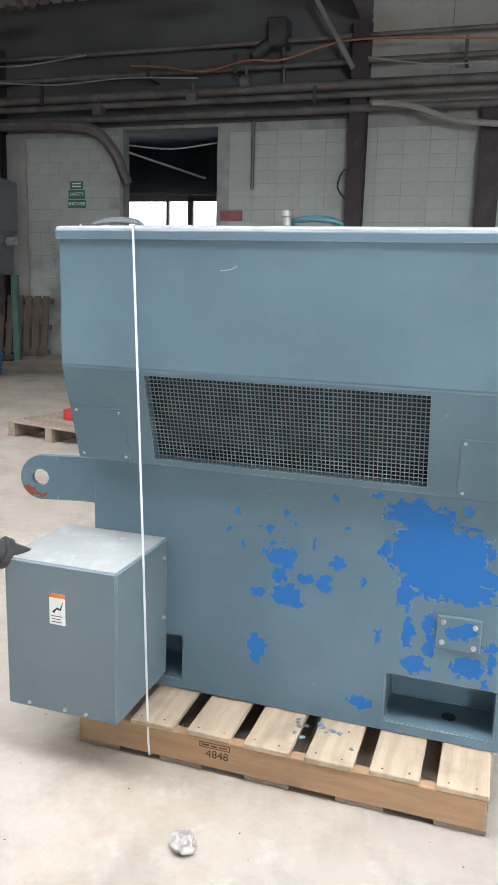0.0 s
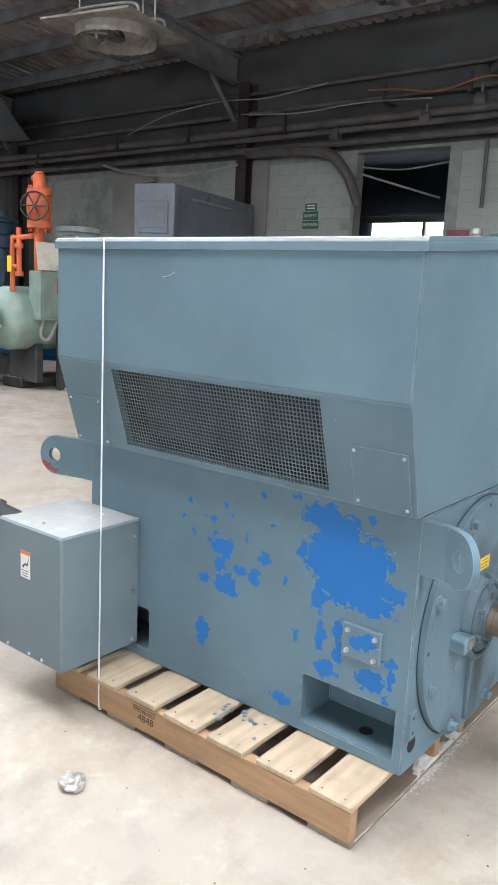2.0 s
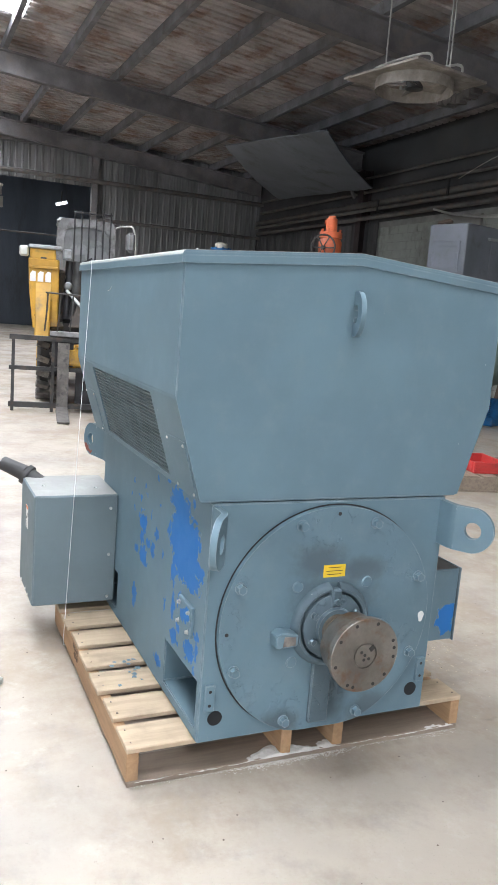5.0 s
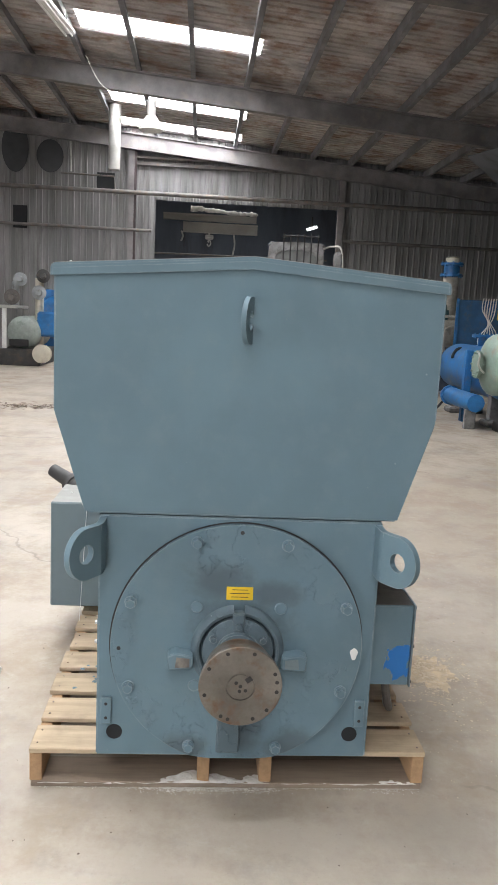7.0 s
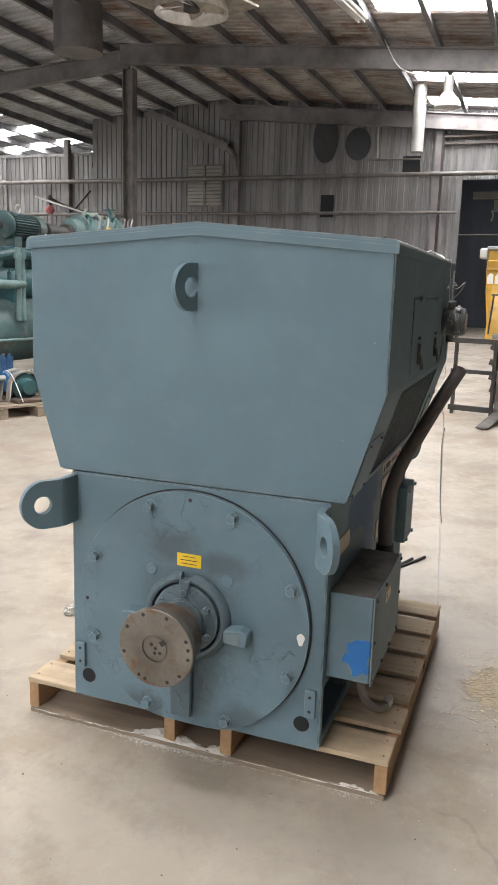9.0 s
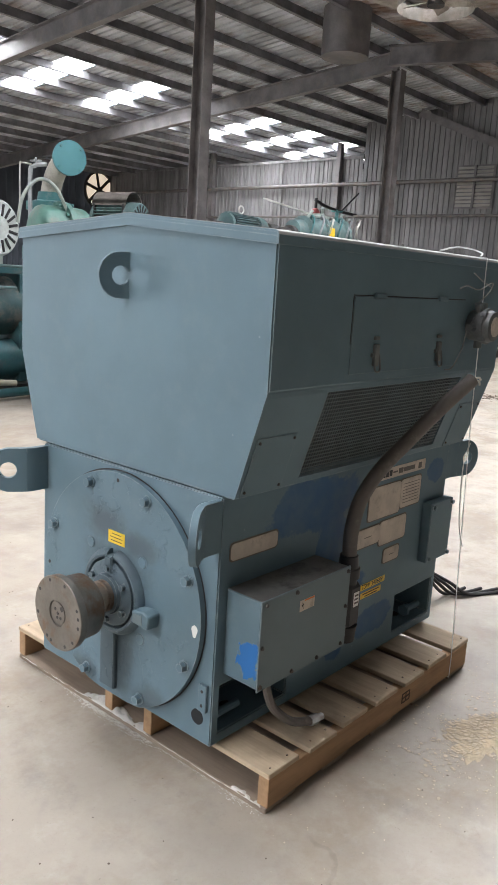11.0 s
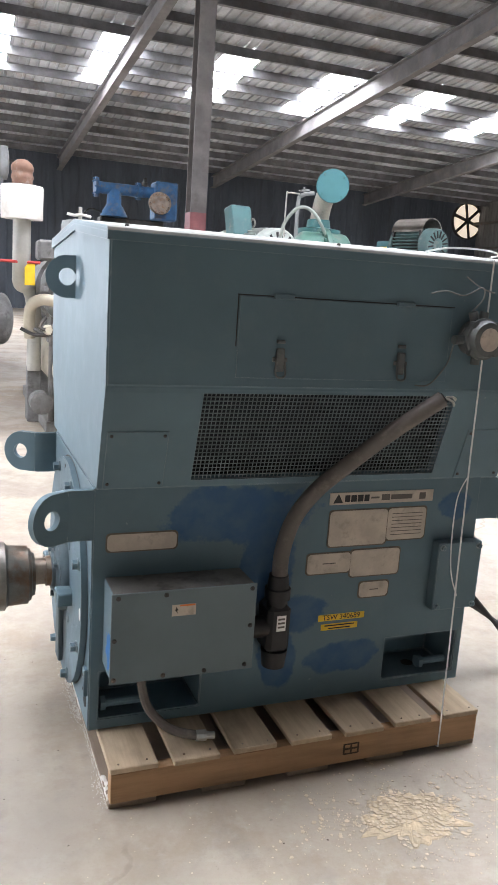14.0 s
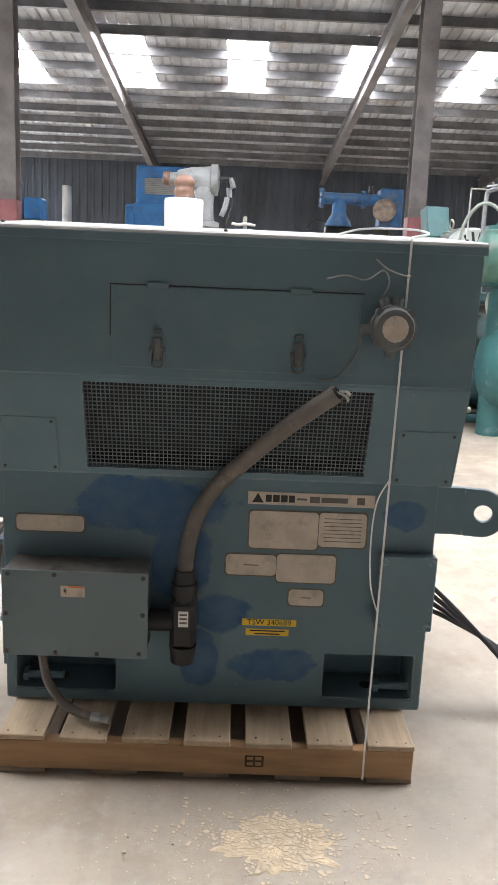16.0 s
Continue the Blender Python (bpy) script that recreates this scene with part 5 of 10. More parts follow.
part("number", lettering("TSW 340689", 0.026, pose(-0.725, SB + 0.0013, 0.415, 90, 0, 180), 0.0003), INK, ts, world_space=True, smooth=False)
ys = part("yellow_sticker", obox(B(), (-0.72, SB + 0.0006, 0.382), (1, 0, 0), (0, 1, 0), 0.135, 0.022, 0.0009), YELLOW, motor, "yellow sticker with two printed lines", world_space=True)
for k in range(2):
    part("print_line", obox(B(), (-0.72, SB + 0.0014, 0.387 - 0.010 * k), (1, 0, 0), (0, 1, 0), 0.11 - 0.03 * k, 0.004, 0.0006), INK, ys, world_space=True, smooth=False)

# access door in the upper side B
YB = CY + HW
door = part("access_door", box(B(), -0.925, -0.25, YB - 0.001, YB + 0.003, 1.215, 1.435, 0.001), MOTOR, hood, "flush access door with two latches", world_space=True)
part("door_gap", box(B(), -0.931, -0.244, YB + 0.0002, YB + 0.0012, 1.4365, 1.4395), RUBBER, hood, world_space=True, smooth=False)
part("door_gap", box(B(), -0.2475, -0.2445, YB + 0.0002, YB + 0.0012, 1.3, 1.4355), RUBBER, hood, world_space=True, smooth=False)
for x in (-0.375, -0.76):
    bm = box(B(), x - 0.03, x + 0.03, YB + 0.002, YB + 0.012, 1.43, 1.446, 0.003)
    part("hinge", bm, MOTOR, door, world_space=True)
    bm = box(B(), x - 0.012, x + 0.012, YB + 0.002, YB + 0.014, 1.235, 1.30, 0.003)
    box(bm, x - 0.022, x + 0.022, YB + 0.002, YB + 0.010, 1.262, 1.274, 0.002)
    tube(bm, [(x - 0.012, YB + 0.012, 1.27), (x - 0.013, YB + 0.018, 1.225), (x + 0.013, YB + 0.018, 1.225), (x + 0.012, YB + 0.012, 1.27)], 0.003, 6)
    box(bm, x - 0.012, x + 0.012, YB + 0.002, YB + 0.012, 1.312, 1.322, 0.002)
    part("latch", bm, BOX_IRON, door, "grey draw latch", world_space=True)

# round junction box with loose wires
JX, JZ = -1.005, 1.352
bm = lathe(B(), (JX, YB, JZ), (0, 1, 0), [(0, 0.052), (0.05, 0.056), (0.052, 0.062), (0.062, 0.062), (0.064, 0.056), (0.084, 0.05), (0.086, 0.036)], 28)
jb = part("junction_box", bm, BOX_IRON, motor, "round cast junction box", world_space=True)
for a in (45, 135, 225, 315):
    bm = B()
    c = Vector((JX + 0.057 * math.cos(radians(a)), YB + 0.05, JZ + 0.057 * math.sin(radians(a))))
    cyl(bm, c, c + Vector((0, 0.02, 0)), 0.011, seg=10)
    part("cover_screw", bm, BOX_IRON, jb, world_space=True)
for a, h in ((70, 0.082), (100, 0.08), (-5, 0.085), (270, 0.078)):
    d = Vector((math.cos(radians(a)), 0, math.sin(radians(a))))
    bm = B()
    cyl(bm, Vector((JX, YB + 0.03, JZ)) + d * 0.045, Vector((JX, YB + 0.03, JZ)) + d * h, 0.014, seg=10)
    part("hub", bm, BOX_IRON, jb, world_space=True)
part("tape_disc", cyl(B(), (JX, YB + 0.0865, JZ), (JX, YB + 0.089, JZ), 0.035, 0.034, 14), LABEL_TAN, jb, "tan tape over the lid", world_space=True)
for pts in ([(JX + 0.03, YB + 0.03, JZ + 0.08), (JX + 0.02, YB + 0.06, 1.47), (JX + 0.04, YB + 0.075, 1.50), (JX + 0.08, YB + 0.05, 1.475), (JX + 0.13, YB + 0.03, 1.485), (JX + 0.18, YB + 0.03, 1.475)],
            [(JX + 0.05, YB + 0.03, JZ + 0.03), (JX + 0.075, YB + 0.02, JZ - 0.02), (JX + 0.09, YB + 0.015, 1.27), (JX + 0.14, YB + 0.012, 1.21), (JX + 0.19, YB + 0.012, 1.205)],
            [(JX + 0.05, YB + 0.01, 1.53), (JX + 0.02, YB + 0.03, 1.505), (JX - 0.02, YB + 0.04, 1.49), (JX - 0.04, YB + 0.03, 1.49)]):
    part("loose_wire", tube(B(), pts, 0.0022, 6), CAST_GREY, jb, world_space=True)

# flexible conduit rising from its fitting on side B
bm = tube(B(), [(-0.462, 3.02, 0.60), (-0.468, 3.015, 0.68), (-0.495, 3.02, 0.78), (-0.55, 3.045, 0.875), (-0.63, 3.085, 0.965), (-0.74, 3.135, 1.075), (-0.862, 3.185, 1.178)], 0.0245, 16, 8)
cd = part("flexible_conduit", bm, CONDUIT, motor, "thick grey-brown conduit cut off at its upper end", world_space=True)
# dark disc paints the shade inside the conduit's cut end
part("bore", cyl(B(), (-0.8618, 3.185, 1.1775), (-0.866, 3.1868, 1.181), 0.018, 0.017, 14), HOLE_SHADE, cd, world_space=True)
bm = B()
for k in range(4):
    p = Vector((-0.864, 3.186, 1.18)) + Vector((0.006 * (k - 1.5), 0.004, 0.004 * (k % 2)))
    tube(bm, [p, p + Vector((-0.012 - 0.006 * k, 0.008, 0.006 - 0.006 * k)), p + Vector((-0.024 - 0.004 * k, 0.01, -0.002 - 0.008 * k))], 0.003, 6, 3)
part("wire_ends", bm, DUCT, cd, world_space=True)
bm = lathe(B(), (-0.46, 3.02, 0.605), (0, 0, -1), [(0, 0.03), (0.04, 0.034), (0.042, 0.04), (0.075, 0.04), (0.077, 0.032), (0.1, 0.034)], 20)
box(bm, -0.497, -0.421, 2.962, 3.06, 0.36, 0.515, 0.014)
cyl(bm, (-0.46, 3.025, 0.365), (-0.46, 3.025, 0.31), 0.042, 0.036, 20)
cyl(bm, (-0.352, 3.02, 0.44), (-0.43, 3.02, 0.44), 0.034, seg=18)
ft = part("conduit_fitting", bm, BLACK, motor, "black cast conduit body", world_space=True)
tg = part("code_tag", obox(B(), (-0.462, 3.0606, 0.462), (1, 0, 0), (0, 1, 0), 0.03, 0.05, 0.001), WHITE, ft, "small white tag", world_space=True)
for k in range(3):
    part("print_line", obox(B(), (-0.462, 3.0613, 0.476 - 0.013 * k), (1, 0, 0), (0, 1, 0), 0.022, 0.006, 0.0005), CONDUIT, tg, world_space=True, smooth=False)
# short hose from the control box down to the deck
bm = tube(B(), [(-0.035, 3.04, 0.352), (-0.04, 3.045, 0.30), (-0.06, 3.06, 0.235), (-0.12, 3.085, 0.178), (-0.2, 3.10, 0.152)], 0.0135, 10)
dh = part("drain_hose", bm, CONDUIT, cb, "short flexible hose lying on the deck", world_space=True)
bm = cyl(B(), (-0.195, 3.1, 0.1525), (-0.225, 3.104, 0.152), 0.0165, seg=8)
part("hose_end", cyl(bm, (-0.225, 3.104, 0.152), (-0.25, 3.107, 0.15), 0.011, seg=10), ZINC, dh, "bright metal hose end", world_space=True)
# jack screws in the pockets of side B
for x in (-0.02, -1.15):
    bm = cyl(B(), (x - 0.05, SB - 0.05, 0.186), (x + 0.06, SB - 0.05, 0.186), 0.013, seg=10)
    cyl(bm, (x + 0.06, SB - 0.05, 0.186), (x + 0.075, SB - 0.05, 0.186), 0.024, seg=6)
    part("jack_screw", bm, MOTOR, motor, world_space=True)

# white strapping over the motor down to the pallet
def ribbon(bm, pts, widths, t=0.001):
    """Flat band along the points, its widths measured along x."""
    prev = None
    for i, p in enumerate(pts):
        p, w = Vector(p), widths[i]
        d = (Vector(pts[min(i + 1, len(pts) - 1)]) - Vector(pts[max(i - 1, 0)])).normalized()
        n = d.cross(Vector((1, 0, 0))).normalized()
        ring = [bm.verts.new(p + Vector((s * w / 2, 0, 0)) + n * q * t) for s, q in ((-1, 0), (1, 0), (1, 1), (-1, 1))]
        if prev:
            for k in range(4):
                bm.faces.new((prev[k], prev[(k + 1) % 4], ring[(k + 1) % 4], ring[k]))
        else:
            bm.faces.new(ring)
        prev = ring
    bm.faces.new(prev[::-1])
    return bm


bm = ribbon(B(), [(-0.9, 2.0, 0.0165), (-0.918, 1.918, 0.0165), (-0.922, 1.9185, 0.06), (-0.952, 1.944, 0.64), (-1.005, CY - LW - 0.002, HZ1 - 0.01), (-1.006, CY - LW - 0.002, HZ1 + 0.02), (-1.02, CY, HZR + 0.0205), (-1.045, CY + LW + 0.002, HZ1 + 0.02), (-1.045, CY + LW + 0.002, HZ1 - 0.01), (-1.035, 3.12, 1.0), (-1.015, 3.166, 0.1), (-1.015, 3.166, 0.0165), (-1.0, 3.08, 0.0165)], [0.007] * 7 + [0.0058] * 6)
strap = tagged(new("packing_strap", finish(bm, "packing_strap", STRAP, False)), "white plastic packing strap tied over the motor and its pallet", "strap")
bm = tube(B(), [(-1.03, 3.13, 0.93), (-1.0, 3.128, 0.86), (-0.992, 3.134, 0.74), (-1.0, 3.14, 0.62), (-1.025, 3.15, 0.54)], 0.0022, 6)
tagged(new("strap_tail", finish(bm, "strap_tail", STRAP, True)), "thin loose white tail hanging from the strap", "strap")
bm = tube(B(), [(-0.86, CY + 0.47, HZ1 + 0.03), (-0.93, CY + 0.49, HZ1 + 0.046), (-1.06, CY + 0.48, HZ1 + 0.05), (-1.1, CY + 0.51, HZ1 + 0.038), (-1.05, CY + 0.53, HZ1 + 0.026)], 0.003, 6)
tagged(new("strap_loop", finish(bm, "strap_loop", STRAP, True)), "loop of thin white cord on the motor lid", "strap")

# pallet print and cables behind
for x, z, w, h in ((-0.69, 0.064, 0.052, 0.006), (-0.69, 0.064, 0.006, 0.036), (-0.665, 0.064, 0.006, 0.036), (-0.715, 0.064, 0.006, 0.036), (-0.69, 0.08, 0.05, 0.005), (-0.69, 0.047, 0.05, 0.005)):
    part("stencil_bar", box(B(), x - w / 2, x + w / 2, PY1 + 0.0001, PY1 + 0.0008, z - h / 2, z + h / 2), STENCIL, pallet, world_space=True, smooth=False)
for x0, x1, z0, z1 in ((-0.757, -0.66, 0.097, 0.0995), (-0.757, -0.66, 0.0815, 0.084), (-0.757, -0.754, 0.084, 0.097), (-0.663, -0.66, 0.084, 0.097), (-0.75, -0.725, 0.088, 0.093), (-0.72, -0.7, 0.087, 0.092), (-0.695, -0.67, 0.088, 0.092)):
    part("stencil_bar", box(B(), x0, x1, PY0 - 0.0008, PY0 - 0.0001, z0, z1), STENCIL, pallet, world_space=True, smooth=False)
for k in range(4):
    o = 0.03 * k
    bm = tube(B(), [(-1.2, 2.74, 0.54 - o), (-1.27, 2.74, 0.48 - o), (-1.37, 2.74 - 0.6 * o, 0.39 - 0.7 * o), (-1.53 - 0.5 * o, 2.74 - o, 0.23 - 0.3 * o), (-1.66 - o, 2.75 + 0.3 * o, 0.09), (-1.78 - o, 2.76 + o, 0.012), (-1.93 - 2 * o, 2.79 + 2 * o, 0.010)], 0.0085, 8)
    part("lead_cable", bm, RUBBER, motor, "black lead cable hanging from the rear", world_space=True)

# ---- litter on the floor ----
rng = random.Random(11)
bm = bmesh.ops.create_icosphere(f := B(), subdivisions=4, radius=0.055) and f
for v in bm.verts:
    k = noise.noise(v.co * 24) * 0.6 + abs(noise.noise(v.co * 48 + Vector((3, 1, 2)))) * 0.35 + noise.noise(v.co * 110) * 0.1
    v.co = v.co * (0.72 + 0.55 * k)
    v.co.z = max(-0.018, v.co.z * 0.62)
bmesh.ops.transform(bm, matrix=pose(-0.672, 1.61, 0.016, 0, 0, 30) @ Matrix.Scale(0.85, 4), verts=bm.verts)
tagged(new("crumpled_foil", finish(bm, "crumpled_foil", FOIL, False)), "crumpled dirty scrap of silver foil on the floor", "litter")


def flakes(name, label, places, material, kind="stuff", lean=0.1):
    bm = B()
    for x, y, z, r in places:
        n = rng.randint(4, 6)
        a0 = rng.random() * 6.3
        tilt = Euler((rng.uniform(-lean, lean), rng.uniform(-lean, lean), a0)).to_matrix()
        q = [tilt @ Vector((r * rng.uniform(0.6, 1.2) * math.cos(6.283 * i / n), r * rng.uniform(0.5, 1.1) * math.sin(6.283 * i / n), 0)) + Vector((x, y, z + r * 0.05 + 0.0004)) for i in range(n)]
        lo, hi = [bm.verts.new(p) for p in q], [bm.verts.new(p + Vector((0, 0, 0.0009))) for p in q]
        bm.faces.new(hi)
        bm.faces.new(lo[::-1])
        for i in range(n):
            bm.faces.new((lo[i], lo[(i + 1) % n], hi[(i + 1) % n], hi[i]))
    return tagged(new(name, finish(bm, name, material, False)), label, "debris", kind=kind)


HX, HY = -0.775, 3.415
pl = []
while len(pl) < 1500:
    x, y = rng.gauss(HX, 0.13), rng.gauss(HY, 0.08)
    thick_ = noise.noise(Vector((x * 9, y * 9, 1))) + 0.6 * noise.noise(Vector((x * 27, y * 27, 2)))
    if thick_ > -0.12:
        pl.append((x, y, 0.0012, rng.uniform(0.0012, 0.003) if rng.random() < 0.75 else rng.uniform(0.003, 0.009)))
while len(pl) < 1800:
    x, y = rng.gauss(HX, 0.26), rng.gauss(HY, 0.14)
    if y > PY1 + 0.01:
        pl.append((x, y, 0, rng.uniform(0.001, 0.0045)))
spall = B()
rings_ = []
for j in range(15):
    q = j / 14
    ring = []
    for i in range(96):
        a = 6.2832 * i / 96
        e = 1 + 0.5 * noise.noise(Vector((2 * math.cos(a), 2 * math.sin(a), 3))) + 0.35 * noise.noise(Vector((6 * math.cos(a), 6 * math.sin(a), 5)))
        x, y = HX + 0.02 + 0.15 * q * e * math.cos(a), HY + 0.01 + 0.1 * q * e * math.sin(a)
        ring.append(spall.verts.new((x, y, -0.001 if j == 14 else 0.0008 + 0.0012 * noise.noise(Vector((x * 40, y * 40, 1))) + 0.0008 * noise.noise(Vector((x * 150, y * 150, 4))))))
    rings_.append(ring)
for a_, c_ in zip(rings_, rings_[1:]):
    for i in range(96):
        spall.faces.new((a_[i], a_[(i + 1) % 96], c_[(i + 1) % 96], c_[i]))
bmesh.ops.remove_doubles(spall, verts=spall.verts, dist=1e-6)
tagged(new("spalled_coating", finish(spall, "spalled_coating", SPALL, False)), "thin patch of tan coating crumbling off the concrete", "debris", kind="stuff")
for k in range(260):
    pl.append((rng.uniform(-2.2, 0.3), rng.uniform(3.2, 4.2), 0, rng.uniform(0.001, 0.0035)))
flakes("paint_flakes", "heap of tan paint flakes scattered on the concrete", pl, CHIP, lean=0.05)
pl = [(0.071 + abs(rng.gauss(0, 0.004)), rng.uniform(1.95, 3.15), 0, rng.uniform(0.0006, 0.0015)) for k in range(420)]
for c_, w_, n_ in ((2.36, 0.05, 260), (2.5, 0.06, 340), (2.63, 0.04, 180), (3.05, 0.03, 70)):
    pl += [(0.071 + abs(rng.gauss(0, 0.013)), rng.gauss(c_, w_), 0, rng.uniform(0.0008, 0.0026)) for k in range(n_)]
flakes("plaster_crumbs", "white crumbs of plaster along the pallet edge", pl, DUST)
bm = B()
rows_ = []
for i in range(110):
    y = 1.95 + (3.14 - 1.95) * i / 109
    peak = math.exp(-((y - 2.44) / 0.09) ** 2) + 0.6 * math.exp(-((y - 2.62) / 0.06) ** 2) + 0.35 * math.exp(-((y - 3.07) / 0.05) ** 2)
    deep = 0.012 + 0.07 * min(1, peak) * (0.75 + 0.5 * noise.noise(Vector((y * 11, 4, 0))))
    row = []
    for j in range(11):
        q = j / 10
        x = PX1 + 0.002 - deep * (1 - q) + 0.006 * noise.noise(Vector((y * 30, q * 4, 1)))
        h = 0.021 * min(1, peak) * math.sin(math.pi * min(1, 0.12 + 0.8 * q)) * (0.75 + 0.6 * noise.noise(Vector((x * 50, y * 50, 2)))) + 0.006 * noise.noise(Vector((x * 18, y * 18, 7))) + 0.003 * noise.noise(Vector((x * 90, y * 90, 5))) - 0.0035
        row.append(bm.verts.new((x, y, 0.0172 + (h if 0 < j < 10 else -0.001))))
    rows_.append(row)
for a, c in zip(rows_, rows_[1:]):
    for j in range(10):
        bm.faces.new((a[j], a[j + 1], c[j + 1], c[j]))
tagged(new("white_dust", finish(bm, "white_dust", DUST, False)), "heap of white dust lying on the lower pallet board", "dust", kind="stuff")
pl = [(rng.uniform(-1.5, 1.2), rng.uniform(0.6, 5.0), 0, rng.uniform(0.0015, 0.004)) for k in range(220)]
pl = [p for p in pl if not (PX0 - 0.05 < p[0] < PX1 + 0.05 and PY0 - 0.05 < p[1] < PY1 + 0.05)]
flakes("grit", "dark grit scattered over the concrete", pl, OLD_WOOD)
pl = [(rng.uniform(-0.5, -0.3), rng.uniform(2.0, 2.1), PZ, rng.uniform(0.004, 0.016)) for k in range(14)]
flakes("blue_paint_chips", "blue-grey paint chips fallen on the pallet deck", pl, MOTOR)

# ---- machines standing round the hall ----
def vessel(bm, a, b, r, head=0.45, seg=32):
    """Horizontal drum with dished heads from a to b."""
    a, b = Vector(a), Vector(b)
    d = b - a
    n = d.length
    h = r * head
    prof = [(-h, 0.01)] + [(-h * math.cos(k * math.pi / 12), r * math.sin(k * math.pi / 12)) for k in range(1, 6)] + [(0, r), (n, r)]
    prof += [(n + h * math.cos(k * math.pi / 12), r * math.sin(k * math.pi / 12)) for k in range(5, 0, -1)] + [(n + h, 0.01)]
    return lathe(bm, a, d, prof, seg)


def flange(bm, c, n, r, t=0.03, bolts=8):
    c, n = Vector(c), Vector(n).normalized()
    cyl(bm, c - n * t / 2, c + n * t / 2, r, seg=24)
    q = n.to_track_quat("Z", "Y").to_matrix()
    for k in range(bolts):
        a = 2 * math.pi * k / bolts
        p = c + q @ Vector((0.84 * r * math.cos(a), 0.84 * r * math.sin(a), 0))
        cyl(bm, p - n * t, p + n * t, 0.06 * r + 0.004, seg=6)
    return bm


def handwheel(bm, c, n, r, spokes=6):
    c, n = Vector(c), Vector(n).normalized()
    q = n.to_track_quat("Z", "Y").to_matrix()
    ring = [c + q @ Vector((r * math.cos(6.2832 * k / 24), r * math.sin(6.2832 * k / 24), 0)) for k in range(25)]
    tube(bm, ring, r * 0.07, 8, 0, False)
    for k in range(spokes):
        a = 6.2832 * k / spokes
        cyl(bm, c, c + q @ Vector((r * math.cos(a), r * math.sin(a), 0)), r * 0.05, seg=6)
    cyl(bm, c - n * 0.03, c + n * 0.03, r * 0.16, seg=10)
    return bm


def skid_base(t, x0, x1, y0, y1, h, material, legs=True):
    bm = B()
    for y in (y0, y1):
        box(bm, x0, x1, y - 0.06, y + 0.06, 0.0, 0.02)
        box(bm, x0, x1, y - 0.01, y + 0.01, 0.02, h - 0.02)
        box(bm, x0, x1, y - 0.06, y + 0.06, h - 0.02, h)
    for x in (x0 + 0.06, (x0 + x1) / 2, x1 - 0.06):
        box(bm, x - 0.05, x + 0.05, y0, y1, h * 0.2, h * 0.9)
    return part("skid", bm, material, t, smooth=False)


def finned_motor(name, at, rz, paint, label, length=0.9, r=0.34):
    """Cooling-finned motor lying along its own x, feet on z = 0."""
    t = thing(name, label, "motor", at, rz)
    zc = r + 0.1
    # casing is coloured dark to paint the shade between the fins
    part("casing", lathe(B(), (-length / 2, 0, zc), (1, 0, 0), [(0, r * 0.6), (0.01, r * 0.78), (length - 0.01, r * 0.78), (length, r * 0.6)], 28), DARK_IRON, t)
    for k in range(30):
        a = 2 * math.pi * k / 30
        u = Vector((0, math.cos(a), math.sin(a)))
        part("cooling_fin", obox(B(), Vector((0, 0, zc)) + u * r * 0.88, (1, 0, 0), u, length * 0.78, 0.012, r * 0.26), paint, t, smooth=False)
    part("fan_cowl", lathe(B(), (-length / 2 - 0.12, 0, zc), (1, 0, 0), [(0, r * 0.35), (0.0, r * 0.9), (0.03, r * 0.98), (0.16, r)], 28), paint, t)
    for k in range(16):
        a = 2 * math.pi * (k + 0.5) / 16
        u = Vector((0, math.cos(a), math.sin(a)))
        part("vent_slot", obox(B(), Vector((-length / 2 - 0.122, 0, zc)) + u * r * 0.62, u, (1, 0, 0), r * 0.42, r * 0.09, 0.012), BLACK, t, smooth=False)
    part("end_shield", lathe(B(), (length / 2 - 0.05, 0, zc), (1, 0, 0), [(0, r), (0.05, r), (0.08, r * 0.7), (0.1, r * 0.3)], 28), paint, t)
    for x in (-length * 0.3, length * 0.3):
        part("foot", box(B(), x - 0.07, x + 0.07, -r * 0.9, r * 0.9, 0, 0.14, 0.01), paint, t)
    part("terminal_box", box(B(), -0.12, 0.12, -r * 1.25, -r * 0.8, zc - 0.05, zc + 0.2, 0.012), paint, t)
    bm = B()
    ring = [(0.0 + 0.05 * math.cos(6.2832 * k / 16), 0, zc + r + 0.06 + 0.05 * math.sin(6.2832 * k / 16)) for k in range(17)]
    tube(bm, ring, 0.012, 8, 0, False)
    part("eye_bolt", bm, DUCT, t)
    part("drive_shaft", cyl(B(), (length / 2 + 0.04, 0, zc), (length / 2 + 0.2, 0, zc), 0.045), DARK_IRON, t)
    return t


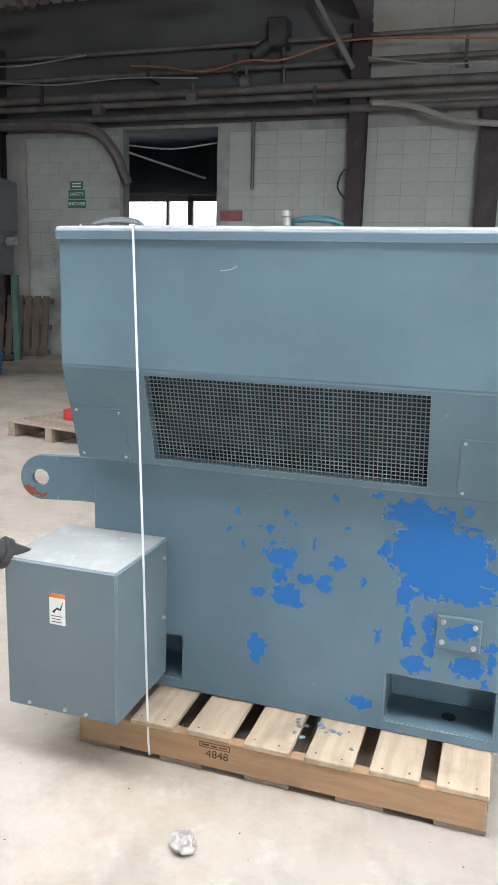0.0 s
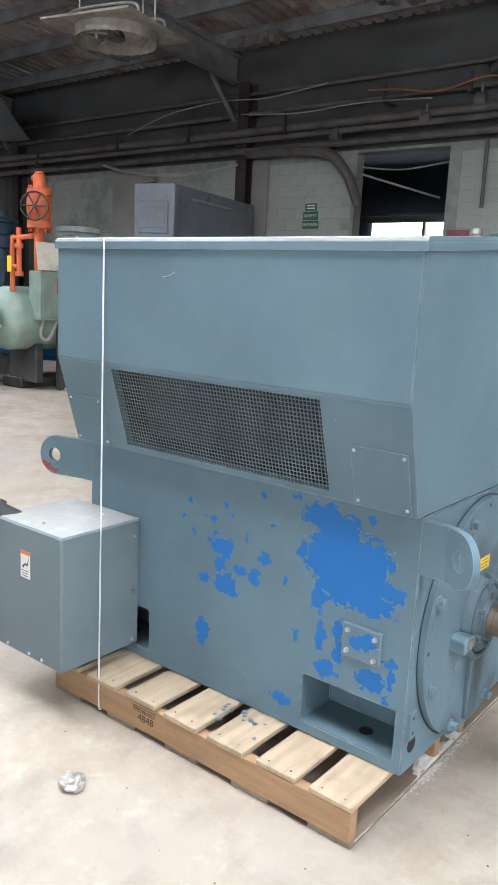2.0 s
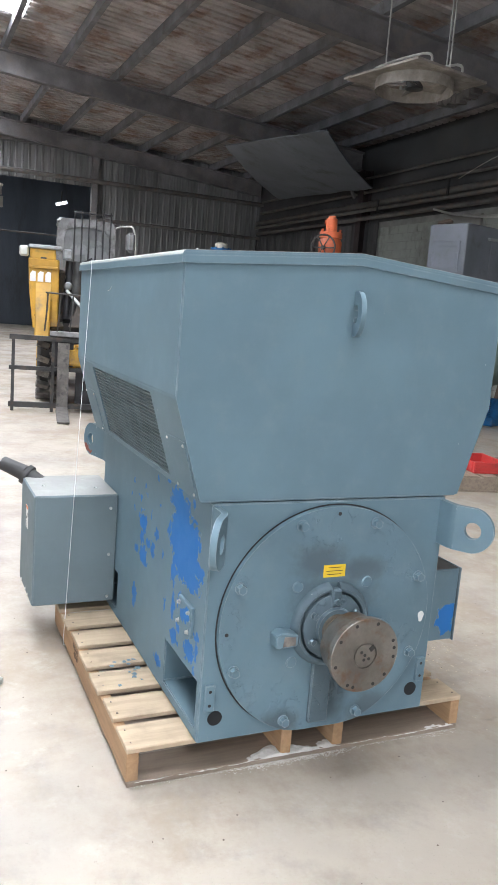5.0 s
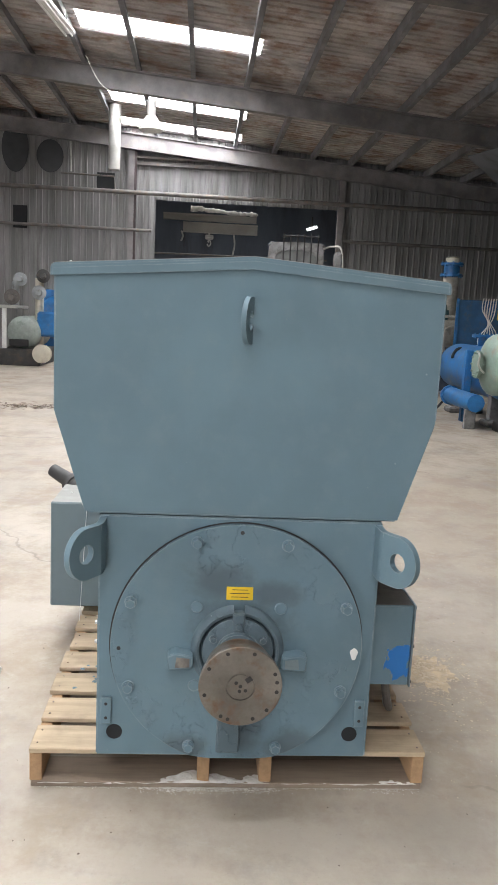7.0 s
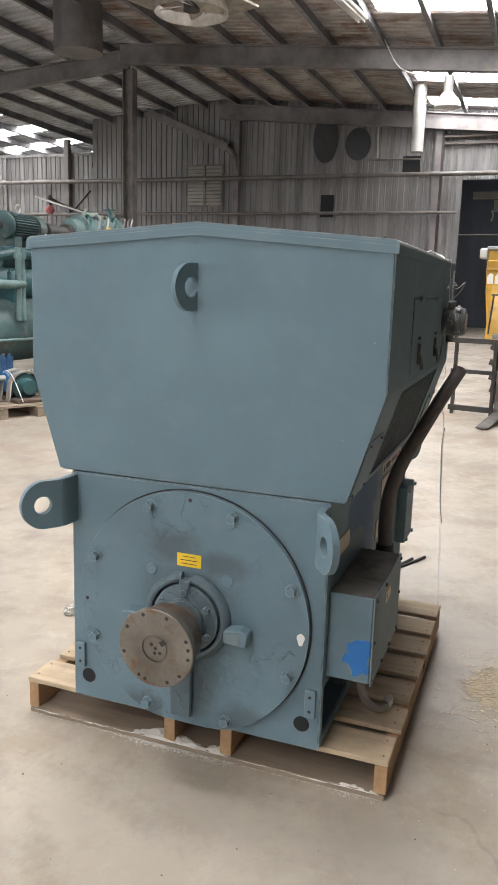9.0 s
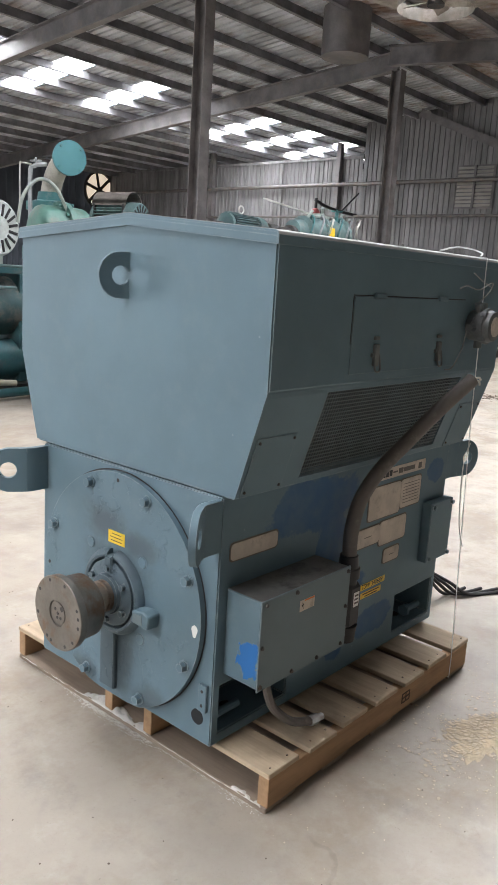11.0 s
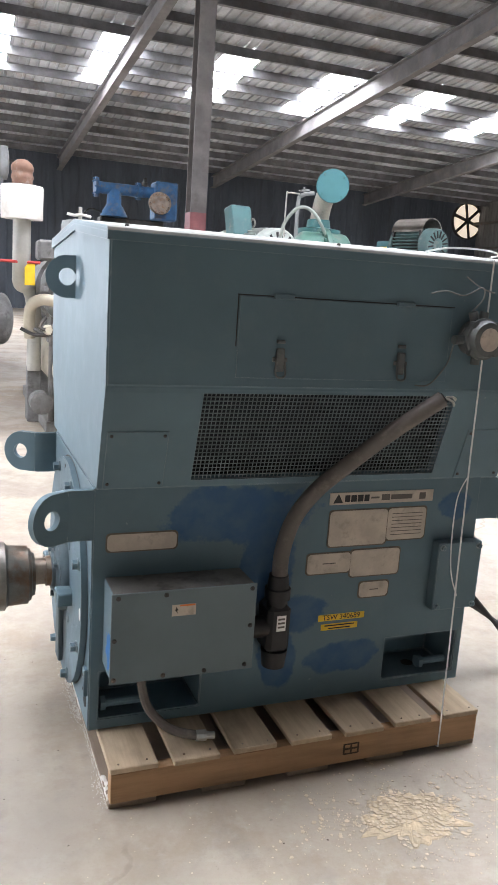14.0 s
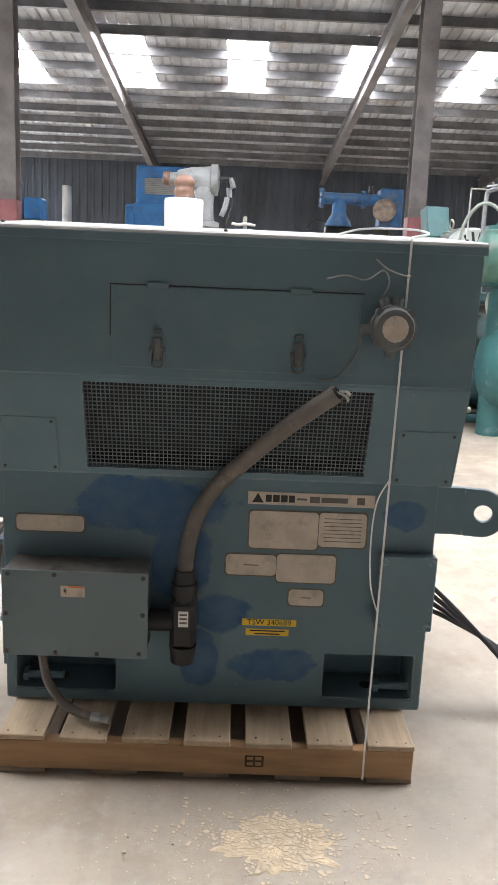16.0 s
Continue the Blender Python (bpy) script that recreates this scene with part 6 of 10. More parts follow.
def chiller(name, at, rz, length, r, shell, steel, label, box_paint, heads=CREAM, tall=1.0, stickers=True):
    """Shell-and-tube chiller: two drums on a skid, compressor, control box and pipework; drums along own x."""
    t = thing(name, label, "chiller", at, rz)
    skid_base(t, -length / 2, length / 2, -r, r, 0.2, steel)
    zc = 0.2 + 0.28 + r
    drum = part("drum", vessel(B(), (-length / 2 + 0.15, 0, zc), (length / 2 - 0.15, 0, zc), r), shell, t)
    for x in (-length / 2 + 0.16, length / 2 - 0.16):
        part("flange", flange(B(), (x, 0, zc), (1, 0, 0), r + 0.05, 0.05, 16), steel, t)
    for x in (-length * 0.3, length * 0.3):
        bm = B()
        prism(bm, [(-r * 0.8, 0.2), (r * 0.8, 0.2), (r * 0.8, zc - r * 0.55), (0, zc - r * 0.98), (-r * 0.8, zc - r * 0.55)], "x", x - 0.05, x + 0.05)
        part("saddle", bm, steel, t, smooth=False)
    zt = zc + r
    part("upper_drum", vessel(B(), (-length * 0.36, r * 0.5, zt + 0.2), (length * 0.3, r * 0.5, zt + 0.2), 0.2), heads, t)
    comp = part("compressor", lathe(B(), (-length * 0.3, -0.02, zt + 0.36 * tall), (1, 0, 0), [(0, 0.1), (0.01, 0.2), (0.06, 0.22), (0.4, 0.22), (0.42, 0.28), (0.48, 0.28), (0.5, 0.24), (0.9, 0.24), (0.92, 0.18), (1.0, 0.16)], 28), steel, t)
    bm = B()
    for k in range(14):
        a = 6.2832 * k / 14
        cyl(bm, (-length * 0.3 + 0.41, 0.25 * math.cos(a) - 0.02, zt + 0.36 * tall + 0.25 * math.sin(a)), (-length * 0.3 + 0.49, 0.25 * math.cos(a) - 0.02, zt + 0.36 * tall + 0.25 * math.sin(a)), 0.018, seg=6)
    part("bolt_circle", bm, DARK_IRON, comp)
    for x in (-length * 0.22, length * 0.02):
        part("pedestal", box(B(), x - 0.06, x + 0.06, -0.18, 0.14, zt - 0.06, zt + 0.2 * tall, 0.01), steel, t)
    cab = part("control_box", box(B(), length * 0.12, length * 0.12 + 0.75, -r - 0.22, -r - 0.02, zc + 0.05, zc + 0.72, 0.012), box_paint, t, "painted control cabinet with stickers")
    part("cabinet_bracket", box(B(), length * 0.12 + 0.1, length * 0.12 + 0.6, -r - 0.05, -r * 0.5, zc + 0.2, zc + 0.3), steel, t)
    if stickers:
        x0 = length * 0.12
        part("red_sticker", box(B(), x0 + 0.06, x0 + 0.13, -r - 0.224, -r - 0.219, zc + 0.32, zc + 0.56), RED, cab)
        scr = part("display_panel", box(B(), x0 + 0.15, x0 + 0.55, -r - 0.228, -r - 0.219, zc + 0.3, zc + 0.58, 0.004), PANEL_DARK, cab, "dark display with a keypad")
        for i in range(5):
            for j in range(3):
                part("key", box(B(), x0 + 0.3 + 0.045 * i, x0 + 0.33 + 0.045 * i, -r - 0.232, -r - 0.227, zc + 0.34 + 0.045 * j, zc + 0.37 + 0.045 * j), (YELLOW, CREAM)[(i + j) % 2], scr, smooth=False)
        part("screen", box(B(), x0 + 0.3, x0 + 0.51, -r - 0.231, -r - 0.227, zc + 0.49, zc + 0.55), GREEN_SIGN, scr, smooth=False)
        part("gland_row", box(B(), x0 + 0.05, x0 + 0.7, -r - 0.2, -r - 0.04, zc - 0.06, zc + 0.05, 0.01), BLACK, cab)
        for i in range(9):
            part("gland_lead", tube(B(), [(x0 + 0.1 + 0.07 * i, -r - 0.12, zc - 0.04), (x0 + 0.09 + 0.07 * i, -r - 0.13, zc - 0.2), (x0 + 0.05 + 0.08 * i, -r - 0.1, zc - 0.36)], 0.014, 6), BLACK, cab)
    for pts, rr, m in (([(-length * 0.42, -r - 0.1, 0.4), (-length * 0.42, -r - 0.12, zc), (-length * 0.4, -r * 0.6, zt + 0.05), (-length * 0.3, -0.05, zt + 0.2)], 0.04, steel),
                       ([(length * 0.4, -r - 0.12, 0.35), (length * 0.2, -r - 0.14, 0.35), (-length * 0.2, -r - 0.14, 0.38), (-length * 0.35, -r - 0.1, 0.45)], 0.035, DUCT),
                       ([(length * 0.3, r * 0.4, zt), (length * 0.32, r * 0.2, zt + 0.4), (length * 0.1, 0, zt + 0.55), (-length * 0.02, 0, zt + 0.5)], 0.06, steel),
                       ([(length * 0.45, -r - 0.05, 0.25), (length * 0.45, -r - 0.06, zc + 0.1), (length * 0.44, -r * 0.3, zc + r * 0.9)], 0.03, heads)):
        part("pipe", tube(B(), pts, rr, 10), m, t)
    part("gate_valve", handwheel(cyl(B(), (length * 0.2, -r - 0.14, 0.3), (length * 0.2, -r - 0.14, 0.55), 0.05), (length * 0.2, -r - 0.14, 0.6), (0, 0, 1), 0.1), steel, t)
    part("oil_pump", lathe(B(), (-length * 0.15, -r - 0.1, 0.33), (1, 0, 0), [(0, 0.05), (0.01, 0.12), (0.25, 0.12), (0.26, 0.06), (0.34, 0.06)], 16), MACHINE_BLUE, t)
    return t


w1 = chiller("water_chiller", (-5.75, -2.72, 0), 180, 4.4, 0.38, DUSTY_TEAL, TEAL_DEEP, "dusty dark teal water chiller with a dark finned motor on top", TEAL_BRIGHT, TEAL_DEEP)
part("motor_deck", box(B(), 0.2, 1.25, 0.1, 0.5, 1.3, 1.88, 0.012), TEAL_DEEP, w1)
finned_motor("chiller_motor", (-6.5, -3.0, 1.88), 0, DUSTY_TEAL, "dusty dark teal motor with a slotted end on the chiller", 0.62, 0.165)
part("front_header", cyl(B(), (-1.9, -0.37, 1.42), (-0.05, -0.37, 1.42), 0.05), TEAL_GREY, w1, "pale teal header pipe")
for x in (-0.06, -0.14):
    part("header_post", cyl(B(), (x, -0.37, 1.0), (x, -0.37, 1.84), 0.035), TEAL_GREY, w1)
    part("post_collar", cyl(B(), (x, -0.37, 1.72), (x, -0.37, 1.78), 0.05, seg=10), TEAL_GREY, w1)
part("header_cock", handwheel(cyl(B(), (-0.3, -0.37, 1.46), (-0.3, -0.37, 1.56), 0.025), (-0.3, -0.37, 1.58), (0, 0, 1), 0.06), TEAL_DEEP, w1)
part("foot_rail", cyl(B(), (-2.0, -0.39, 0.79), (0.6, -0.39, 0.77), 0.018, seg=8), TEAL_GREY, w1)
t = thing("motor_skid", "dusty teal drum on a dark pipe-hung skid", "chiller", (-15.2, -3.5, 0))
part("base", box(B(), -1.8, 1.8, -0.35, 0.35, 0, 0.16, 0.01), DARK_IRON, t)
part("drum", vessel(B(), (-1.7, 0, 1.0), (1.7, 0, 1.0), 0.26), DUSTY_TEAL, t)
for x in (-1.2, 0.1, 1.3):
    part("saddle", box(B(), x - 0.05, x + 0.05, -0.28, 0.28, 0.16, 0.82, 0.01), DARK_IRON, t)
    part("beam_post", box(B(), x - 0.04, x + 0.04, -0.24, 0.24, 1.2, 1.34, 0.008), TEAL_DEEP, t)
part("beam", box(B(), -1.6, 1.6, -0.3, 0.3, 1.34, 1.45, 0.012), TEAL, t)
part("bracket", prism(B(), [(-0.1, 1.46), (0.35, 1.46), (0.25, 1.9), (0.1, 1.95)], "y", 0.24, 0.27), TEAL_GREY, t, smooth=False)
for z, y, m in ((0.5, 0.36, DUCT), (0.62, 0.38, MACHINE_GREY), (0.24, 0.4, DUCT)):
    part("front_pipe", cyl(B(), (-1.6, y, z), (1.5, y, z), 0.03, seg=10), m, t)
for x in (-0.4, 0.5, 1.1):
    part("valve", handwheel(lathe(B(), (x, 0.36, 0.5), (0, 0, 1), [(0, 0.07), (0.06, 0.07), (0.07, 0.03), (0.2, 0.03)], 12), (x, 0.36, 0.72), (0, 0, 1), 0.07), CAST_GREY, t)
part("grey_box", box(B(), 1.2, 1.65, 0.27, 0.45, 0.42, 0.9, 0.012), ENCLOSURE_GREY, t)
finned_motor("skid_motor", (-14.75, -3.5, 1.45), 180, GREY_GREEN, "pale grey-green finned motor on the teal skid", 0.7, 0.2)
finned_motor("skid_motor", (-13.85, -3.5, 1.45), 180, CAST_GREY, "dark dusty motor beside a paler one on the teal skid", 0.5, 0.22)
chiller("water_chiller", (-15.5, -9.5, 0), 90, 4.4, 0.5, TEAL, DARK_IRON, "teal chiller drums standing far off on a skid", TEAL, MACHINE_GREY, stickers=False)

# grey enclosure on a green frame
t = thing("switch_enclosure", "grey metal enclosure raised on a green pipe frame", "enclosure", (-8.12, 10.15, 0), 13)
x0, x1, y0, y1 = -0.31, 0.41, -1.38, 1.4
body = part("enclosure", box(B(), x0, x1, y0, y1, 2.16, 2.98, 0.015), ENCLOSURE_GREY, t)
part("hopper", prism(B(), [(x0 + 0.02, 2.16), (x1 - 0.005, 2.16), (x1 - 0.03, 1.98), (x1 - 0.03, 1.46), (x0 + 0.2, 1.46), (x0 + 0.16, 1.95)], "y", y0 + 0.03, y1 - 0.2, 0.006), ENCLOSURE_GREY, body)
part("window_frame", box(B(), x0 + 0.1, x1 - 0.1, y0 - 0.02, y0 - 0.0005, 2.25, 2.72, 0.008), ENCLOSURE_GREY, body)
part("vent", box(B(), x0 + 0.15, x1 - 0.15, y0 - 0.026, y0 - 0.019, 2.33, 2.64, 0.004), ENCLOSURE_GREY, body)
part("drip_edge", box(B(), x1 - 0.002, x1 + 0.05, y0 + 0.5, y0 + 1.8, 2.78, 2.82, 0.006), MACHINE_GREY, body)
part("recess", box(B(), x1 + 0.001, x1 + 0.006, y0 + 0.6, y0 + 1.75, 2.05, 2.76), ENCLOSURE_GREY, body)
part("notch", box(B(), -0.08, 0.08, y0 + 0.02, y0 + 0.029, 2.02, 2.14), INK, body)
for y in (0.3, 0.9):
    part("meter_can", cyl(B(), (x1, y, 2.0), (x1 + 0.16, y, 2.0), 0.07, 0.065), MACHINE_GREY, body)
for x in (x0 + 0.06, x1 - 0.06):
    for y in (y0 + 0.06, y1 - 0.06):
        part("leg", box(B(), x - 0.05, x + 0.05, y - 0.05, y + 0.05, 0, 1.46), MACHINE_GREEN, t, smooth=False)
for z, xe in ((1.2, 0.62), (0.97, 0.78)):
    part("pipe", vessel(B(), (x0 - 0.6, y0 - 0.25, z), (x1 + xe, y0 - 0.25, z), 0.1), GREY_GREEN, t)
    part("flange", flange(B(), (x1 + xe - 0.12, y0 - 0.25, z), (1, 0, 0), 0.14, 0.04), GREY_GREEN, t)
for x in (x0 + 0.3, x1 + 0.25, x1 + 0.45):
    part("stay", cyl(B(), (x, y0 - 0.2, 0), (x, y0 - 0.2, 1.7), 0.025, seg=8), GREY_GREEN, t)
part("manifold", vessel(B(), (x0 - 0.5, y0 - 0.1, 0.4), (x1 + 0.3, y0 - 0.1, 0.4), 0.24), MACHINE_GREEN, t)
for x in (x0, x1 - 0.1):
    part("hose", tube(B(), [(x, y0 - 0.3, 0.2), (x + 0.2, y0 - 0.45, 0.5), (x + 0.35, y0 - 0.4, 0.75), (x + 0.5, y0 - 0.35, 0.4), (x + 0.6, y0 - 0.4, 0.02)], 0.03, 8), RUBBER, t)
part("beam", box(B(), x0 - 0.1, x1 + 0.4, y0 - 0.05, y0 + 0.02, 1.3, 1.44), MACHINE_GREEN, t, smooth=False)
part("rail", tube(B(), [(x1 + 0.3, y0 - 0.2, 0), (x1 + 0.3, y0 - 0.2, 0.9), (x1 + 0.7, y0 - 0.2, 1.0), (x1 + 0.75, y0 - 0.2, 0)], 0.03, 8), DUCT, t)
bm = bmesh.ops.create_icosphere(f := B(), subdivisions=2, radius=0.13) and f
for v in bm.verts:
    v.co = Vector((v.co.x * 1.2, v.co.y * 0.8, max(-0.02, v.co.z * 0.5))) * (1 + 0.4 * noise.noise(v.co * 14))
bmesh.ops.transform(bm, matrix=pose(-7.95, 8.9, 3.0), verts=bm.verts)
tagged(new("rag", finish(bm, "rag", OLD_WOOD, True)), "brown rag lying on top of the grey enclosure", "rag")
pump = finned_motor("small_pump_motor", (-7.2, 9.5, 0.0), 20, MACHINE_BLUE, "small blue pump motor on the floor", 0.4, 0.16)

# pale green chiller drum with an orange gate valve on its piping
t = thing("valve_skid", "pale green pressure drum with a cabinet and orange gate valve", "chiller", (-7.85, 7.2, 0))
part("drum", vessel(B(), (-0.15, -0.8, 0.95), (-0.15, 3.0, 0.95), 0.42), PALE_GREEN, t)
mw = part("manway", flange(cyl(B(), (-0.15, -1.04, 0.95), (-0.15, -0.92, 0.95), 0.13), (-0.15, -1.05, 0.95), (0.05, 1, 0), 0.19, 0.04, 10), PALE_GREEN, t)
part("davit", tube(B(), [(0.06, -1.02, 0.85), (0.1, -1.12, 0.95), (0.06, -1.1, 1.08), (-0.06, -1.09, 1.12)], 0.014, 8), DUCT, mw)
for y in (-0.5, 1.1, 2.6):
    part("saddle", box(B(), -0.45, 0.15, y - 0.06, y + 0.06, 0.1, 0.62, 0.01), DARK_IRON, t)
part("skid", box(B(), -0.55, -0.12, -0.6, 3.0, 0.0, 0.14, 0.01), DARK_IRON, t)
cab_ = part("cabinet", box(B(), 0.16, 0.40, -0.68, 0.13, 0.95, 1.58, 0.012), PALE_GREEN, t, "green control cabinet with red and yellow stickers")
part("cabinet_door", box(B(), 0.401, 0.412, -0.64, 0.09, 0.99, 1.54, 0.004), PALE_GREEN, cab_)
part("red_sticker", box(B(), 0.413, 0.416, -0.42, -0.29, 1.3, 1.5), RED, cab_, smooth=False)
sg = part("yellow_sticker", box(B(), 0.413, 0.416, -0.25, 0.03, 1.28, 1.42), YELLOW, cab_, smooth=False)
for k in range(3):
    part("print_bar", box(B(), 0.4165, 0.418, -0.12, 0.0, 1.305 + 0.035 * k, 1.322 + 0.035 * k), INK, sg, smooth=False)
part("white_sticker", box(B(), 0.413, 0.416, -0.25, -0.17, 1.45, 1.52), WHITE, cab_, smooth=False)
part("under_pipe", cyl(B(), (-1.4, -0.2, 0.39), (-0.05, 0.95, 0.39), 0.1), MACHINE_BLUE, t, "blue pipe passing under the drum")
part("cabinet_post", box(B(), 0.24, 0.32, -0.3, -0.2, 0, 0.95), DARK_IRON, t, smooth=False)
part("dusty_plate", obox(B(), (0.28, -0.34, 1.77), (0.1, 1, 0), (1, -0.1, 0.15), 0.55, 0.36, 0.015), CREAM, t, smooth=False)
for pts, rr, m in (([(0.3, -0.55, 0.95), (0.3, -0.6, 0.75), (0.28, -0.45, 0.7), (0.25, -0.3, 0.93)], 0.025, DUCT), ([(0.3, -0.1, 0.95), (0.3, -0.1, 0.6), (0.25, -0.15, 0.3), (0.2, -0.2, 0.02)], 0.03, GREY_GREEN), ([(0.3, 0.02, 0.95), (0.3, 0.05, 0.65), (0.2, 0.1, 0.55)], 0.02, DUCT), ([(0.1, 0.1, 1.9), (0.2, 0.2, 1.95), (0.25, 0.25, 1.85), (0.25, 0.25, 1.35)], 0.03, PALE_GREEN)):
    part("pipe", tube(B(), pts, rr, 8), m, t)
comp = part("compressor", lathe(B(), (-0.15, 0.15, 1.86), (0, 1, 0), [(0, 0.1), (0.02, 0.2)] + [(0.06 + 0.07 * k, (0.25, 0.235)[k % 2]) for k in range(12)] + [(0.92, 0.2), (0.95, 0.1)], 24), TEAL_GREY, t, "dusty ribbed compressor casing")
ring = [(-0.15 + 0.045 * math.cos(6.2832 * k / 16), 0.4, 2.15 + 0.045 * math.sin(6.2832 * k / 16)) for k in range(17)]
part("eye_bolt", tube(B(), ring, 0.012, 8, 0, False), DUCT, comp)
part("pedestal", box(B(), -0.35, 0.05, 0.2, 1.0, 1.3, 1.64, 0.02), MACHINE_GREEN, t)
part("deck", box(B(), -0.5, 0.2, 1.15, 2.7, 1.36, 1.5, 0.01), PALE_GREEN, t)
part("drive_coupling", lathe(B(), (-0.1, 1.1, 1.86), (0, 1, 0), [(0, 0.08), (0.02, 0.12), (0.15, 0.12), (0.16, 0.16), (0.3, 0.16), (0.31, 0.1), (0.4, 0.1), (0.42, 0.2), (0.5, 0.22), (0.7, 0.2), (0.72, 0.1)], 20), DARK_IRON, t)
for y, z in ((1.3, 1.22), (1.6, 1.12), (1.95, 1.2), (2.3, 1.1)):
    part("cock", handwheel(cyl(B(), (0.27, y, z - 0.15), (0.27, y, z + 0.12), 0.035), (0.27, y, z + 0.14), (0.3, 0, 1), 0.07), CREAM, t)
for pts, rr, m in (([(0.27, 0.9, 1.28), (0.3, 1.4, 1.26), (0.3, 1.7, 1.18), (0.3, 2.4, 1.05)], 0.03, CREAM), ([(0.3, 1.2, 1.1), (0.35, 1.6, 0.95), (0.32, 1.75, 0.75), (0.25, 1.6, 0.65)], 0.018, DUCT), ([(0.3, 0.8, 0.7), (0.32, 1.4, 0.68), (0.3, 2.4, 0.7)], 0.035, GREY_GREEN), ([(0.1, 1.3, 0.6), (0.25, 1.4, 0.5), (0.2, 1.5, 0.25), (0.05, 1.7, 0.2)], 0.03, RUBBER)):
    part("side_line", tube(B(), pts, rr, 8), m, t)
part("filter_cylinder", cyl(B(), (0.15, 1.2, 0.42), (0.15, 1.85, 0.42), 0.11), DUCT, t)
part("blue_pump", lathe(B(), (0.15, 1.9, 0.4), (0, 1, 0), [(0, 0.06), (0.01, 0.12), (0.3, 0.12), (0.32, 0.05)], 16), MACHINE_BLUE, t)
part("filter_stand", box(B(), 0.05, 0.25, 1.2, 2.2, 0.0, 0.3, 0.01), DARK_IRON, t)
for pts in ([(0.06, -0.85, 1.3), (0.06, -0.85, 1.92), (0.1, -0.85, 1.98), (0.2, -0.85, 1.98)], [(0.2, -0.85, 1.5), (0.2, -0.85, 2.1)], [(0.2, -0.85, 1.98), (0.5, -0.85, 2.0)], [(0.06, -0.85, 1.62), (0.2, -0.85, 1.62)]):
    part("small_pipe", tube(B(), pts, 0.032, 8), VALVE_ORANGE, t)
for z in (1.5, 1.85):
    part("union", cyl(B(), (0.2, -0.85, z), (0.2, -0.85, z + 0.06), 0.055, seg=10), VALVE_ORANGE, t)
part("yellow_tag", box(B(), 0.01, 0.1, -0.9, -0.89, 1.55, 1.75, 0.004), YELLOW, t)
part("standpipe", cyl(B(), (-0.2, -0.24, 1.3), (-0.2, -0.24, 2.18), 0.075), VALVE_ORANGE, t)
part("lower_flange", flange(B(), (-0.2, -0.24, 2.2), (0, 0, 1), 0.165, 0.1), VALVE_ORANGE, t)
part("valve_body", lathe(B(), (-0.2, -0.24, 2.24), (0, 0, 1), [(0, 0.11), (0.05, 0.15), (0.15, 0.17), (0.28, 0.17), (0.36, 0.13)], 24), VALVE_ORANGE, t)
part("upper_flange", flange(B(), (-0.2, -0.24, 2.62), (0, 0, 1), 0.165, 0.08), VALVE_ORANGE, t)
part("bonnet", lathe(B(), (-0.2, -0.24, 2.65), (0, 0, 1), [(0, 0.085), (0.2, 0.08), (0.21, 0.06), (0.24, 0.055)], 20), VALVE_ORANGE, t)
part("side_port", cyl(B(), (-0.28, -0.3, 2.8), (-0.2, -0.24, 2.8), 0.04, seg=12), VALVE_ORANGE, t)
part("handwheel", handwheel(B(), (-0.04, -0.44, 2.42), (0.66, -0.75, 0), 0.18), DARK_IRON, t)
part("wheel_stem", cyl(B(), (-0.16, -0.3, 2.42), (-0.04, -0.45, 2.42), 0.03), VALVE_ORANGE, t)
part("drum_pot", lathe(B(), (-0.3, 0.5, 1.3), (0, 0, 1), [(0, 0.1), (0.62, 0.1), (0.64, 0.24), (0.84, 0.28), (0.86, 0.31), (0.92, 0.31), (0.94, 0.2)], 24), GREY_GREEN, t, "pale green flanged pot")
tagged(new("floor_hose", finish(tube(B(), [(-8.9, 7.3, 0.02), (-8.7, 7.15, 0.02), (-8.5, 7.35, 0.02), (-8.1, 7.3, 0.02), (-7.6, 7.0, 0.02), (-7.1, 7.1, 0.02)], 0.02, 8), "floor_hose", DUCT, True)), "pale hose lying loose on the floor", "hose")

# blue drum set
t = thing("blue_pressure_vessel", "blue pressure vessel with a lower pipe, dusty on top", "vessel", (-10.2, 6.9, 0))
part("drum", vessel(B(), (-0.68, 0, 0.77), (1.9, 0, 0.77), 0.38), MACHINE_BLUE, t)
part("lower_pipe", cyl(B(), (0.84, -0.62, 0.39), (1.95, -0.62, 0.39), 0.125), MACHINE_BLUE, t)
part("end_flange", flange(B(), (0.8, -0.62, 0.39), (1, 0, 0), 0.15, 0.05), MACHINE_BLUE, t)
part("nozzle", flange(cyl(B(), (0.3, 0, 1.12), (0.3, 0, 1.3), 0.075), (0.3, 0, 1.31), (0, 0, 1), 0.17, 0.04), MACHINE_BLUE, t)
for x in (-0.3, 1.4):
    part("foot", box(B(), x - 0.16, x + 0.16, -0.3, 0.3, 0, 0.1, 0.03), CAST_GREY, t, "dusty grey saddle foot")
    part("saddle", box(B(), x - 0.07, x + 0.07, -0.22, 0.22, 0.1, 0.48, 0.01), CAST_GREY, t)
part("pipe_stand", box(B(), 1.7, 1.78, -0.7, -0.54, 0, 0.28, 0.01), CAST_GREY, t)
part("post", box(B(), 0.84, 0.96, -0.47, -0.36, 0.0, 1.1, 0.012), MACHINE_BLUE, t)
part("gauge_tap", tube(B(), [(-0.1, -0.2, 1.09), (-0.1, -0.28, 1.06), (-0.07, -0.34, 0.98), (-0.04, -0.36, 0.93)], 0.024, 8), BLACK, t)
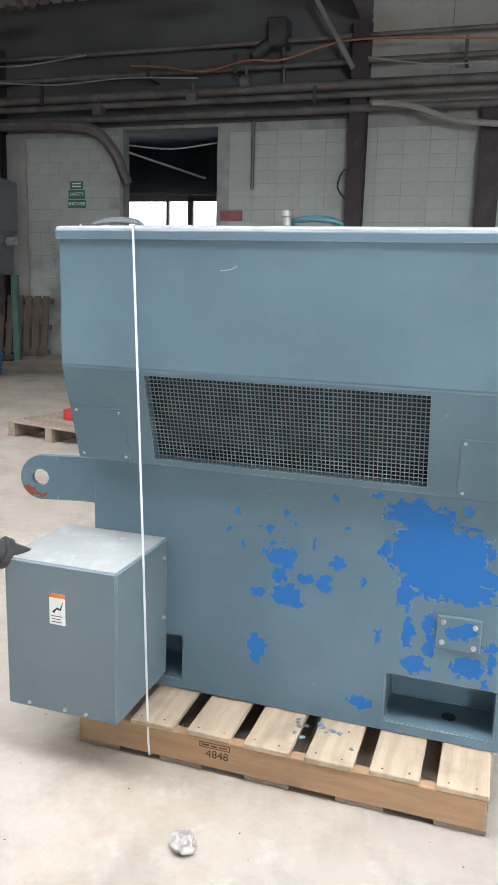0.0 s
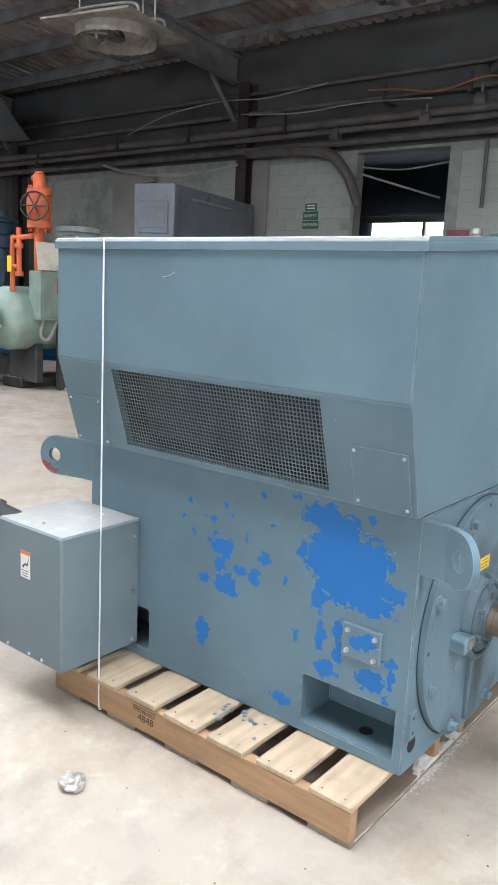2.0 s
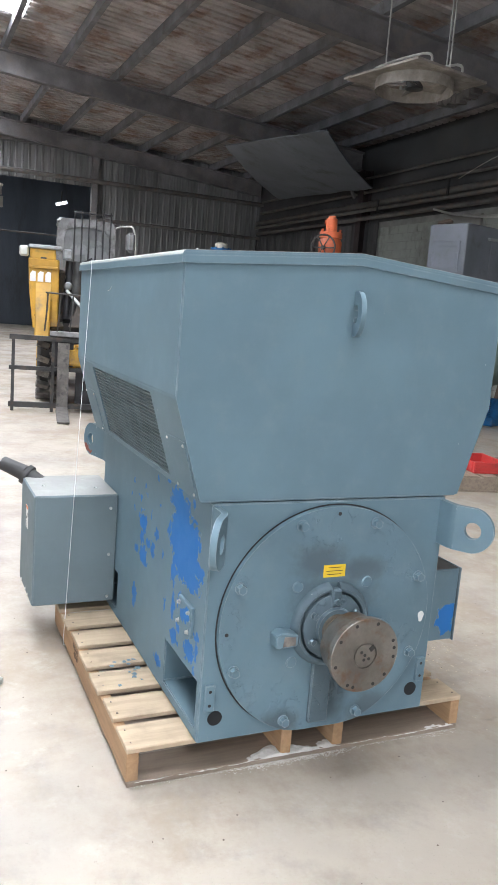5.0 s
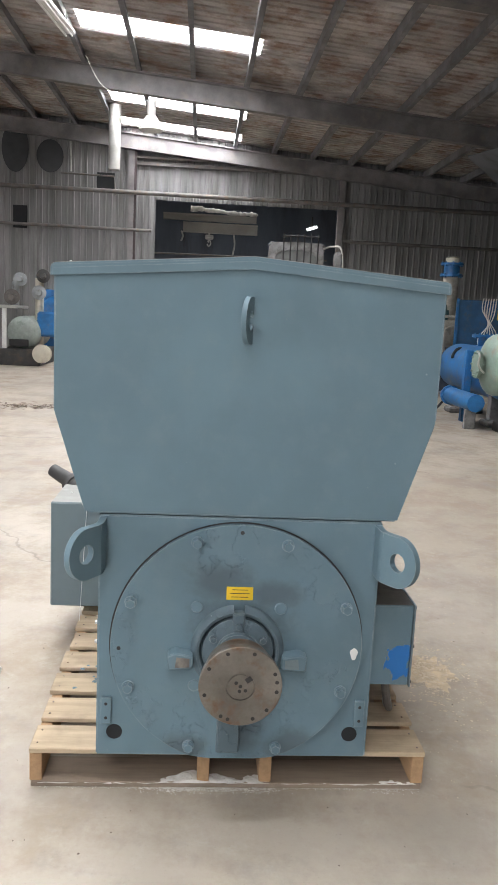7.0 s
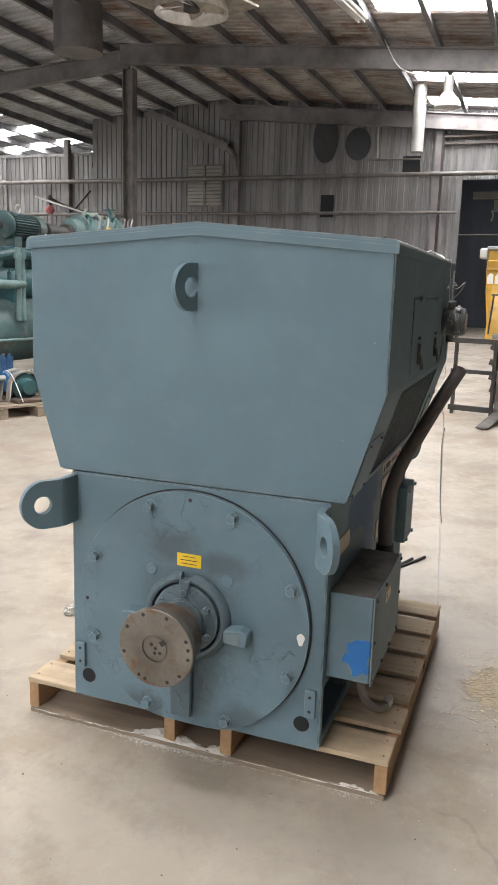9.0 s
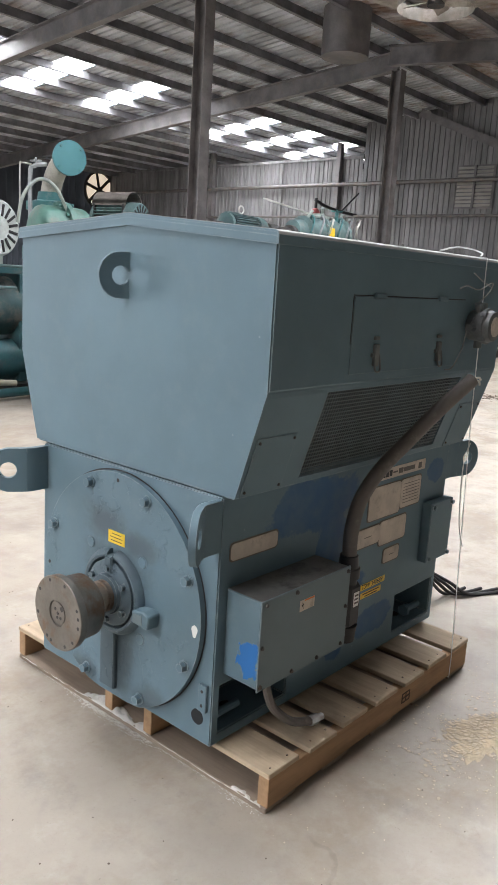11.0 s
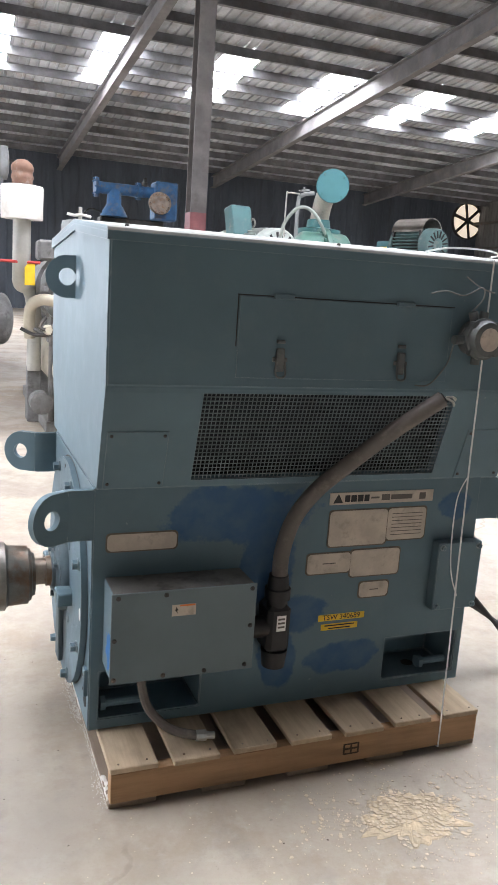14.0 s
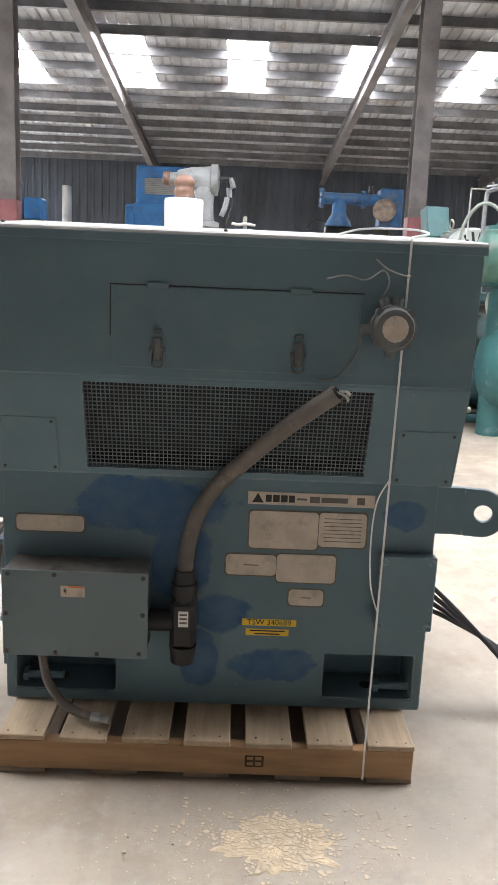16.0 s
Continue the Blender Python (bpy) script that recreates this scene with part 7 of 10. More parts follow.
part("tie_strap", tube(B(), [(0.5, -0.62, 0.27), (0.4, -0.7, 0.12), (0.2, -0.72, 0.03), (0.1, -0.6, 0.02)], 0.02, 8), BLACK, t)

MACHINE_BLUE_MID = surface("worn_blue_panel", (0.02, 0.1, 0.23), 0.55, 0, 0.2, (0.06, 0.1, 0.15), 0.4, 4, 50)
# compressor skid far in the north-west
NAVY = surface("navy_tray_paint", (0.022, 0.033, 0.052), 0.5, 0, 0.25, (0.07, 0.07, 0.07), 0.35, 4, 50)
t = thing("compressor_skid", "cream and blue gas compressor on a black railed skid", "compressor", (-14.3, 7.8, 0), 78)
part("tray", box(B(), -1.0, 1.3, -0.78, 0.7, 0.08, 0.5, 0.02), NAVY, t)
for x in (-0.9, 0.2, 1.2):
    part("skid_foot", box(B(), x - 0.08, x + 0.08, -0.75, 0.68, 0.0, 0.08), DARK_IRON, t, smooth=False)
for y in (-0.86, 0.76):
    part("rail", tube(B(), [(-1.12, y, 0.04), (-1.12, y, 0.62), (1.36, y, 0.62), (1.36, y, 0.04), (-1.12, y, 0.04)], 0.032, 8, 0), DUCT, t)
part("cross_rail", cyl(B(), (-1.12, -0.86, 0.62), (-1.12, 0.76, 0.62), 0.032, seg=8), DUCT, t)
part("dark_cylinder", lathe(B(), (-1.65, -0.35, 1.0), (1, 0, 0), [(0, 0.08), (0.01, 0.22), (0.06, 0.24), (0.12, 0.24), (0.13, 0.2), (0.9, 0.2), (0.91, 0.25), (0.97, 0.25), (0.98, 0.15), (1.2, 0.15)], 24), DUSTY_TEAL, t, "dusty dark cylinder")
part("cylinder_stand", box(B(), -1.4, -1.2, -0.45, -0.25, 0.0, 0.82, 0.02), DARK_IRON, t)
part("dome_end", lathe(B(), (-0.75, -0.3, 1.32), (0.2, -1, 0), [(0, 0.28), (0.1, 0.28), (0.12, 0.32), (0.18, 0.32), (0.2, 0.26), (0.28, 0.2), (0.32, 0.06)], 24), SKID_DUST, t)
for pts, rr in (([(-0.95, -0.8, 0.62), (-0.95, -0.8, 1.5), (-0.8, -0.75, 1.62), (0.2, -0.7, 1.62)], 0.03), ([(-0.5, -0.84, 0.62), (-0.5, -0.84, 1.75)], 0.022), ([(-1.4, -0.6, 1.22), (-1.2, -0.7, 1.42), (-0.8, -0.72, 1.4)], 0.045), ([(-0.2, -0.7, 0.9), (-0.2, -0.7, 1.35), (0.1, -0.6, 1.45), (0.3, -0.4, 1.5)], 0.04), ([(-1.9, -0.6, 0.1), (-1.7, -0.75, 0.3), (-1.4, -0.72, 0.25), (-1.2, -0.8, 0.5), (-0.9, -0.84, 0.6)], 0.035), ([(-1.6, -0.5, 0.3), (-1.3, -0.62, 0.42), (-1.05, -0.7, 0.3)], 0.05)):
    part("pipe_run", tube(B(), pts, rr, 8), SKID_DUST, t)
for x, y, z in ((-1.75, -0.7, 0.14), (-1.45, -0.75, 0.22), (-1.2, -0.78, 0.16)):
    part("small_pump", lathe(B(), (x - 0.12, y, z), (1, 0.1, 0), [(0, 0.06), (0.01, 0.11), (0.12, 0.12), (0.14, 0.07), (0.26, 0.06)], 14), DARK_IRON, t)
for x in (-0.55, -0.25, 0.3):
    part("teal_pot", lathe(B(), (x, -0.55, 1.55), (0, 0, 1), [(0, 0.1), (0.06, 0.12), (0.2, 0.12), (0.22, 0.07), (0.32, 0.06)], 16), TEAL_DEEP, t)
part("casing", vessel(B(), (-0.7, 0, 1.3), (0.5, 0, 1.3), 0.33), SKID_DUST, t)
part("standpipe", lathe(B(), (-0.1, 0, 1.55), (0, 0, 1), [(0, 0.22), (0.1, 0.22), (0.12, 0.17), (0.92, 0.17), (0.94, 0.15)], 24), SKID_DUST, t)
fl = part("blue_flange", flange(flange(cyl(B(), (-0.1, 0, 2.46), (-0.1, 0, 2.76), 0.17), (-0.1, 0, 2.5), (0, 0, 1), 0.24, 0.045), (-0.1, 0, 2.74), (0, 0, 1), 0.24, 0.045), MACHINE_BLUE, t)
part("cap", lathe(B(), (-0.1, 0, 2.76), (0, 0, 1), [(0, 0.14), (0.1, 0.14), (0.13, 0.1)], 20), CREAM, t)
part("gear", flange(B(), (0.25, 0.36, 1.6), (0, 1, 0), 0.3, 0.06, 18), BLACK, t)
part("elbow", tube(B(), [(-1.1, 0.1, 0.8), (-1.1, 0.1, 1.3), (-0.95, 0.1, 1.55), (-0.6, 0.05, 1.5)], 0.12, 12), SKID_DUST, t)
part("yellow_post", box(B(), -0.5, -0.42, 0.2, 0.28, 1.5, 2.2, 0.01), YELLOW, t)
part("motor_drum", lathe(B(), (-1.45, 0, 1.05), (1, 0, 0), [(0, 0.1), (0.01, 0.26), (0.5, 0.28), (0.52, 0.15)], 20), SKID_DUST, t)
bp = part("blue_panel", box(B(), 0.0, 1.15, -0.86, -0.72, 0.72, 1.98, 0.012), MACHINE_BLUE_MID, t, "tall blue steel panel")
for x in (0.0, 1.15):
    part("panel_post", box(B(), x - 0.03, x + 0.03, -0.9, -0.84, 0.72, 2.0, 0.008), MACHINE_BLUE, bp)
for k in range(6):
    part("loose_cable", tube(B(), [(0.75 - 0.05 * k, -0.9, 2.02), (0.7 - 0.04 * k, -0.93, 1.6 + 0.03 * k), (0.45 + 0.07 * k, -0.95, 1.2), (0.55 - 0.12 * k, -0.96, 0.95), (0.7 - 0.05 * k, -0.95, 0.8)], 0.011, 6), WHITE, t, "loose white cable")
part("yellow_tag", box(B(), 0.98, 1.12, -0.9, -0.88, 1.0, 1.3, 0.01), YELLOW, t)
nf = part("notice_frame", box(B(), -0.98, -0.6, -0.72, -0.69, 1.52, 1.82, 0.006), BLACK, t, "black notice board on a green post")
part("notice", box(B(), -0.84, -0.74, -0.725, -0.7205, 1.6, 1.78), YELLOW, nf, smooth=False)
part("notice_post", cyl(B(), (-1.0, -0.7, 0.5), (-1.0, -0.7, 1.95), 0.022, seg=8), TEAL, t)
part("notice_post", cyl(B(), (-0.58, -0.7, 0.5), (-0.58, -0.7, 1.9), 0.022, seg=8), TEAL, t)

t = thing("engine_block", "dark oily engine cluster on a dusty blue steel bed", "engine", (-14.7, 10.2, 0))
part("bed", box(B(), -1.5, 0.85, -0.5, 0.5, 0, 1.45, 0.03), MACHINE_BLUE_DARK, t)
part("rubble", box(B(), -1.4, 0.5, -0.45, 0.45, 1.45, 1.62, 0.06), CONDUIT, t, "tan rubbish piled on the bed")
part("casing", lathe(B(), (-0.75, 0, 2.05), (1, 0, 0), [(0, 0.2), (0.01, 0.34), (0.75, 0.34), (0.78, 0.28), (0.95, 0.28)], 24), BLACK, t)
part("casing_foot", box(B(), -0.6, 0.1, -0.25, 0.25, 1.6, 1.85, 0.02), BLACK, t)
for k in range(5):
    part("ring_fin", lathe(B(), (-0.9 + 0.05 * k, 0, 2.05), (1, 0, 0), [(0, 0.2), (0, 0.38), (0.02, 0.38), (0.02, 0.2)], 20), DARK_IRON, t)
part("handwheel", handwheel(B(), (0.31, -0.4, 2.5), (0.4, -1, 0), 0.2), CREAM, t)
part("wheel_post", cyl(B(), (0.31, -0.38, 1.45), (0.31, -0.38, 2.5), 0.03, seg=8), DARK_IRON, t)
part("dome", lathe(B(), (1.0, 0, 1.2), (0, 0, 1), [(0, 0.25), (0.9, 0.24), (0.92, 0.34), (1.1, 0.36), (1.14, 0.36), (1.2, 0.22), (1.4, 0.25), (1.44, 0.33), (1.5, 0.33), (1.55, 0.15), (1.65, 0.12)], 20), MACHINE_BLUE_DARK, t)
part("dome_base", box(B(), 0.86, 1.4, -0.3, 0.3, 0, 1.2, 0.02), DARK_IRON, t)
part("white_can", cyl(B(), (0.45, -0.35, 1.45), (0.45, -0.35, 1.9), 0.13), DUCT, t)
for k in range(4):
    x = -1.9 - 0.12 * k
    part("blue_stake", cyl(B(), (x, -0.9 + 0.2 * k, 0), (x + 0.1, -0.85 + 0.2 * k, 1.6 + 0.15 * k), 0.02, seg=6), MACHINE_BLUE, t)

TREAD_DUST = surface("dusty_tread_rubber", (0.14, 0.13, 0.12), 0.8, 0, 0.3, (0.05, 0.05, 0.05), 0.4, 8, 50)
# loader with a guarded cab
t = thing("wheel_loader", "worn yellow wheel loader with a bar-guarded grey cab and fork frame", "loader", (-8.88, 3.65, 0), -8.8)
t.scale = (0.95, 0.95, 0.95)
part("chassis", box(B(), -3.2, 0.5, -0.42, 0.42, 0.55, 1.2, 0.05), BLACK, t)
part("engine_hood", box(B(), -3.3, -2.25, -0.62, 0.62, 1.2, 1.95, 0.1), DIGGER_YELLOW, t)
cabp = part("cab", box(B(), -1.7, -0.72, -0.46, 0.46, 1.2, 1.75, 0.05), BLACK, t, "dusty grey guarded cab")
cabp.location.x = -0.5
fr = B()
arch = [(-0.36, 1.9), (-0.36, 2.42), (-0.33, 2.54), (-0.26, 2.6), (-0.1, 2.635), (0.1, 2.635), (0.26, 2.6), (0.33, 2.54), (0.36, 2.42), (0.36, 1.9)]
outer = [(-0.46, 1.74), (-0.46, 2.5), (-0.45, 2.66), (-0.4, 2.74), (-0.1, 2.76), (0.1, 2.76), (0.4, 2.74), (0.45, 2.66), (0.46, 2.5), (0.46, 1.74)]
for k in range(9):
    prism(fr, [outer[k], outer[k + 1], arch[k + 1], arch[k]], "x", -0.8, -0.72)
prism(fr, [outer[0], arch[0], arch[9], outer[9]], "x", -0.8, -0.72)
part("front_frame", fr, CAST_GREY, cabp, smooth=False)
for y in (-0.43, 0.43):
    part("cab_post", box(B(), -1.7, -1.6, y - 0.03, y + 0.03, 1.75, 2.68, 0.012), CAST_GREY, cabp)
part("cab_roof", box(B(), -1.75, -0.8, -0.47, 0.47, 2.66, 2.76, 0.04), CAST_GREY, cabp)
part("windscreen", prism(B(), [(y * 1.02, z) for y, z in arch], "x", -0.775, -0.765), GLASS_SHEEN, cabp, "arched windscreen with its reflection put into the grey", smooth=False)
part("wiper", cyl(B(), (-0.75, -0.26, 1.95), (-0.75, 0.1, 2.16), 0.012, seg=6), BLACK, cabp)
for y in (-0.44, 0.44):
    part("side_window", box(B(), -1.6, -0.82, y - 0.006, y + 0.006, 1.78, 2.64), GLASS_SHEEN, cabp, smooth=False)
for k in range(6):
    y = -0.2 + 0.112 * k
    part("guard_bar", cyl(B(), (-0.6, y, 1.62), (-0.6, y, 2.88), 0.011, seg=6), BLACK, cabp)
for z in (1.66, 2.84):
    part("guard_rail", cyl(B(), (-0.6, -0.22, z), (-0.6, 0.38, z), 0.014, seg=6), BLACK, cabp)
part("guard_stay", cyl(B(), (-0.6, 0.0, 1.66), (-0.75, 0.0, 1.66), 0.014, seg=6), BLACK, cabp)
part("mirror", box(B(), -0.7, -0.6, 0.62, 0.78, 2.3, 2.62, 0.05), CAST_GREY, cabp, "grey wing mirror")
part("mirror_arm", tube(B(), [(-0.75, 0.44, 2.66), (-0.68, 0.58, 2.7), (-0.65, 0.74, 2.66), (-0.65, 0.78, 2.2), (-0.7, 0.75, 1.9)], 0.016, 6), DUCT, cabp)
for y in (-0.54, 0.54):
    for x in (0.05, -2.3):
        w = part("wheel", lathe(B(), (x, y - 0.17, 0.68), (0, 1, 0), [(0, 0.3), (0.02, 0.55), (0.05, 0.61), (0.29, 0.61), (0.32, 0.55), (0.34, 0.3)], 36), RUBBER, t, "black lugged tyre")
        part("rim", lathe(B(), (x, y - 0.18, 0.68), (0, 1, 0), [(0, 0.1), (0.005, 0.32), (0.355, 0.32), (0.36, 0.1)], 24), DIGGER_YELLOW, w)
        bm = B()
        for k in range(20):
            a = 6.2832 * k / 20
            for s in (-1, 1):
                u = Vector((math.cos(a + 0.07 * s), 0, math.sin(a + 0.07 * s)))
                obox(bm, Vector((x, y + s * 0.085, 0.68)) + u * 0.635, (0.3 * s * -u.z, 1, 0.3 * s * u.x), u, 0.17, 0.075, 0.09)
        part("tread", bm, TREAD_DUST, w, "dusty tyre lugs", smooth=False)
for s in (-1, 1):
    y = 0.55 * s - 0.1
    bm = prism(B(), [(-0.6, 1.55), (-0.1, 1.9), (0.3, 2.03), (0.5, 2.05), (0.62, 1.98), (0.68, 1.86), (0.78, 1.55), (0.92, 1.25), (1.0, 0.92), (0.84, 0.92), (0.72, 1.2), (0.54, 1.52), (0.3, 1.7), (0.0, 1.62), (-0.5, 1.3)], "y", y - 0.1, y + 0.1, 0.02)
    arm = part("boom", bm, DIGGER_YELLOW, t, "worn yellow lift arm")
    part("pin", cyl(B(), (0.5, y - 0.16, 1.93), (0.5, y + 0.16, 1.93), 0.085), DIGGER_YELLOW, arm)
    part("pin_cap", cyl(B(), (0.5, y - 0.17, 1.93), (0.5, y + 0.17, 1.93), 0.045), DARK_IRON, arm)
    part("lift_ram", cyl(B(), (0.15, y - 0.22 * s, 0.95), (0.62, y - 0.22 * s, 1.85), 0.065), DARK_IRON, t)
    part("tilt_rod", cyl(B(), (-0.3, y - 0.3 * s, 1.5), (0.6, y - 0.26 * s, 1.8), 0.03), DUCT, t)
panel_ = part("front_panel", prism(B(), [(-0.86, 2.0), (-0.45, 2.0), (-0.44, 1.1), (-0.78, 1.06), (-0.84, 1.6)], "x", 0.5, 0.74, 0.015), DIGGER_YELLOW, t, "scraped yellow boom panel with white marks")
part("head_block", box(B(), 0.4, 0.72, -0.84, -0.5, 1.9, 2.14, 0.02), DIGGER_YELLOW, panel_)
part("head_cap", box(B(), 0.42, 0.76, -0.86, -0.42, 2.13, 2.18, 0.012), MACHINE_GREY, panel_)
part("head_window", box(B(), 0.721, 0.727, -0.7, -0.62, 1.9, 2.02), BLACK, panel_, smooth=False)
part("panel_lip", box(B(), 0.74, 0.77, -0.85, -0.46, 1.86, 1.9, 0.008), DIGGER_YELLOW, panel_)
for k in range(3):
    part("white_mark", prism(B(), [(-0.83 + 0.1 * k, 1.69), (-0.755 + 0.1 * k, 1.69), (-0.755 + 0.1 * k, 1.82), (-0.8 + 0.1 * k, 1.83), (-0.83 + 0.1 * k, 1.79)], "x", 0.741, 0.745), WHITE, panel_, "plain white mark", smooth=False)
for z, y in ((1.58, -0.66), (1.44, -0.6), (1.25, -0.7)):
    part("scrape", obox(B(), (0.7415, y, z), (0, 1, 0.3), (1, 0, 0), 0.12, 0.02, 0.003), DARK_IRON, panel_, smooth=False)
for y, m in ((-0.92, DUCT), (-0.34, MACHINE_GREY)):
    part("working_lamp", box(B(), 0.5, 0.66, y - 0.06, y + 0.06, 2.02, 2.16, 0.02), m, panel_, "grey working lamp")
for y, r_, m in ((-0.33, 0.06, BLACK), (-0.22, 0.08, DARK_IRON), (-0.12, 0.05, BLACK)):
    part("front_ram", cyl(B(), (0.55, y, 1.2), (0.45, y + 0.03, 2.0), r_), m, t)
part("ram_joint", ball(B(), (0.66, -0.32, 1.66), 0.06, 10), MACHINE_GREY, t)
part("bright_rod", cyl(B(), (0.7, -0.34, 1.6), (0.9, -0.05, 1.3), 0.022, seg=10), ZINC, t)
part("link_plate", prism(B(), [(-0.3, 1.1), (0.05, 1.12), (-0.02, 1.4), (-0.12, 1.52), (-0.2, 1.4)], "x", 0.7, 0.76, 0.01), CONDUIT, t)
part("front_beam", box(B(), 0.2, 0.95, -0.4, 0.4, 0.5, 0.86, 0.05), DIGGER_YELLOW, t)
part("front_axle", cyl(B(), (0.05, -0.5, 0.68), (0.05, 0.5, 0.68), 0.16), BLACK, t)
bm = B()
for z0, z1, d in ((0.93, 0.99, 0.05), (0.54, 0.59, 0.03), (0.05, 0.12, 0.03)):
    box(bm, 1.36 - d, 1.36 + d, -1.05, 0.52, z0, z1)
for y in (-1.0, -0.5, 0.5):
    box(bm, 1.34, 1.39, y - 0.02, y + 0.02, 0.0, 0.96)
part("fork_frame", bm, DARK_IRON, t, "worn dark steel fork frame", smooth=False)
# black plate added for the shade under the carriage; hides the bright floor
part("apron", box(B(), 1.24, 1.28, -0.2, 0.62, 0.06, 0.62, 0.004), BLACK, t, "black plate standing in for the shade under the carriage")
part("tray", box(B(), 1.2, 1.46, -0.55, 0.62, 1.0, 1.06, 0.008), CAST_GREY, t, "scraped steel cross bar")
part("tray_post", box(B(), 1.25, 1.33, -0.5, -0.24, 0.6, 1.0, 0.01), BLACK, t)
part("tray_post", box(B(), 1.25, 1.33, 0.45, 0.6, 0.6, 1.0, 0.01), BLACK, t)
for y in (-0.37,):
    fk = prism(B(), [(1.41, 0.92), (1.46, 0.92), (1.46, 0.08), (2.4, 0.03), (2.4, 0.01), (1.41, 0.01)], "y", y - 0.075, y + 0.075, 0.006)
    part("fork_tine", fk, TREAD_DUST, t, "scraped dusty fork tine resting on the floor", smooth=False)
for k in range(5):
    y = -0.62 + 0.16 * k
    part("guard_rod", tube(B(), [(1.38, y, 1.06), (1.4, y + 0.02, 1.3), (1.36, y + 0.03, 1.54)], 0.011, 6), DARK_IRON, t)
part("guard_rod", cyl(B(), (1.36, -0.62, 1.55), (1.36, 0.4, 1.53), 0.011, seg=6), DARK_IRON, t)
part("carriage", box(B(), 0.9, 1.34, -0.45, 0.35, 0.6, 0.85, 0.03), DIGGER_YELLOW, t)
# grey plate and a small motor beside the loader
t = thing("spare_bucket", "large dark grey steel plate bin on short legs", "bin", (-13.2, 5.02, 0), 4)
part("bin", prism(B(), [(-0.72, 1.9), (0.8, 1.86), (0.8, 1.18), (-0.68, 1.2)], "x", -0.5, 0.02, 0.02), STEEL, t)
part("rib", obox(B(), (0.035, 0.05, 1.62), (0, 1, -0.35), (0, 0.35, 1), 1.0, 0.05, 0.03), STEEL, t, smooth=False)
part("rib", box(B(), 0.02, 0.05, -0.6, 0.7, 1.42, 1.46), STEEL, t, smooth=False)
part("lip", box(B(), -0.52, 0.05, -0.74, 0.82, 1.9, 1.95, 0.01), BLACK, t)
for y in (-0.6, 0.7):
    part("leg", box(B(), -0.4, -0.3, y - 0.04, y + 0.04, 0, 1.2), DARK_IRON, t, smooth=False)
finned_motor("small_floor_motor", (-13.6, 5.75, 0.28), -60, CAST_GREY, "small grey motor standing on a low block", 0.4, 0.2)
tagged(new("timber_block", finish(box(B(), -13.95, -13.3, 5.45, 6.05, 0, 0.28, 0.01), "timber_block", OLD_WOOD, False)), "dusty timber block under a small motor", "block")

# along the west wall
t = thing("pump_station", "pale green drum with stacked pumps on a steel frame", "pump", (-17.0, -2.0, 0))
part("drum", vessel(B(), (-1.2, 0.1, 0.78), (0.15, 0.1, 0.78), 0.4), GREY_GREEN, t)
part("grille", box(B(), 0.3, 0.36, -0.2, 0.25, 0.45, 0.62, 0.01), BLACK, t)
part("base", box(B(), -1.3, 0.5, -0.4, 0.55, 0, 0.4, 0.02), DARK_IRON, t)
part("white_post", box(B(), 0.3, 0.4, -0.36, -0.27, 0, 1.38, 0.01), WHITE, t)
part("table", box(B(), -0.8, 0.45, -0.6, 0.0, 1.35, 1.42, 0.01), DUCT, t)
for y, z, m, n in ((-0.3, 1.62, CONDUIT, 0.15), (-0.1, 2.05, MACHINE_GREY, 0.13), (0.35, 1.75, MACHINE_GREY, 0.14), (0.45, 2.15, DARK_IRON, 0.13)):
    part("pump_head", lathe(B(), (-0.5, y, z), (1, 0.15, 0), [(0, 0.05), (0.01, n), (0.4, n), (0.41, n * 1.25), (0.47, n * 1.25), (0.48, n * 0.6), (0.7, n * 0.5)], 20), m, t)
part("riser", cyl(B(), (-0.2, 0.4, 0.4), (-0.2, 0.4, 2.1), 0.1), CREAM, t)
part("stand_column", cyl(B(), (-0.3, -0.2, 1.4), (-0.3, -0.2, 2.0), 0.09), MACHINE_GREY, t)
part("blue_tank", box(B(), -0.3, 0.1, 0.4, 0.85, 0.7, 1.3, 0.05), MACHINE_BLUE, t)
part("small_casting", lathe(B(), (0.35, 0.6, 0.3), (1, 0, 0), [(0, 0.1), (0.01, 0.22), (0.2, 0.22), (0.22, 0.1)], 16), CREAM, t)
lr = random.Random(8)
leaf = B()
for k in range(260):
    c = Vector((-9.0 + lr.gauss(0, 0.16), lr.uniform(-1.2, 0.6), 0.004 + lr.random() * 0.015))
    a = lr.random() * 6.28
    obox(leaf, c, (math.cos(a), math.sin(a), lr.uniform(-0.3, 0.3)), (0, 0, 1), lr.uniform(0.02, 0.09), lr.uniform(0.01, 0.03), 0.002)
tagged(new("leaf_litter", finish(leaf, "leaf_litter", OLD_WOOD, False)), "line of dry leaves and splinters on the floor", "debris", kind="stuff")
t = thing("red_pump_unit", "red panel pump unit with a blue tank on a steel base", "pump", (-20.2, -1.25, 0))
part("base", box(B(), -0.5, 0.5, -0.9, 0.6, 0, 0.3, 0.02), DARK_IRON, t)
part("panel", box(B(), -0.1, 0.1, 0.25, 0.72, 0.3, 2.3, 0.02), RED, t)
part("tank", vessel(B(), (0.05, -0.35, 1.25), (0.45, -0.35, 1.25), 0.5, 0.4), MACHINE_BLUE, t)
part("frame_panel", box(B(), -0.3, -0.1, -0.9, 0.3, 0.3, 1.9, 0.02), MACHINE_BLUE, t)
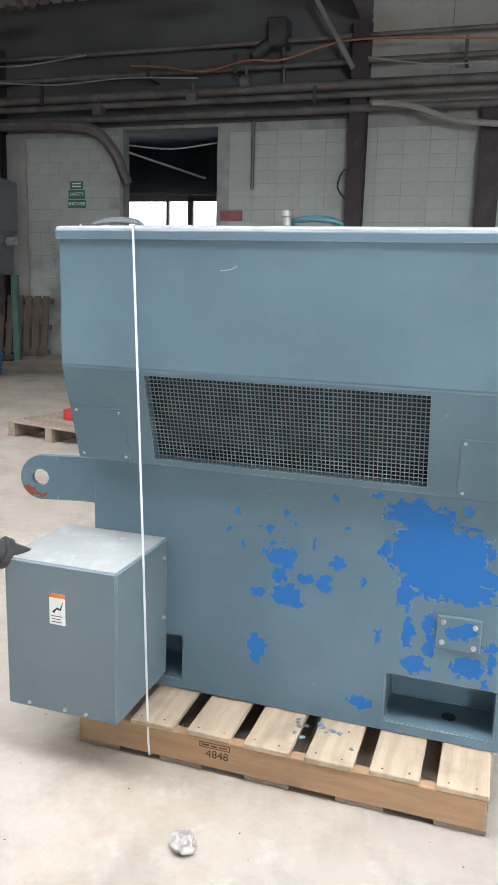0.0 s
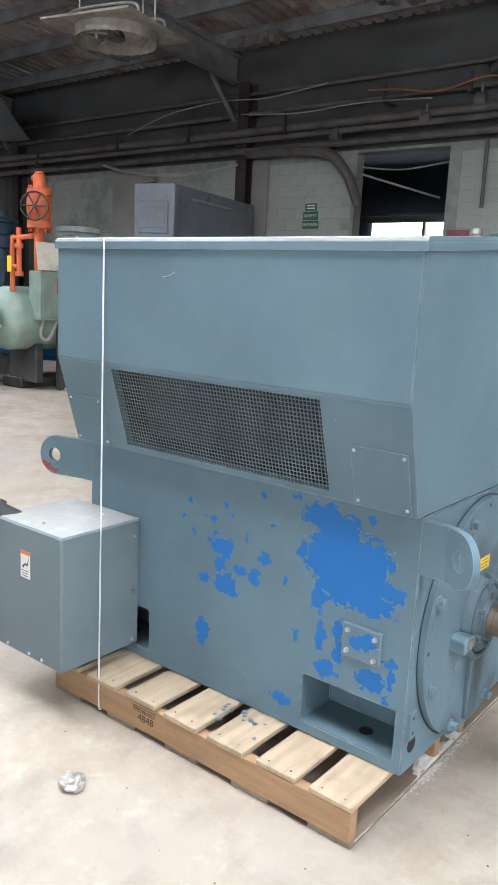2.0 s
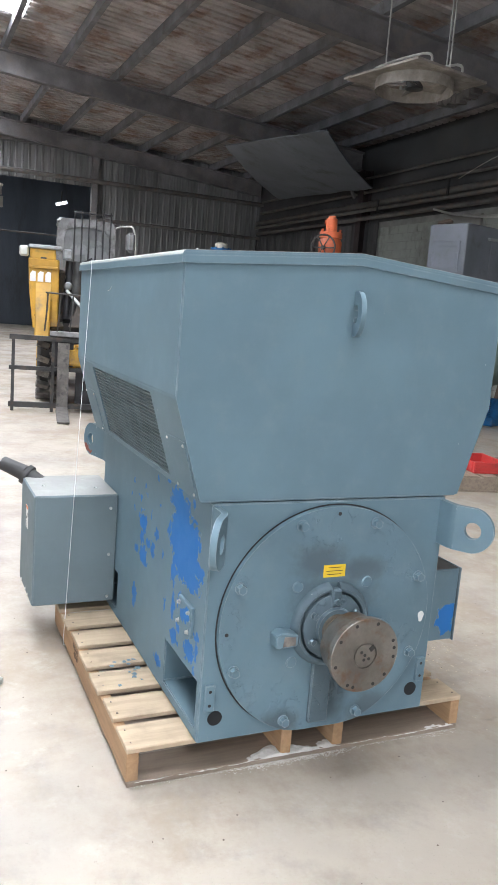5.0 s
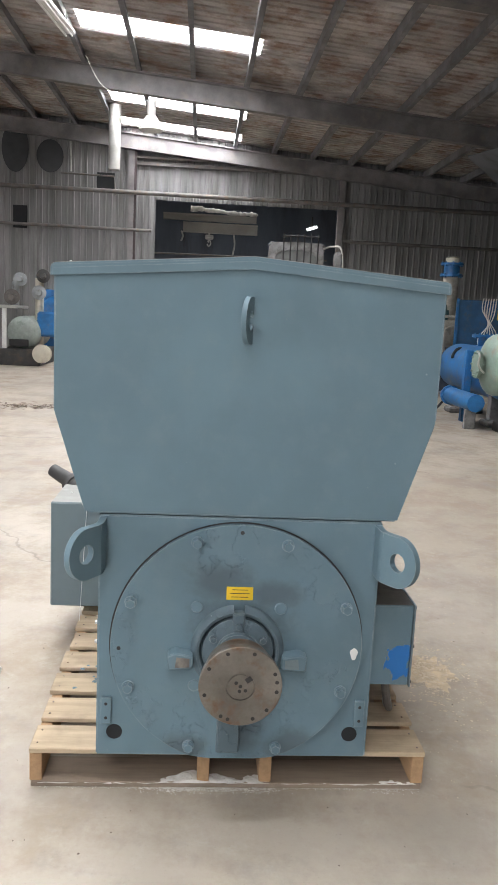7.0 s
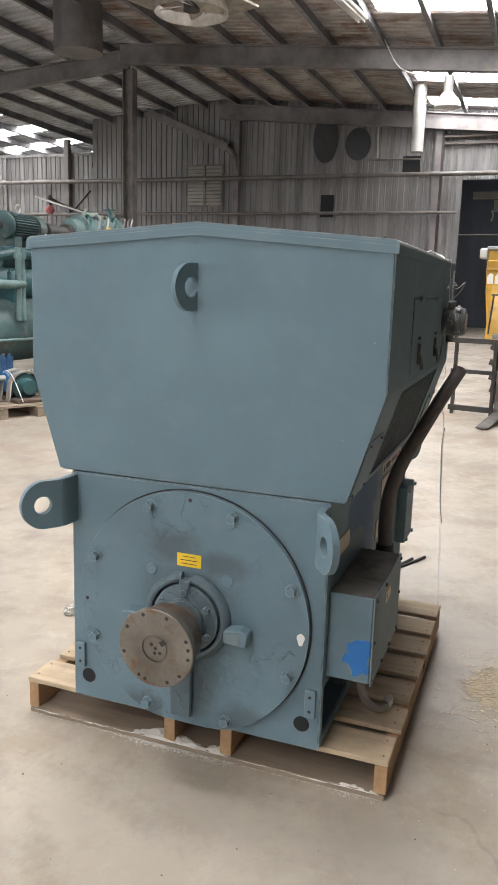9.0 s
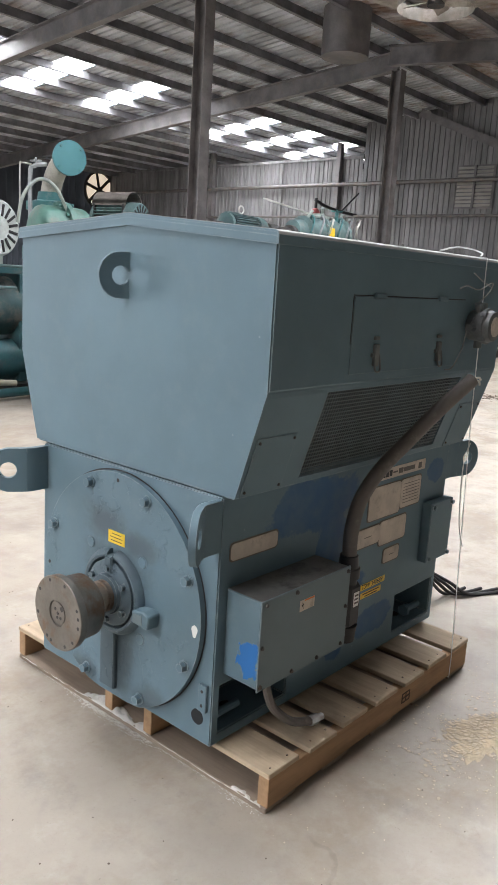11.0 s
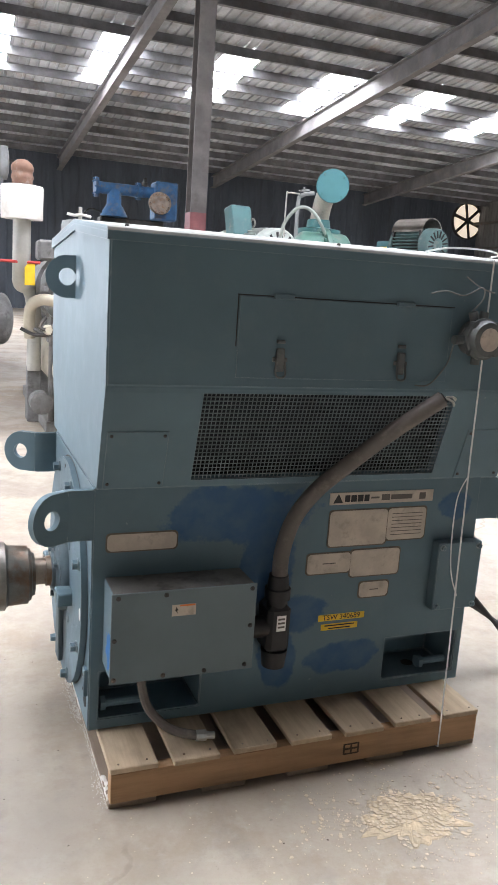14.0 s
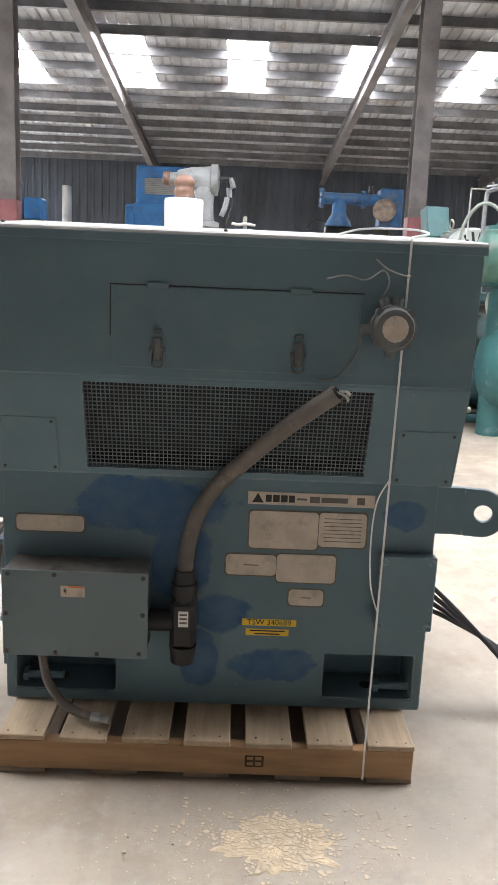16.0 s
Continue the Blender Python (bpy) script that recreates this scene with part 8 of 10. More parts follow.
part("pipework", tube(B(), [(0.3, 0.4, 0.3), (0.35, 0.45, 1.1), (0.3, 0.1, 1.7), (0.1, -0.2, 2.2), (0.1, -0.2, 2.5)], 0.05, 8), DARK_IRON, t)
t = thing("blower", "blue centrifugal blower on a small steel stand", "blower", (-22.2, -0.15, 0))
part("volute", lathe(B(), (-0.2, 0, 0.6), (1, 0, 0), [(0, 0.2), (0.01, 0.46), (0.3, 0.46), (0.31, 0.2)], 28), MACHINE_BLUE, t)
part("inlet", lathe(B(), (0.1, 0.12, 0.6), (1, 0, 0), [(0, 0.24), (0.1, 0.22), (0.1, 0.18), (0.02, 0.16)], 20), DARK_IRON, t)
part("outlet", box(B(), -0.18, 0.08, -0.46, -0.2, 0.6, 1.08, 0.02), MACHINE_BLUE, t)
part("stand", box(B(), -0.4, 0.5, -0.8, 0.6, 0.0, 0.2, 0.02), DARK_IRON, t)
t = thing("fire_extinguisher", "red fire extinguisher standing at the wall post", "extinguisher", (-22.9, 0.55, 0))
part("cylinder", lathe(B(), (0, 0, 0), (0, 0, 1), [(0, 0.1), (0.01, 0.12), (0.6, 0.12), (0.68, 0.05), (0.74, 0.04)], 16), RED, t)
part("handle", box(B(), -0.03, 0.1, -0.02, 0.02, 0.74, 0.8, 0.008), BLACK, t)
t = thing("fire_sign", "red fire point sign on the wall post", "sign", (X_W + 0.26, -0.1, 2.2))
part("board", box(B(), -0.004, 0.004, -0.17, 0.17, -0.24, 0.24, 0.001), RED, t, smooth=False)
part("border", box(B(), 0.0042, 0.0055, -0.13, 0.13, 0.12, 0.18), WHITE, t, smooth=False)
part("symbol", box(B(), 0.0042, 0.0055, -0.05, 0.05, -0.14, 0.06), WHITE, t, smooth=False)
t = thing("louvre", "pale slatted wall louvre of two banks", "louvre", (X_W + 0.05, -7.88, 4.9), kind="structure")
part("louvre_frame", box(B(), 0, 0.04, -0.68, 0.68, -0.7, 0.7), STEEL, t, smooth=False)
part("mullion", box(B(), 0.04, 0.13, -0.035, 0.035, -0.68, 0.68), STEEL, t, smooth=False)
for y in (-0.335, 0.335):
    for k in range(11):
        part("slat", obox(B(), (0.085, y, -0.6 + 0.12 * k), (0, 1, 0), (1, 0, 0.35), 0.58, 0.085, 0.012), PALE_BOARD, t, smooth=False)
# flat dark plates paint the shade of openings in the wall
for y, z, w, h in ((-2.57, 6.1, 0.42, 0.5), (-3.65, 6.3, 0.42, 0.75)):
    solid("wall_port", prism(B(), [(y + w * math.cos(6.2832 * k / 24), z + h * math.sin(6.2832 * k / 24)) for k in range(24)], "x", X_W + 0.04, X_W + 0.06), PORT_SHADE, "dark disc standing in for a round opening in the metal wall", "opening")
for y, z, w, h in ((-0.82, 5.43, 0.28, 0.26), (-3.5, 4.2, 0.22, 0.35)):
    solid("wall_port", box(B(), X_W + 0.04, X_W + 0.06, y - w, y + w, z - h, z + h), HOLE_SHADE, "dark panel standing in for a small opening in the metal wall", "opening")
HUNG_SHEET = surface("slack_grey_sheet", (0.17, 0.185, 0.21), 0.75, 0, 0.2, (0.1, 0.1, 0.105), 0.4, 0.7, 25, 0.1)
solid("wall_post", box(B(), X_W + 0.06, X_W + 0.22, -0.02, 0.16, 0, roof_z(0.1) - 0.05), MAROON, "dark maroon steel post beside the wide doorway", "column")
solid("wall_girt", cyl(B(), (X_W + 0.2, 0.16, 6.2), (X_W + 0.2, 6.6, 6.24), 0.045, seg=10), PIPE, "dusty pipe rail high over the doorway", "rail", smooth=True)
solid("wall_girt", box(B(), X_W + 0.06, X_W + 0.14, 0.16, 6.6, 5.98, 6.08), PIPE, "dusty pipe rail high over the doorway", "rail")
solid("wall_conduit", tube(B(), [(X_W + 0.12, -1.95, 7.4), (X_W + 0.12, -1.9, 5.66)], 0.03, 8, 0), DUCT, "thin pale conduit on the metal wall", "conduit", smooth=True)
solid("wall_conduit", tube(B(), [(X_W + 0.12, -2.22, 5.6), (X_W + 0.12, -0.55, 5.58), (X_W + 0.12, -0.5, 5.0)], 0.028, 8, 0), PIPE, "thin dark conduit around a wall opening", "conduit", smooth=True)
# slanting sheet in the north-west corner
bm = B()
low, high = ((-20.66, 12.0, 4.98), (-15.21, 12.0, 4.72)), ((-17.92, 9.0, 5.7), (-12.28, 9.0, 5.12))
grid_ = []
for j in range(9):
    row = []
    for i in range(13):
        a, c = (Vector(e[0]).lerp(Vector(e[1]), i / 12) for e in (low, high))
        p = a.lerp(c, j / 8)
        p.z -= 0.1 * math.sin(math.pi * j / 8) + 0.04 * noise.noise(Vector((i * 0.5, j * 0.6, 3)))
        row.append([bm.verts.new(p + Vector((0, 0, q))) for q in (0, 0.025)])
    grid_.append(row)
for j in range(8):
    for i in range(12):
        q = (grid_[j][i], grid_[j][i + 1], grid_[j + 1][i + 1], grid_[j + 1][i])
        bm.faces.new([v[0] for v in q])
        bm.faces.new([v[1] for v in q][::-1])
edge_ = [grid_[0][i] for i in range(13)] + [grid_[j][12] for j in range(1, 9)] + [grid_[8][i] for i in range(11, -1, -1)] + [grid_[j][0] for j in range(7, 0, -1)]
for a, c in zip(edge_, edge_[1:] + edge_[:1]):
    bm.faces.new((a[0], a[1], c[1], c[0]))
solid("hanging_sheet", bm, HUNG_SHEET, "large slack grey sheet slung below the roof", "sheet", smooth=True)
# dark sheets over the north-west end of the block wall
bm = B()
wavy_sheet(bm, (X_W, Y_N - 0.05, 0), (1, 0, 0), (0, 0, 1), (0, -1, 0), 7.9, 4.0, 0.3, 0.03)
solid("wall_north_cladding", bm, CLADDING, "dark ribbed sheets over the block wall", "wall")
# hanging flue and duct
solid("flue_pipe", cyl(B(), (-20.8, -0.26, 5.35), (-20.8, -0.26, roof_z(-0.26) - 0.02), 0.17), DUCT, "short pale flue pipe hanging from the roof", "duct", smooth=True)
solid("roof_duct", cyl(B(), (-14.2, -7.0, 6.6), (-14.2, -7.0, roof_z(-7.0) - 0.02), 0.55), STEEL, "wide round duct hanging from the roof", "duct", smooth=True)
# things in the bay beyond the west doorway
for x, y0, y1, z, h in ((-26.0, 0.9, 4.2, 4.78, 0.1), (-26.0, 1.6, 4.25, 4.43, 0.16)):
    bm = box(B(), x - 0.02, x + 0.02, y0, y1, z - h, z + h)
    for s in (-1, 1):
        box(bm, x - 0.1, x + 0.1, y0, y1, z + s * h - 0.015, z + s * h + 0.015)
    solid("bay_beam", bm, PALE_BOARD, "pale dusty steel beam across the dark bay", "beam", group="bay beams")
solid("bay_rail", cyl(B(), (-26.0, -1.0, 3.47), (-26.0, 6.8, 3.52), 0.03, seg=8), PIPE, "thin dusty rail across the bay", "rail", smooth=True)
rg = random.Random(5)
lag = []
for k in range(30):
    lag.append((0.08 * k, 0.055 + 0.045 * rg.random()))
bm = lathe(B(), (-26.0, 1.85, 5.08), (0, 1, -0.05), [(0, 0.03)] + lag + [(2.4, 0.03)], 12)
for v in bm.verts:
    v.co += Vector((0, 0, 0.05 * noise.noise(v.co * 3.1)))
solid("bay_pipe", bm, BAY_WHITE, "lumpy white insulated pipe in the bay", "pipe", smooth=True)
for y, z0 in ((1.54, 3.95), (2.5, 3.95), (3.4, 3.55)):
    solid("bay_strut", tube(B(), [(-26.1, y, 4.3), (-26.1, y + 0.06, (z0 + 4.3) / 2), (-26.1, y, z0)], 0.03, 8, 3), DUCT, "pale hanger under the bay beam", "hanger", group="bay hangers", smooth=True)
t = thing("bay_hook_block", "small pale chain hoist block under the bay beam", "hoist", (-26.0, 2.55, 4.1))
part("block", box(B(), -0.08, 0.08, -0.16, 0.14, -0.06, 0.1, 0.03), DUCT, t)
part("hook", tube(B(), [(0, 0, -0.05), (0, 0.05, -0.2), (0, -0.02, -0.3), (0, -0.08, -0.22)], 0.02, 8), DUCT, t)
t = thing("bay_lamp", "small lit tube lamp in the bay", "lamp", (-26.0, 6.2, 4.62))
part("tube", cyl(B(), (0, -0.18, -0.06), (0, 0.18, 0.06), 0.05, seg=8), OUTSIDE, t)
part("bracket", box(B(), -0.02, 0.02, -0.02, 0.02, 0.04, 0.4), DARK_IRON, t, smooth=False)
# glowing panel added out of view, only to brighten the bay
solid("bay_glow_panel", box(B(), X_W - 4.4, X_W - 3.2, 0.6, 4.6, 6.93, 6.97), SKYLIGHT, "unseen glowing panel added in the bay roof to brighten the bay", "skylight")

# ---- south side: machines past the motor ----
t = thing("grey_compressor", "dusty grey cast compressor with bolted flanges over a cream drum", "compressor", (-0.6, -2.2, 0))
part("drum", vessel(B(), (-0.09, 0.35, 0.6), (-0.09, -2.2, 0.6), 0.29, 0.5), DRUM_CREAM, t, "cream drum with dished ends")
for y in (0.1, -1.8):
    part("saddle", box(B(), -0.3, 0.12, y - 0.06, y + 0.06, 0.0, 0.4, 0.01), CAST_GREY, t)
for x in (-0.36, 0.2):
    part("skid_rail", box(B(), x - 0.05, x + 0.05, -2.3, 0.12, 0.0, 0.12, 0.01), CAST_GREY, t)
part("casing", lathe(B(), (0.02, 0.36, 1.32), (0, -1, 0), [(0, 0.1), (0.01, 0.22), (0.05, 0.25), (0.3, 0.27), (0.32, 0.33), (0.38, 0.33), (0.4, 0.28), (1.6, 0.28), (1.62, 0.2)], 32), CAST_GREY, t, "grey cast casing")
for y in (-0.3, -1.1):
    part("pedestal", box(B(), -0.2, 0.2, y - 0.1, y + 0.1, 0.8, 1.12, 0.02), CAST_GREY, t)
ringf = part("ring_flange", flange(B(), (0.02, 0.3, 1.32), (0, 1, 0), 0.32, 0.05, 22), MACHINE_GREY, t)
part("ring_cover", lathe(B(), (0.02, 0.32, 1.32), (0, 1, 0), [(0, 0.26), (0.03, 0.25), (0.06, 0.2), (0.08, 0.05)], 28), CAST_GREY, ringf)
cover = part("bolted_cover", box(B(), -0.2, 0.08, 0.37, 0.47, 1.1, 1.44, 0.06), MACHINE_GREY, t, "bolted cover with rounded corners")
for k in range(16):
    a = 6.2832 * k / 16
    u, v = math.cos(a), math.sin(a)
    part("bolt", hexbolt(B(), (-0.06 + u * 0.115 / max(abs(u), abs(v), 0.78), 0.472, 1.27 + v * 0.145 / max(abs(u), abs(v), 0.78)), (0, 1, 0), 0.012, 0.014), ZINC, cover)
part("valve_chest", lathe(B(), (0.0, 0.2, 1.5), (0, 0, 1), [(0, 0.18), (0.1, 0.18), (0.12, 0.14), (0.16, 0.14)], 24), CAST_GREY, t)
part("cap_box", lathe(B(), (0.0, 0.2, 1.66), (0, 0, 1), [(0, 0.15), (0.22, 0.152), (0.25, 0.145), (0.26, 0.1)], 28), MACHINE_GREY, t, "pale grey round cap box")
part("top_lever", tube(B(), [(-0.09, 0.25, 1.955), (0.0, 0.28, 1.965), (0.06, 0.3, 1.955), (0.12, 0.3, 1.965)], 0.013, 8), DUCT, t)
part("top_stem", cyl(B(), (0.0, 0.25, 1.9), (0.0, 0.25, 2.03), 0.016, seg=8), DUCT, t)
part("side_box", box(B(), 0.17, 0.36, 0.1, 0.35, 1.56, 1.73, 0.02), CAST_GREY, t)
part("side_arm", box(B(), 0.1, 0.2, 0.12, 0.24, 1.45, 1.6, 0.02), CAST_GREY, t)
part("cross_pipe", tube(B(), [(0.02, 0.42, 1.2), (0.2, 0.45, 1.22), (0.34, 0.44, 1.23), (0.42, 0.36, 1.15), (0.42, 0.3, 0.9)], 0.05, 12), DRUM_CREAM, t)
for k in range(6):
    x = -0.25 + 0.11 * k
    part("oil_line", tube(B(), [(x, 0.42, 1.08), (x + 0.05, 0.48, 1.0), (x - 0.06, 0.46, 0.96), (x + 0.08, 0.4, 0.93), (x + 0.2, 0.36, 0.98)], 0.016, 6), (DUCT, CAST_GREY, DARK_IRON)[k % 3], t)
for x, z in ((-0.2, 1.02), (0.18, 1.06), (0.28, 0.98), (0.05, 1.0)):
    part("fitting", lathe(B(), (x, 0.4, z), (0, 1, 0), [(0, 0.03), (0.01, 0.045), (0.06, 0.045), (0.07, 0.03), (0.1, 0.03)], 12), (CAST_GREY, DRUM_CREAM)[x > 0.1], t)
part("stand_post", cyl(B(), (0.2, 0.06, 0.1), (0.2, 0.06, 1.3), 0.03, seg=10), CAST_GREY, t)
part("oil_pump", lathe(B(), (0.3, 0.0, 0.3), (0, 1, 0), [(0, 0.06), (0.01, 0.1), (0.2, 0.1), (0.22, 0.05)], 16), CAST_GREY, t)
part("gusset_foot", prism(B(), [(-0.75, 0.0), (-0.52, 0.0), (-0.62, 0.55), (-0.68, 0.55)], "x", 0.22, 0.36, 0.01), CAST_GREY, t)
part("riser_elbow", tube(B(), [(0.29, -0.64, 0.5), (0.29, -0.62, 0.95), (0.32, -0.5, 1.2), (0.4, -0.1, 1.32), (0.5, 0.4, 1.36), (0.52, 0.64, 1.5), (0.52, 0.66, 1.86)], 0.07, 14), DUCT, t)
part("white_casing", lathe(B(), (0.52, 0.66, 1.86), (0, 0, 1), [(0, 0.162), (0.24, 0.164), (0.255, 0.158), (0.258, 0.14)], 28), BAY_WHITE, t, "white wrapped cap box")
part("relief_cap", lathe(B(), (0.52, 0.66, 2.13), (0, 0, 1), [(0, 0.08), (0.03, 0.08), (0.04, 0.086), (0.06, 0.086), (0.07, 0.08), (0.09, 0.08), (0.1, 0.086), (0.13, 0.086), (0.15, 0.075), (0.18, 0.04), (0.185, 0.01)], 20), RUST_PAINT, t, "rusty round relief cap")
part("red_line", cyl(B(), (0.38, 0.7, 1.53), (0.72, 0.7, 1.53), 0.012, seg=8), RED, t)
part("yellow_tag", box(B(), 0.42, 0.5, 0.7, 0.705, 1.35, 1.525), YELLOW, t, smooth=False)
# grey chiller farther south with a small pale cabinet in front
t = thing("grey_chiller", "dusty grey chiller tank on a low skid", "chiller", (0.9, -6.1, 0))
part("tank", vessel(B(), (-1.1, 0, 0.8), (2.6, 0, 0.8), 0.35), CAST_GREY, t)
part("upper_pipe", cyl(B(), (-0.6, 0.2, 1.22), (2.4, 0.2, 1.22), 0.085), DRUM_CREAM, t, "cream pipe along the tank")
for x in (-0.4, 2.0):
    part("pipe_bracket", box(B(), x - 0.04, x + 0.04, 0.1, 0.28, 1.05, 1.15), CAST_GREY, t)
    part("saddle", box(B(), x - 0.08, x + 0.08, -0.3, 0.3, 0.2, 0.5, 0.01), CAST_GREY, t)
    part("skid_foot", box(B(), x - 0.1, x + 0.1, -0.3, 0.3, 0.0, 0.2, 0.01), DARK_IRON, t)
for y in (-0.3, 0.32):
    part("skid_rail", box(B(), -1.0, 2.5, y - 0.04, y + 0.04, 0.2, 0.3, 0.01), MACHINE_GREY, t)
part("column", box(B(), -0.5, -0.4, 0.1, 0.2, 1.1, 2.15, 0.01), MACHINE_GREY, t)
part("end_cylinder", lathe(B(), (-0.42, 0.2, 1.93), (1, 0, 0), [(0, 0.08), (0.01, 0.13), (0.05, 0.13), (0.06, 0.11), (0.3, 0.1), (0.32, 0.12), (0.36, 0.12), (0.37, 0.05)], 24), MACHINE_GREY, t)
part("stay", cyl(B(), (-0.42, 0.3, 1.9), (-0.15, 0.32, 1.75), 0.018, seg=8), DUCT, t)
part("stay", cyl(B(), (-0.15, 0.32, 1.25), (-0.15, 0.32, 1.75), 0.018, seg=8), DUCT, t)
t = thing("control_cabinet", "small pale grey floor cabinet with a wire frame on top", "cabinet", (0.56, -5.5, 0))
part("case", box(B(), -0.13, 0.13, -0.1, 0.1, 0.0, 0.52, 0.012), MACHINE_GREY, t)
part("terminal_rack", box(B(), -0.12, 0.12, -0.08, 0.08, 0.52, 0.6, 0.02), CAST_GREY, t)
part("wire_frame", tube(B(), [(-0.14, 0.1, 0.5), (-0.14, 0.1, 0.66), (0.15, 0.1, 0.67), (0.15, 0.1, 0.5)], 0.008, 6, 0), DUCT, t)

fm = finned_motor("fan_cooled_motor", (-3.0, -4.05, 1.43), -77, PALE_GREY_GREEN, "large pale grey-green finned motor bolted on the chiller", 0.95, 0.31)
t = thing("motor_bed", "dark teal drum bed with pipework under the finned motor", "chiller", (-3.0, -3.9, 0))
part("top_plate", box(B(), -0.42, 0.42, -0.7, 0.5, 1.36, 1.43, 0.006), TEAL_DEEP, t)
part("drum", vessel(B(), (-1.0, 0.0, 0.98), (0.6, 0.0, 0.98), 0.34), DUSTY_TEAL, t)
part("lower_drum", vessel(B(), (-0.9, 0.1, 0.36), (0.3, 0.1, 0.36), 0.24), TEAL_DEEP, t)
for x in (-0.5, 0.25):
    part("saddle", box(B(), x - 0.05, x + 0.05, -0.3, 0.3, 0.12, 1.36, 0.01), TEAL_DEEP, t)
part("base", box(B(), -0.9, 0.5, -0.35, 0.42, 0, 0.12, 0.01), DARK_IRON, t)
for x, z in ((0.34, 0.8), (0.55, 0.62)):
    part("riser", cyl(B(), (x, 0.8, 0.1), (x, 0.8, z), 0.05), TEAL_DEEP, t)
    for z0 in (0.14, z - 0.03):
        part("collar", cyl(B(), (x, 0.8, z0), (x, 0.8, z0 + 0.03), 0.062, seg=16), TEAL_GREY, t)
    part("riser_elbow", tube(B(), [(x, 0.8, z), (x, 0.79, z + 0.06), (x + 0.04, 0.77, z + 0.1), (x + 0.25, 0.72, z + 0.12)], 0.055, 12), TEAL_GREY, t)
part("floor_run", tube(B(), [(0.57, 0.8, 0.13), (0.54, 0.8, 0.08), (0.48, 0.8, 0.075), (0.2, 0.8, 0.085), (-0.4, 0.75, 0.09)], 0.05, 12), TEAL_DEEP, t)
part("pale_run", tube(B(), [(0.8, 0.7, 0.3), (0.45, 0.66, 0.26), (0.2, 0.62, 0.2), (-0.2, 0.62, 0.16)], 0.035, 10), CREAM, t)
for z, x0, x1 in ((0.66, 0.35, 0.75), (0.71, 0.3, 0.7)):
    part("manifold_plate", box(B(), x0, x1, 0.5, 0.72, z, z + 0.03, 0.006), TEAL_DEEP, t)
part("line_top", cyl(B(), (-0.3, 0.62, 1.44), (0.8, 0.62, 1.45), 0.016, seg=8), TEAL_GREY, t)
part("line_loop", tube(B(), [(0.24, 0.66, 1.4), (0.46, 0.68, 1.38), (0.5, 0.68, 1.3), (0.47, 0.68, 1.2), (0.36, 0.68, 1.15), (0.24, 0.66, 1.2)], 0.02, 8), TEAL, t)
part("line_lower", cyl(B(), (-0.2, 0.64, 1.21), (0.32, 0.66, 1.22), 0.018, seg=8), TEAL_GREY, t)
for x in (0.28, 0.38):
    part("regulator", lathe(B(), (x, 0.62, 1.22), (0, 0, 1), [(0, 0.04), (0.02, 0.06), (0.08, 0.06), (0.09, 0.035), (0.16, 0.035), (0.17, 0.05)], 12), TEAL, t)
part("ground_hose", tube(B(), [(0.5, 0.5, 0.05), (0.4, 0.6, 0.03), (0.1, 0.62, 0.03), (-0.2, 0.5, 0.03)], 0.03, 8), DUCT, t)
part("blue_filter", cyl(B(), (0.12, 0.46, 0.12), (0.12, 0.46, 0.42), 0.09), MACHINE_BLUE, t)
t = thing("teal_machine_end", "dark teal machine end with a dusty drum on tapered legs", "chiller", (-2.35, -4.1, 0))
part("drum", vessel(B(), (-0.55, 0, 1.02), (0.45, 0, 1.02), 0.33), DUSTY_TEAL, t, "dark teal drum under grey dust")
part("deck", box(B(), -0.6, 0.5, -0.25, 0.3, 1.4, 1.46, 0.008), TEAL_DEEP, t)
for x in (-0.45, 0.38):
    part("deck_post", box(B(), x - 0.05, x + 0.05, -0.2, 0.25, 1.28, 1.4, 0.008), TEAL_DEEP, t)
    part("leg", prism(B(), [(x - 0.16, 0.06), (x + 0.16, 0.06), (x + 0.08, 0.8), (x - 0.08, 0.8)], "y", -0.2, 0.2, 0.01), TEAL_DEEP, t)
    part("foot", box(B(), x - 0.2, x + 0.2, -0.26, 0.26, 0, 0.06, 0.01), TEAL_DEEP, t)
part("grey_case", box(B(), -0.12, 0.2, -0.1, 0.2, 1.46, 1.86, 0.05), MACHINE_GREY, t)
part("tall_pot", lathe(B(), (-0.35, 0.0, 1.46), (0, 0, 1), [(0, 0.13), (0.42, 0.13), (0.44, 0.22), (0.5, 0.22), (0.52, 0.12), (0.6, 0.11)], 20), TEAL_DEEP, t)
part("valve", handwheel(lathe(B(), (0.08, 0.3, 1.44), (0, 0, 1), [(0, 0.07), (0.05, 0.07), (0.06, 0.04), (0.2, 0.04), (0.21, 0.06), (0.27, 0.05)], 14), (0.08, 0.3, 1.76), (0, 0.2, 1), 0.06), DARK_IRON, t)
for x, r in ((-0.05, 0.05), (0.16, 0.045), (0.3, 0.05)):
    part("fitting", cyl(B(), (x, 0.22, 1.46), (x, 0.34, 1.56), r, seg=12), TEAL_DEEP, t)
part("pale_pipe", tube(B(), [(-0.6, 0.42, 0.98), (-0.2, 0.44, 0.93), (0.3, 0.44, 0.87), (0.5, 0.42, 0.84)], 0.045, 10), DUCT, t)
part("cross_pipe", cyl(B(), (-0.6, 0.36, 0.5), (0.5, 0.36, 0.48), 0.04), TEAL_DEEP, t)
part("floor_pipe", tube(B(), [(-0.7, 0.42, 0.22), (0.0, 0.45, 0.2), (0.5, 0.5, 0.12)], 0.04, 10), DUCT, t)
part("coupling", cyl(B(), (0.28, 0.44, 0.87), (0.38, 0.44, 0.86), 0.07, seg=12), DUCT, t)
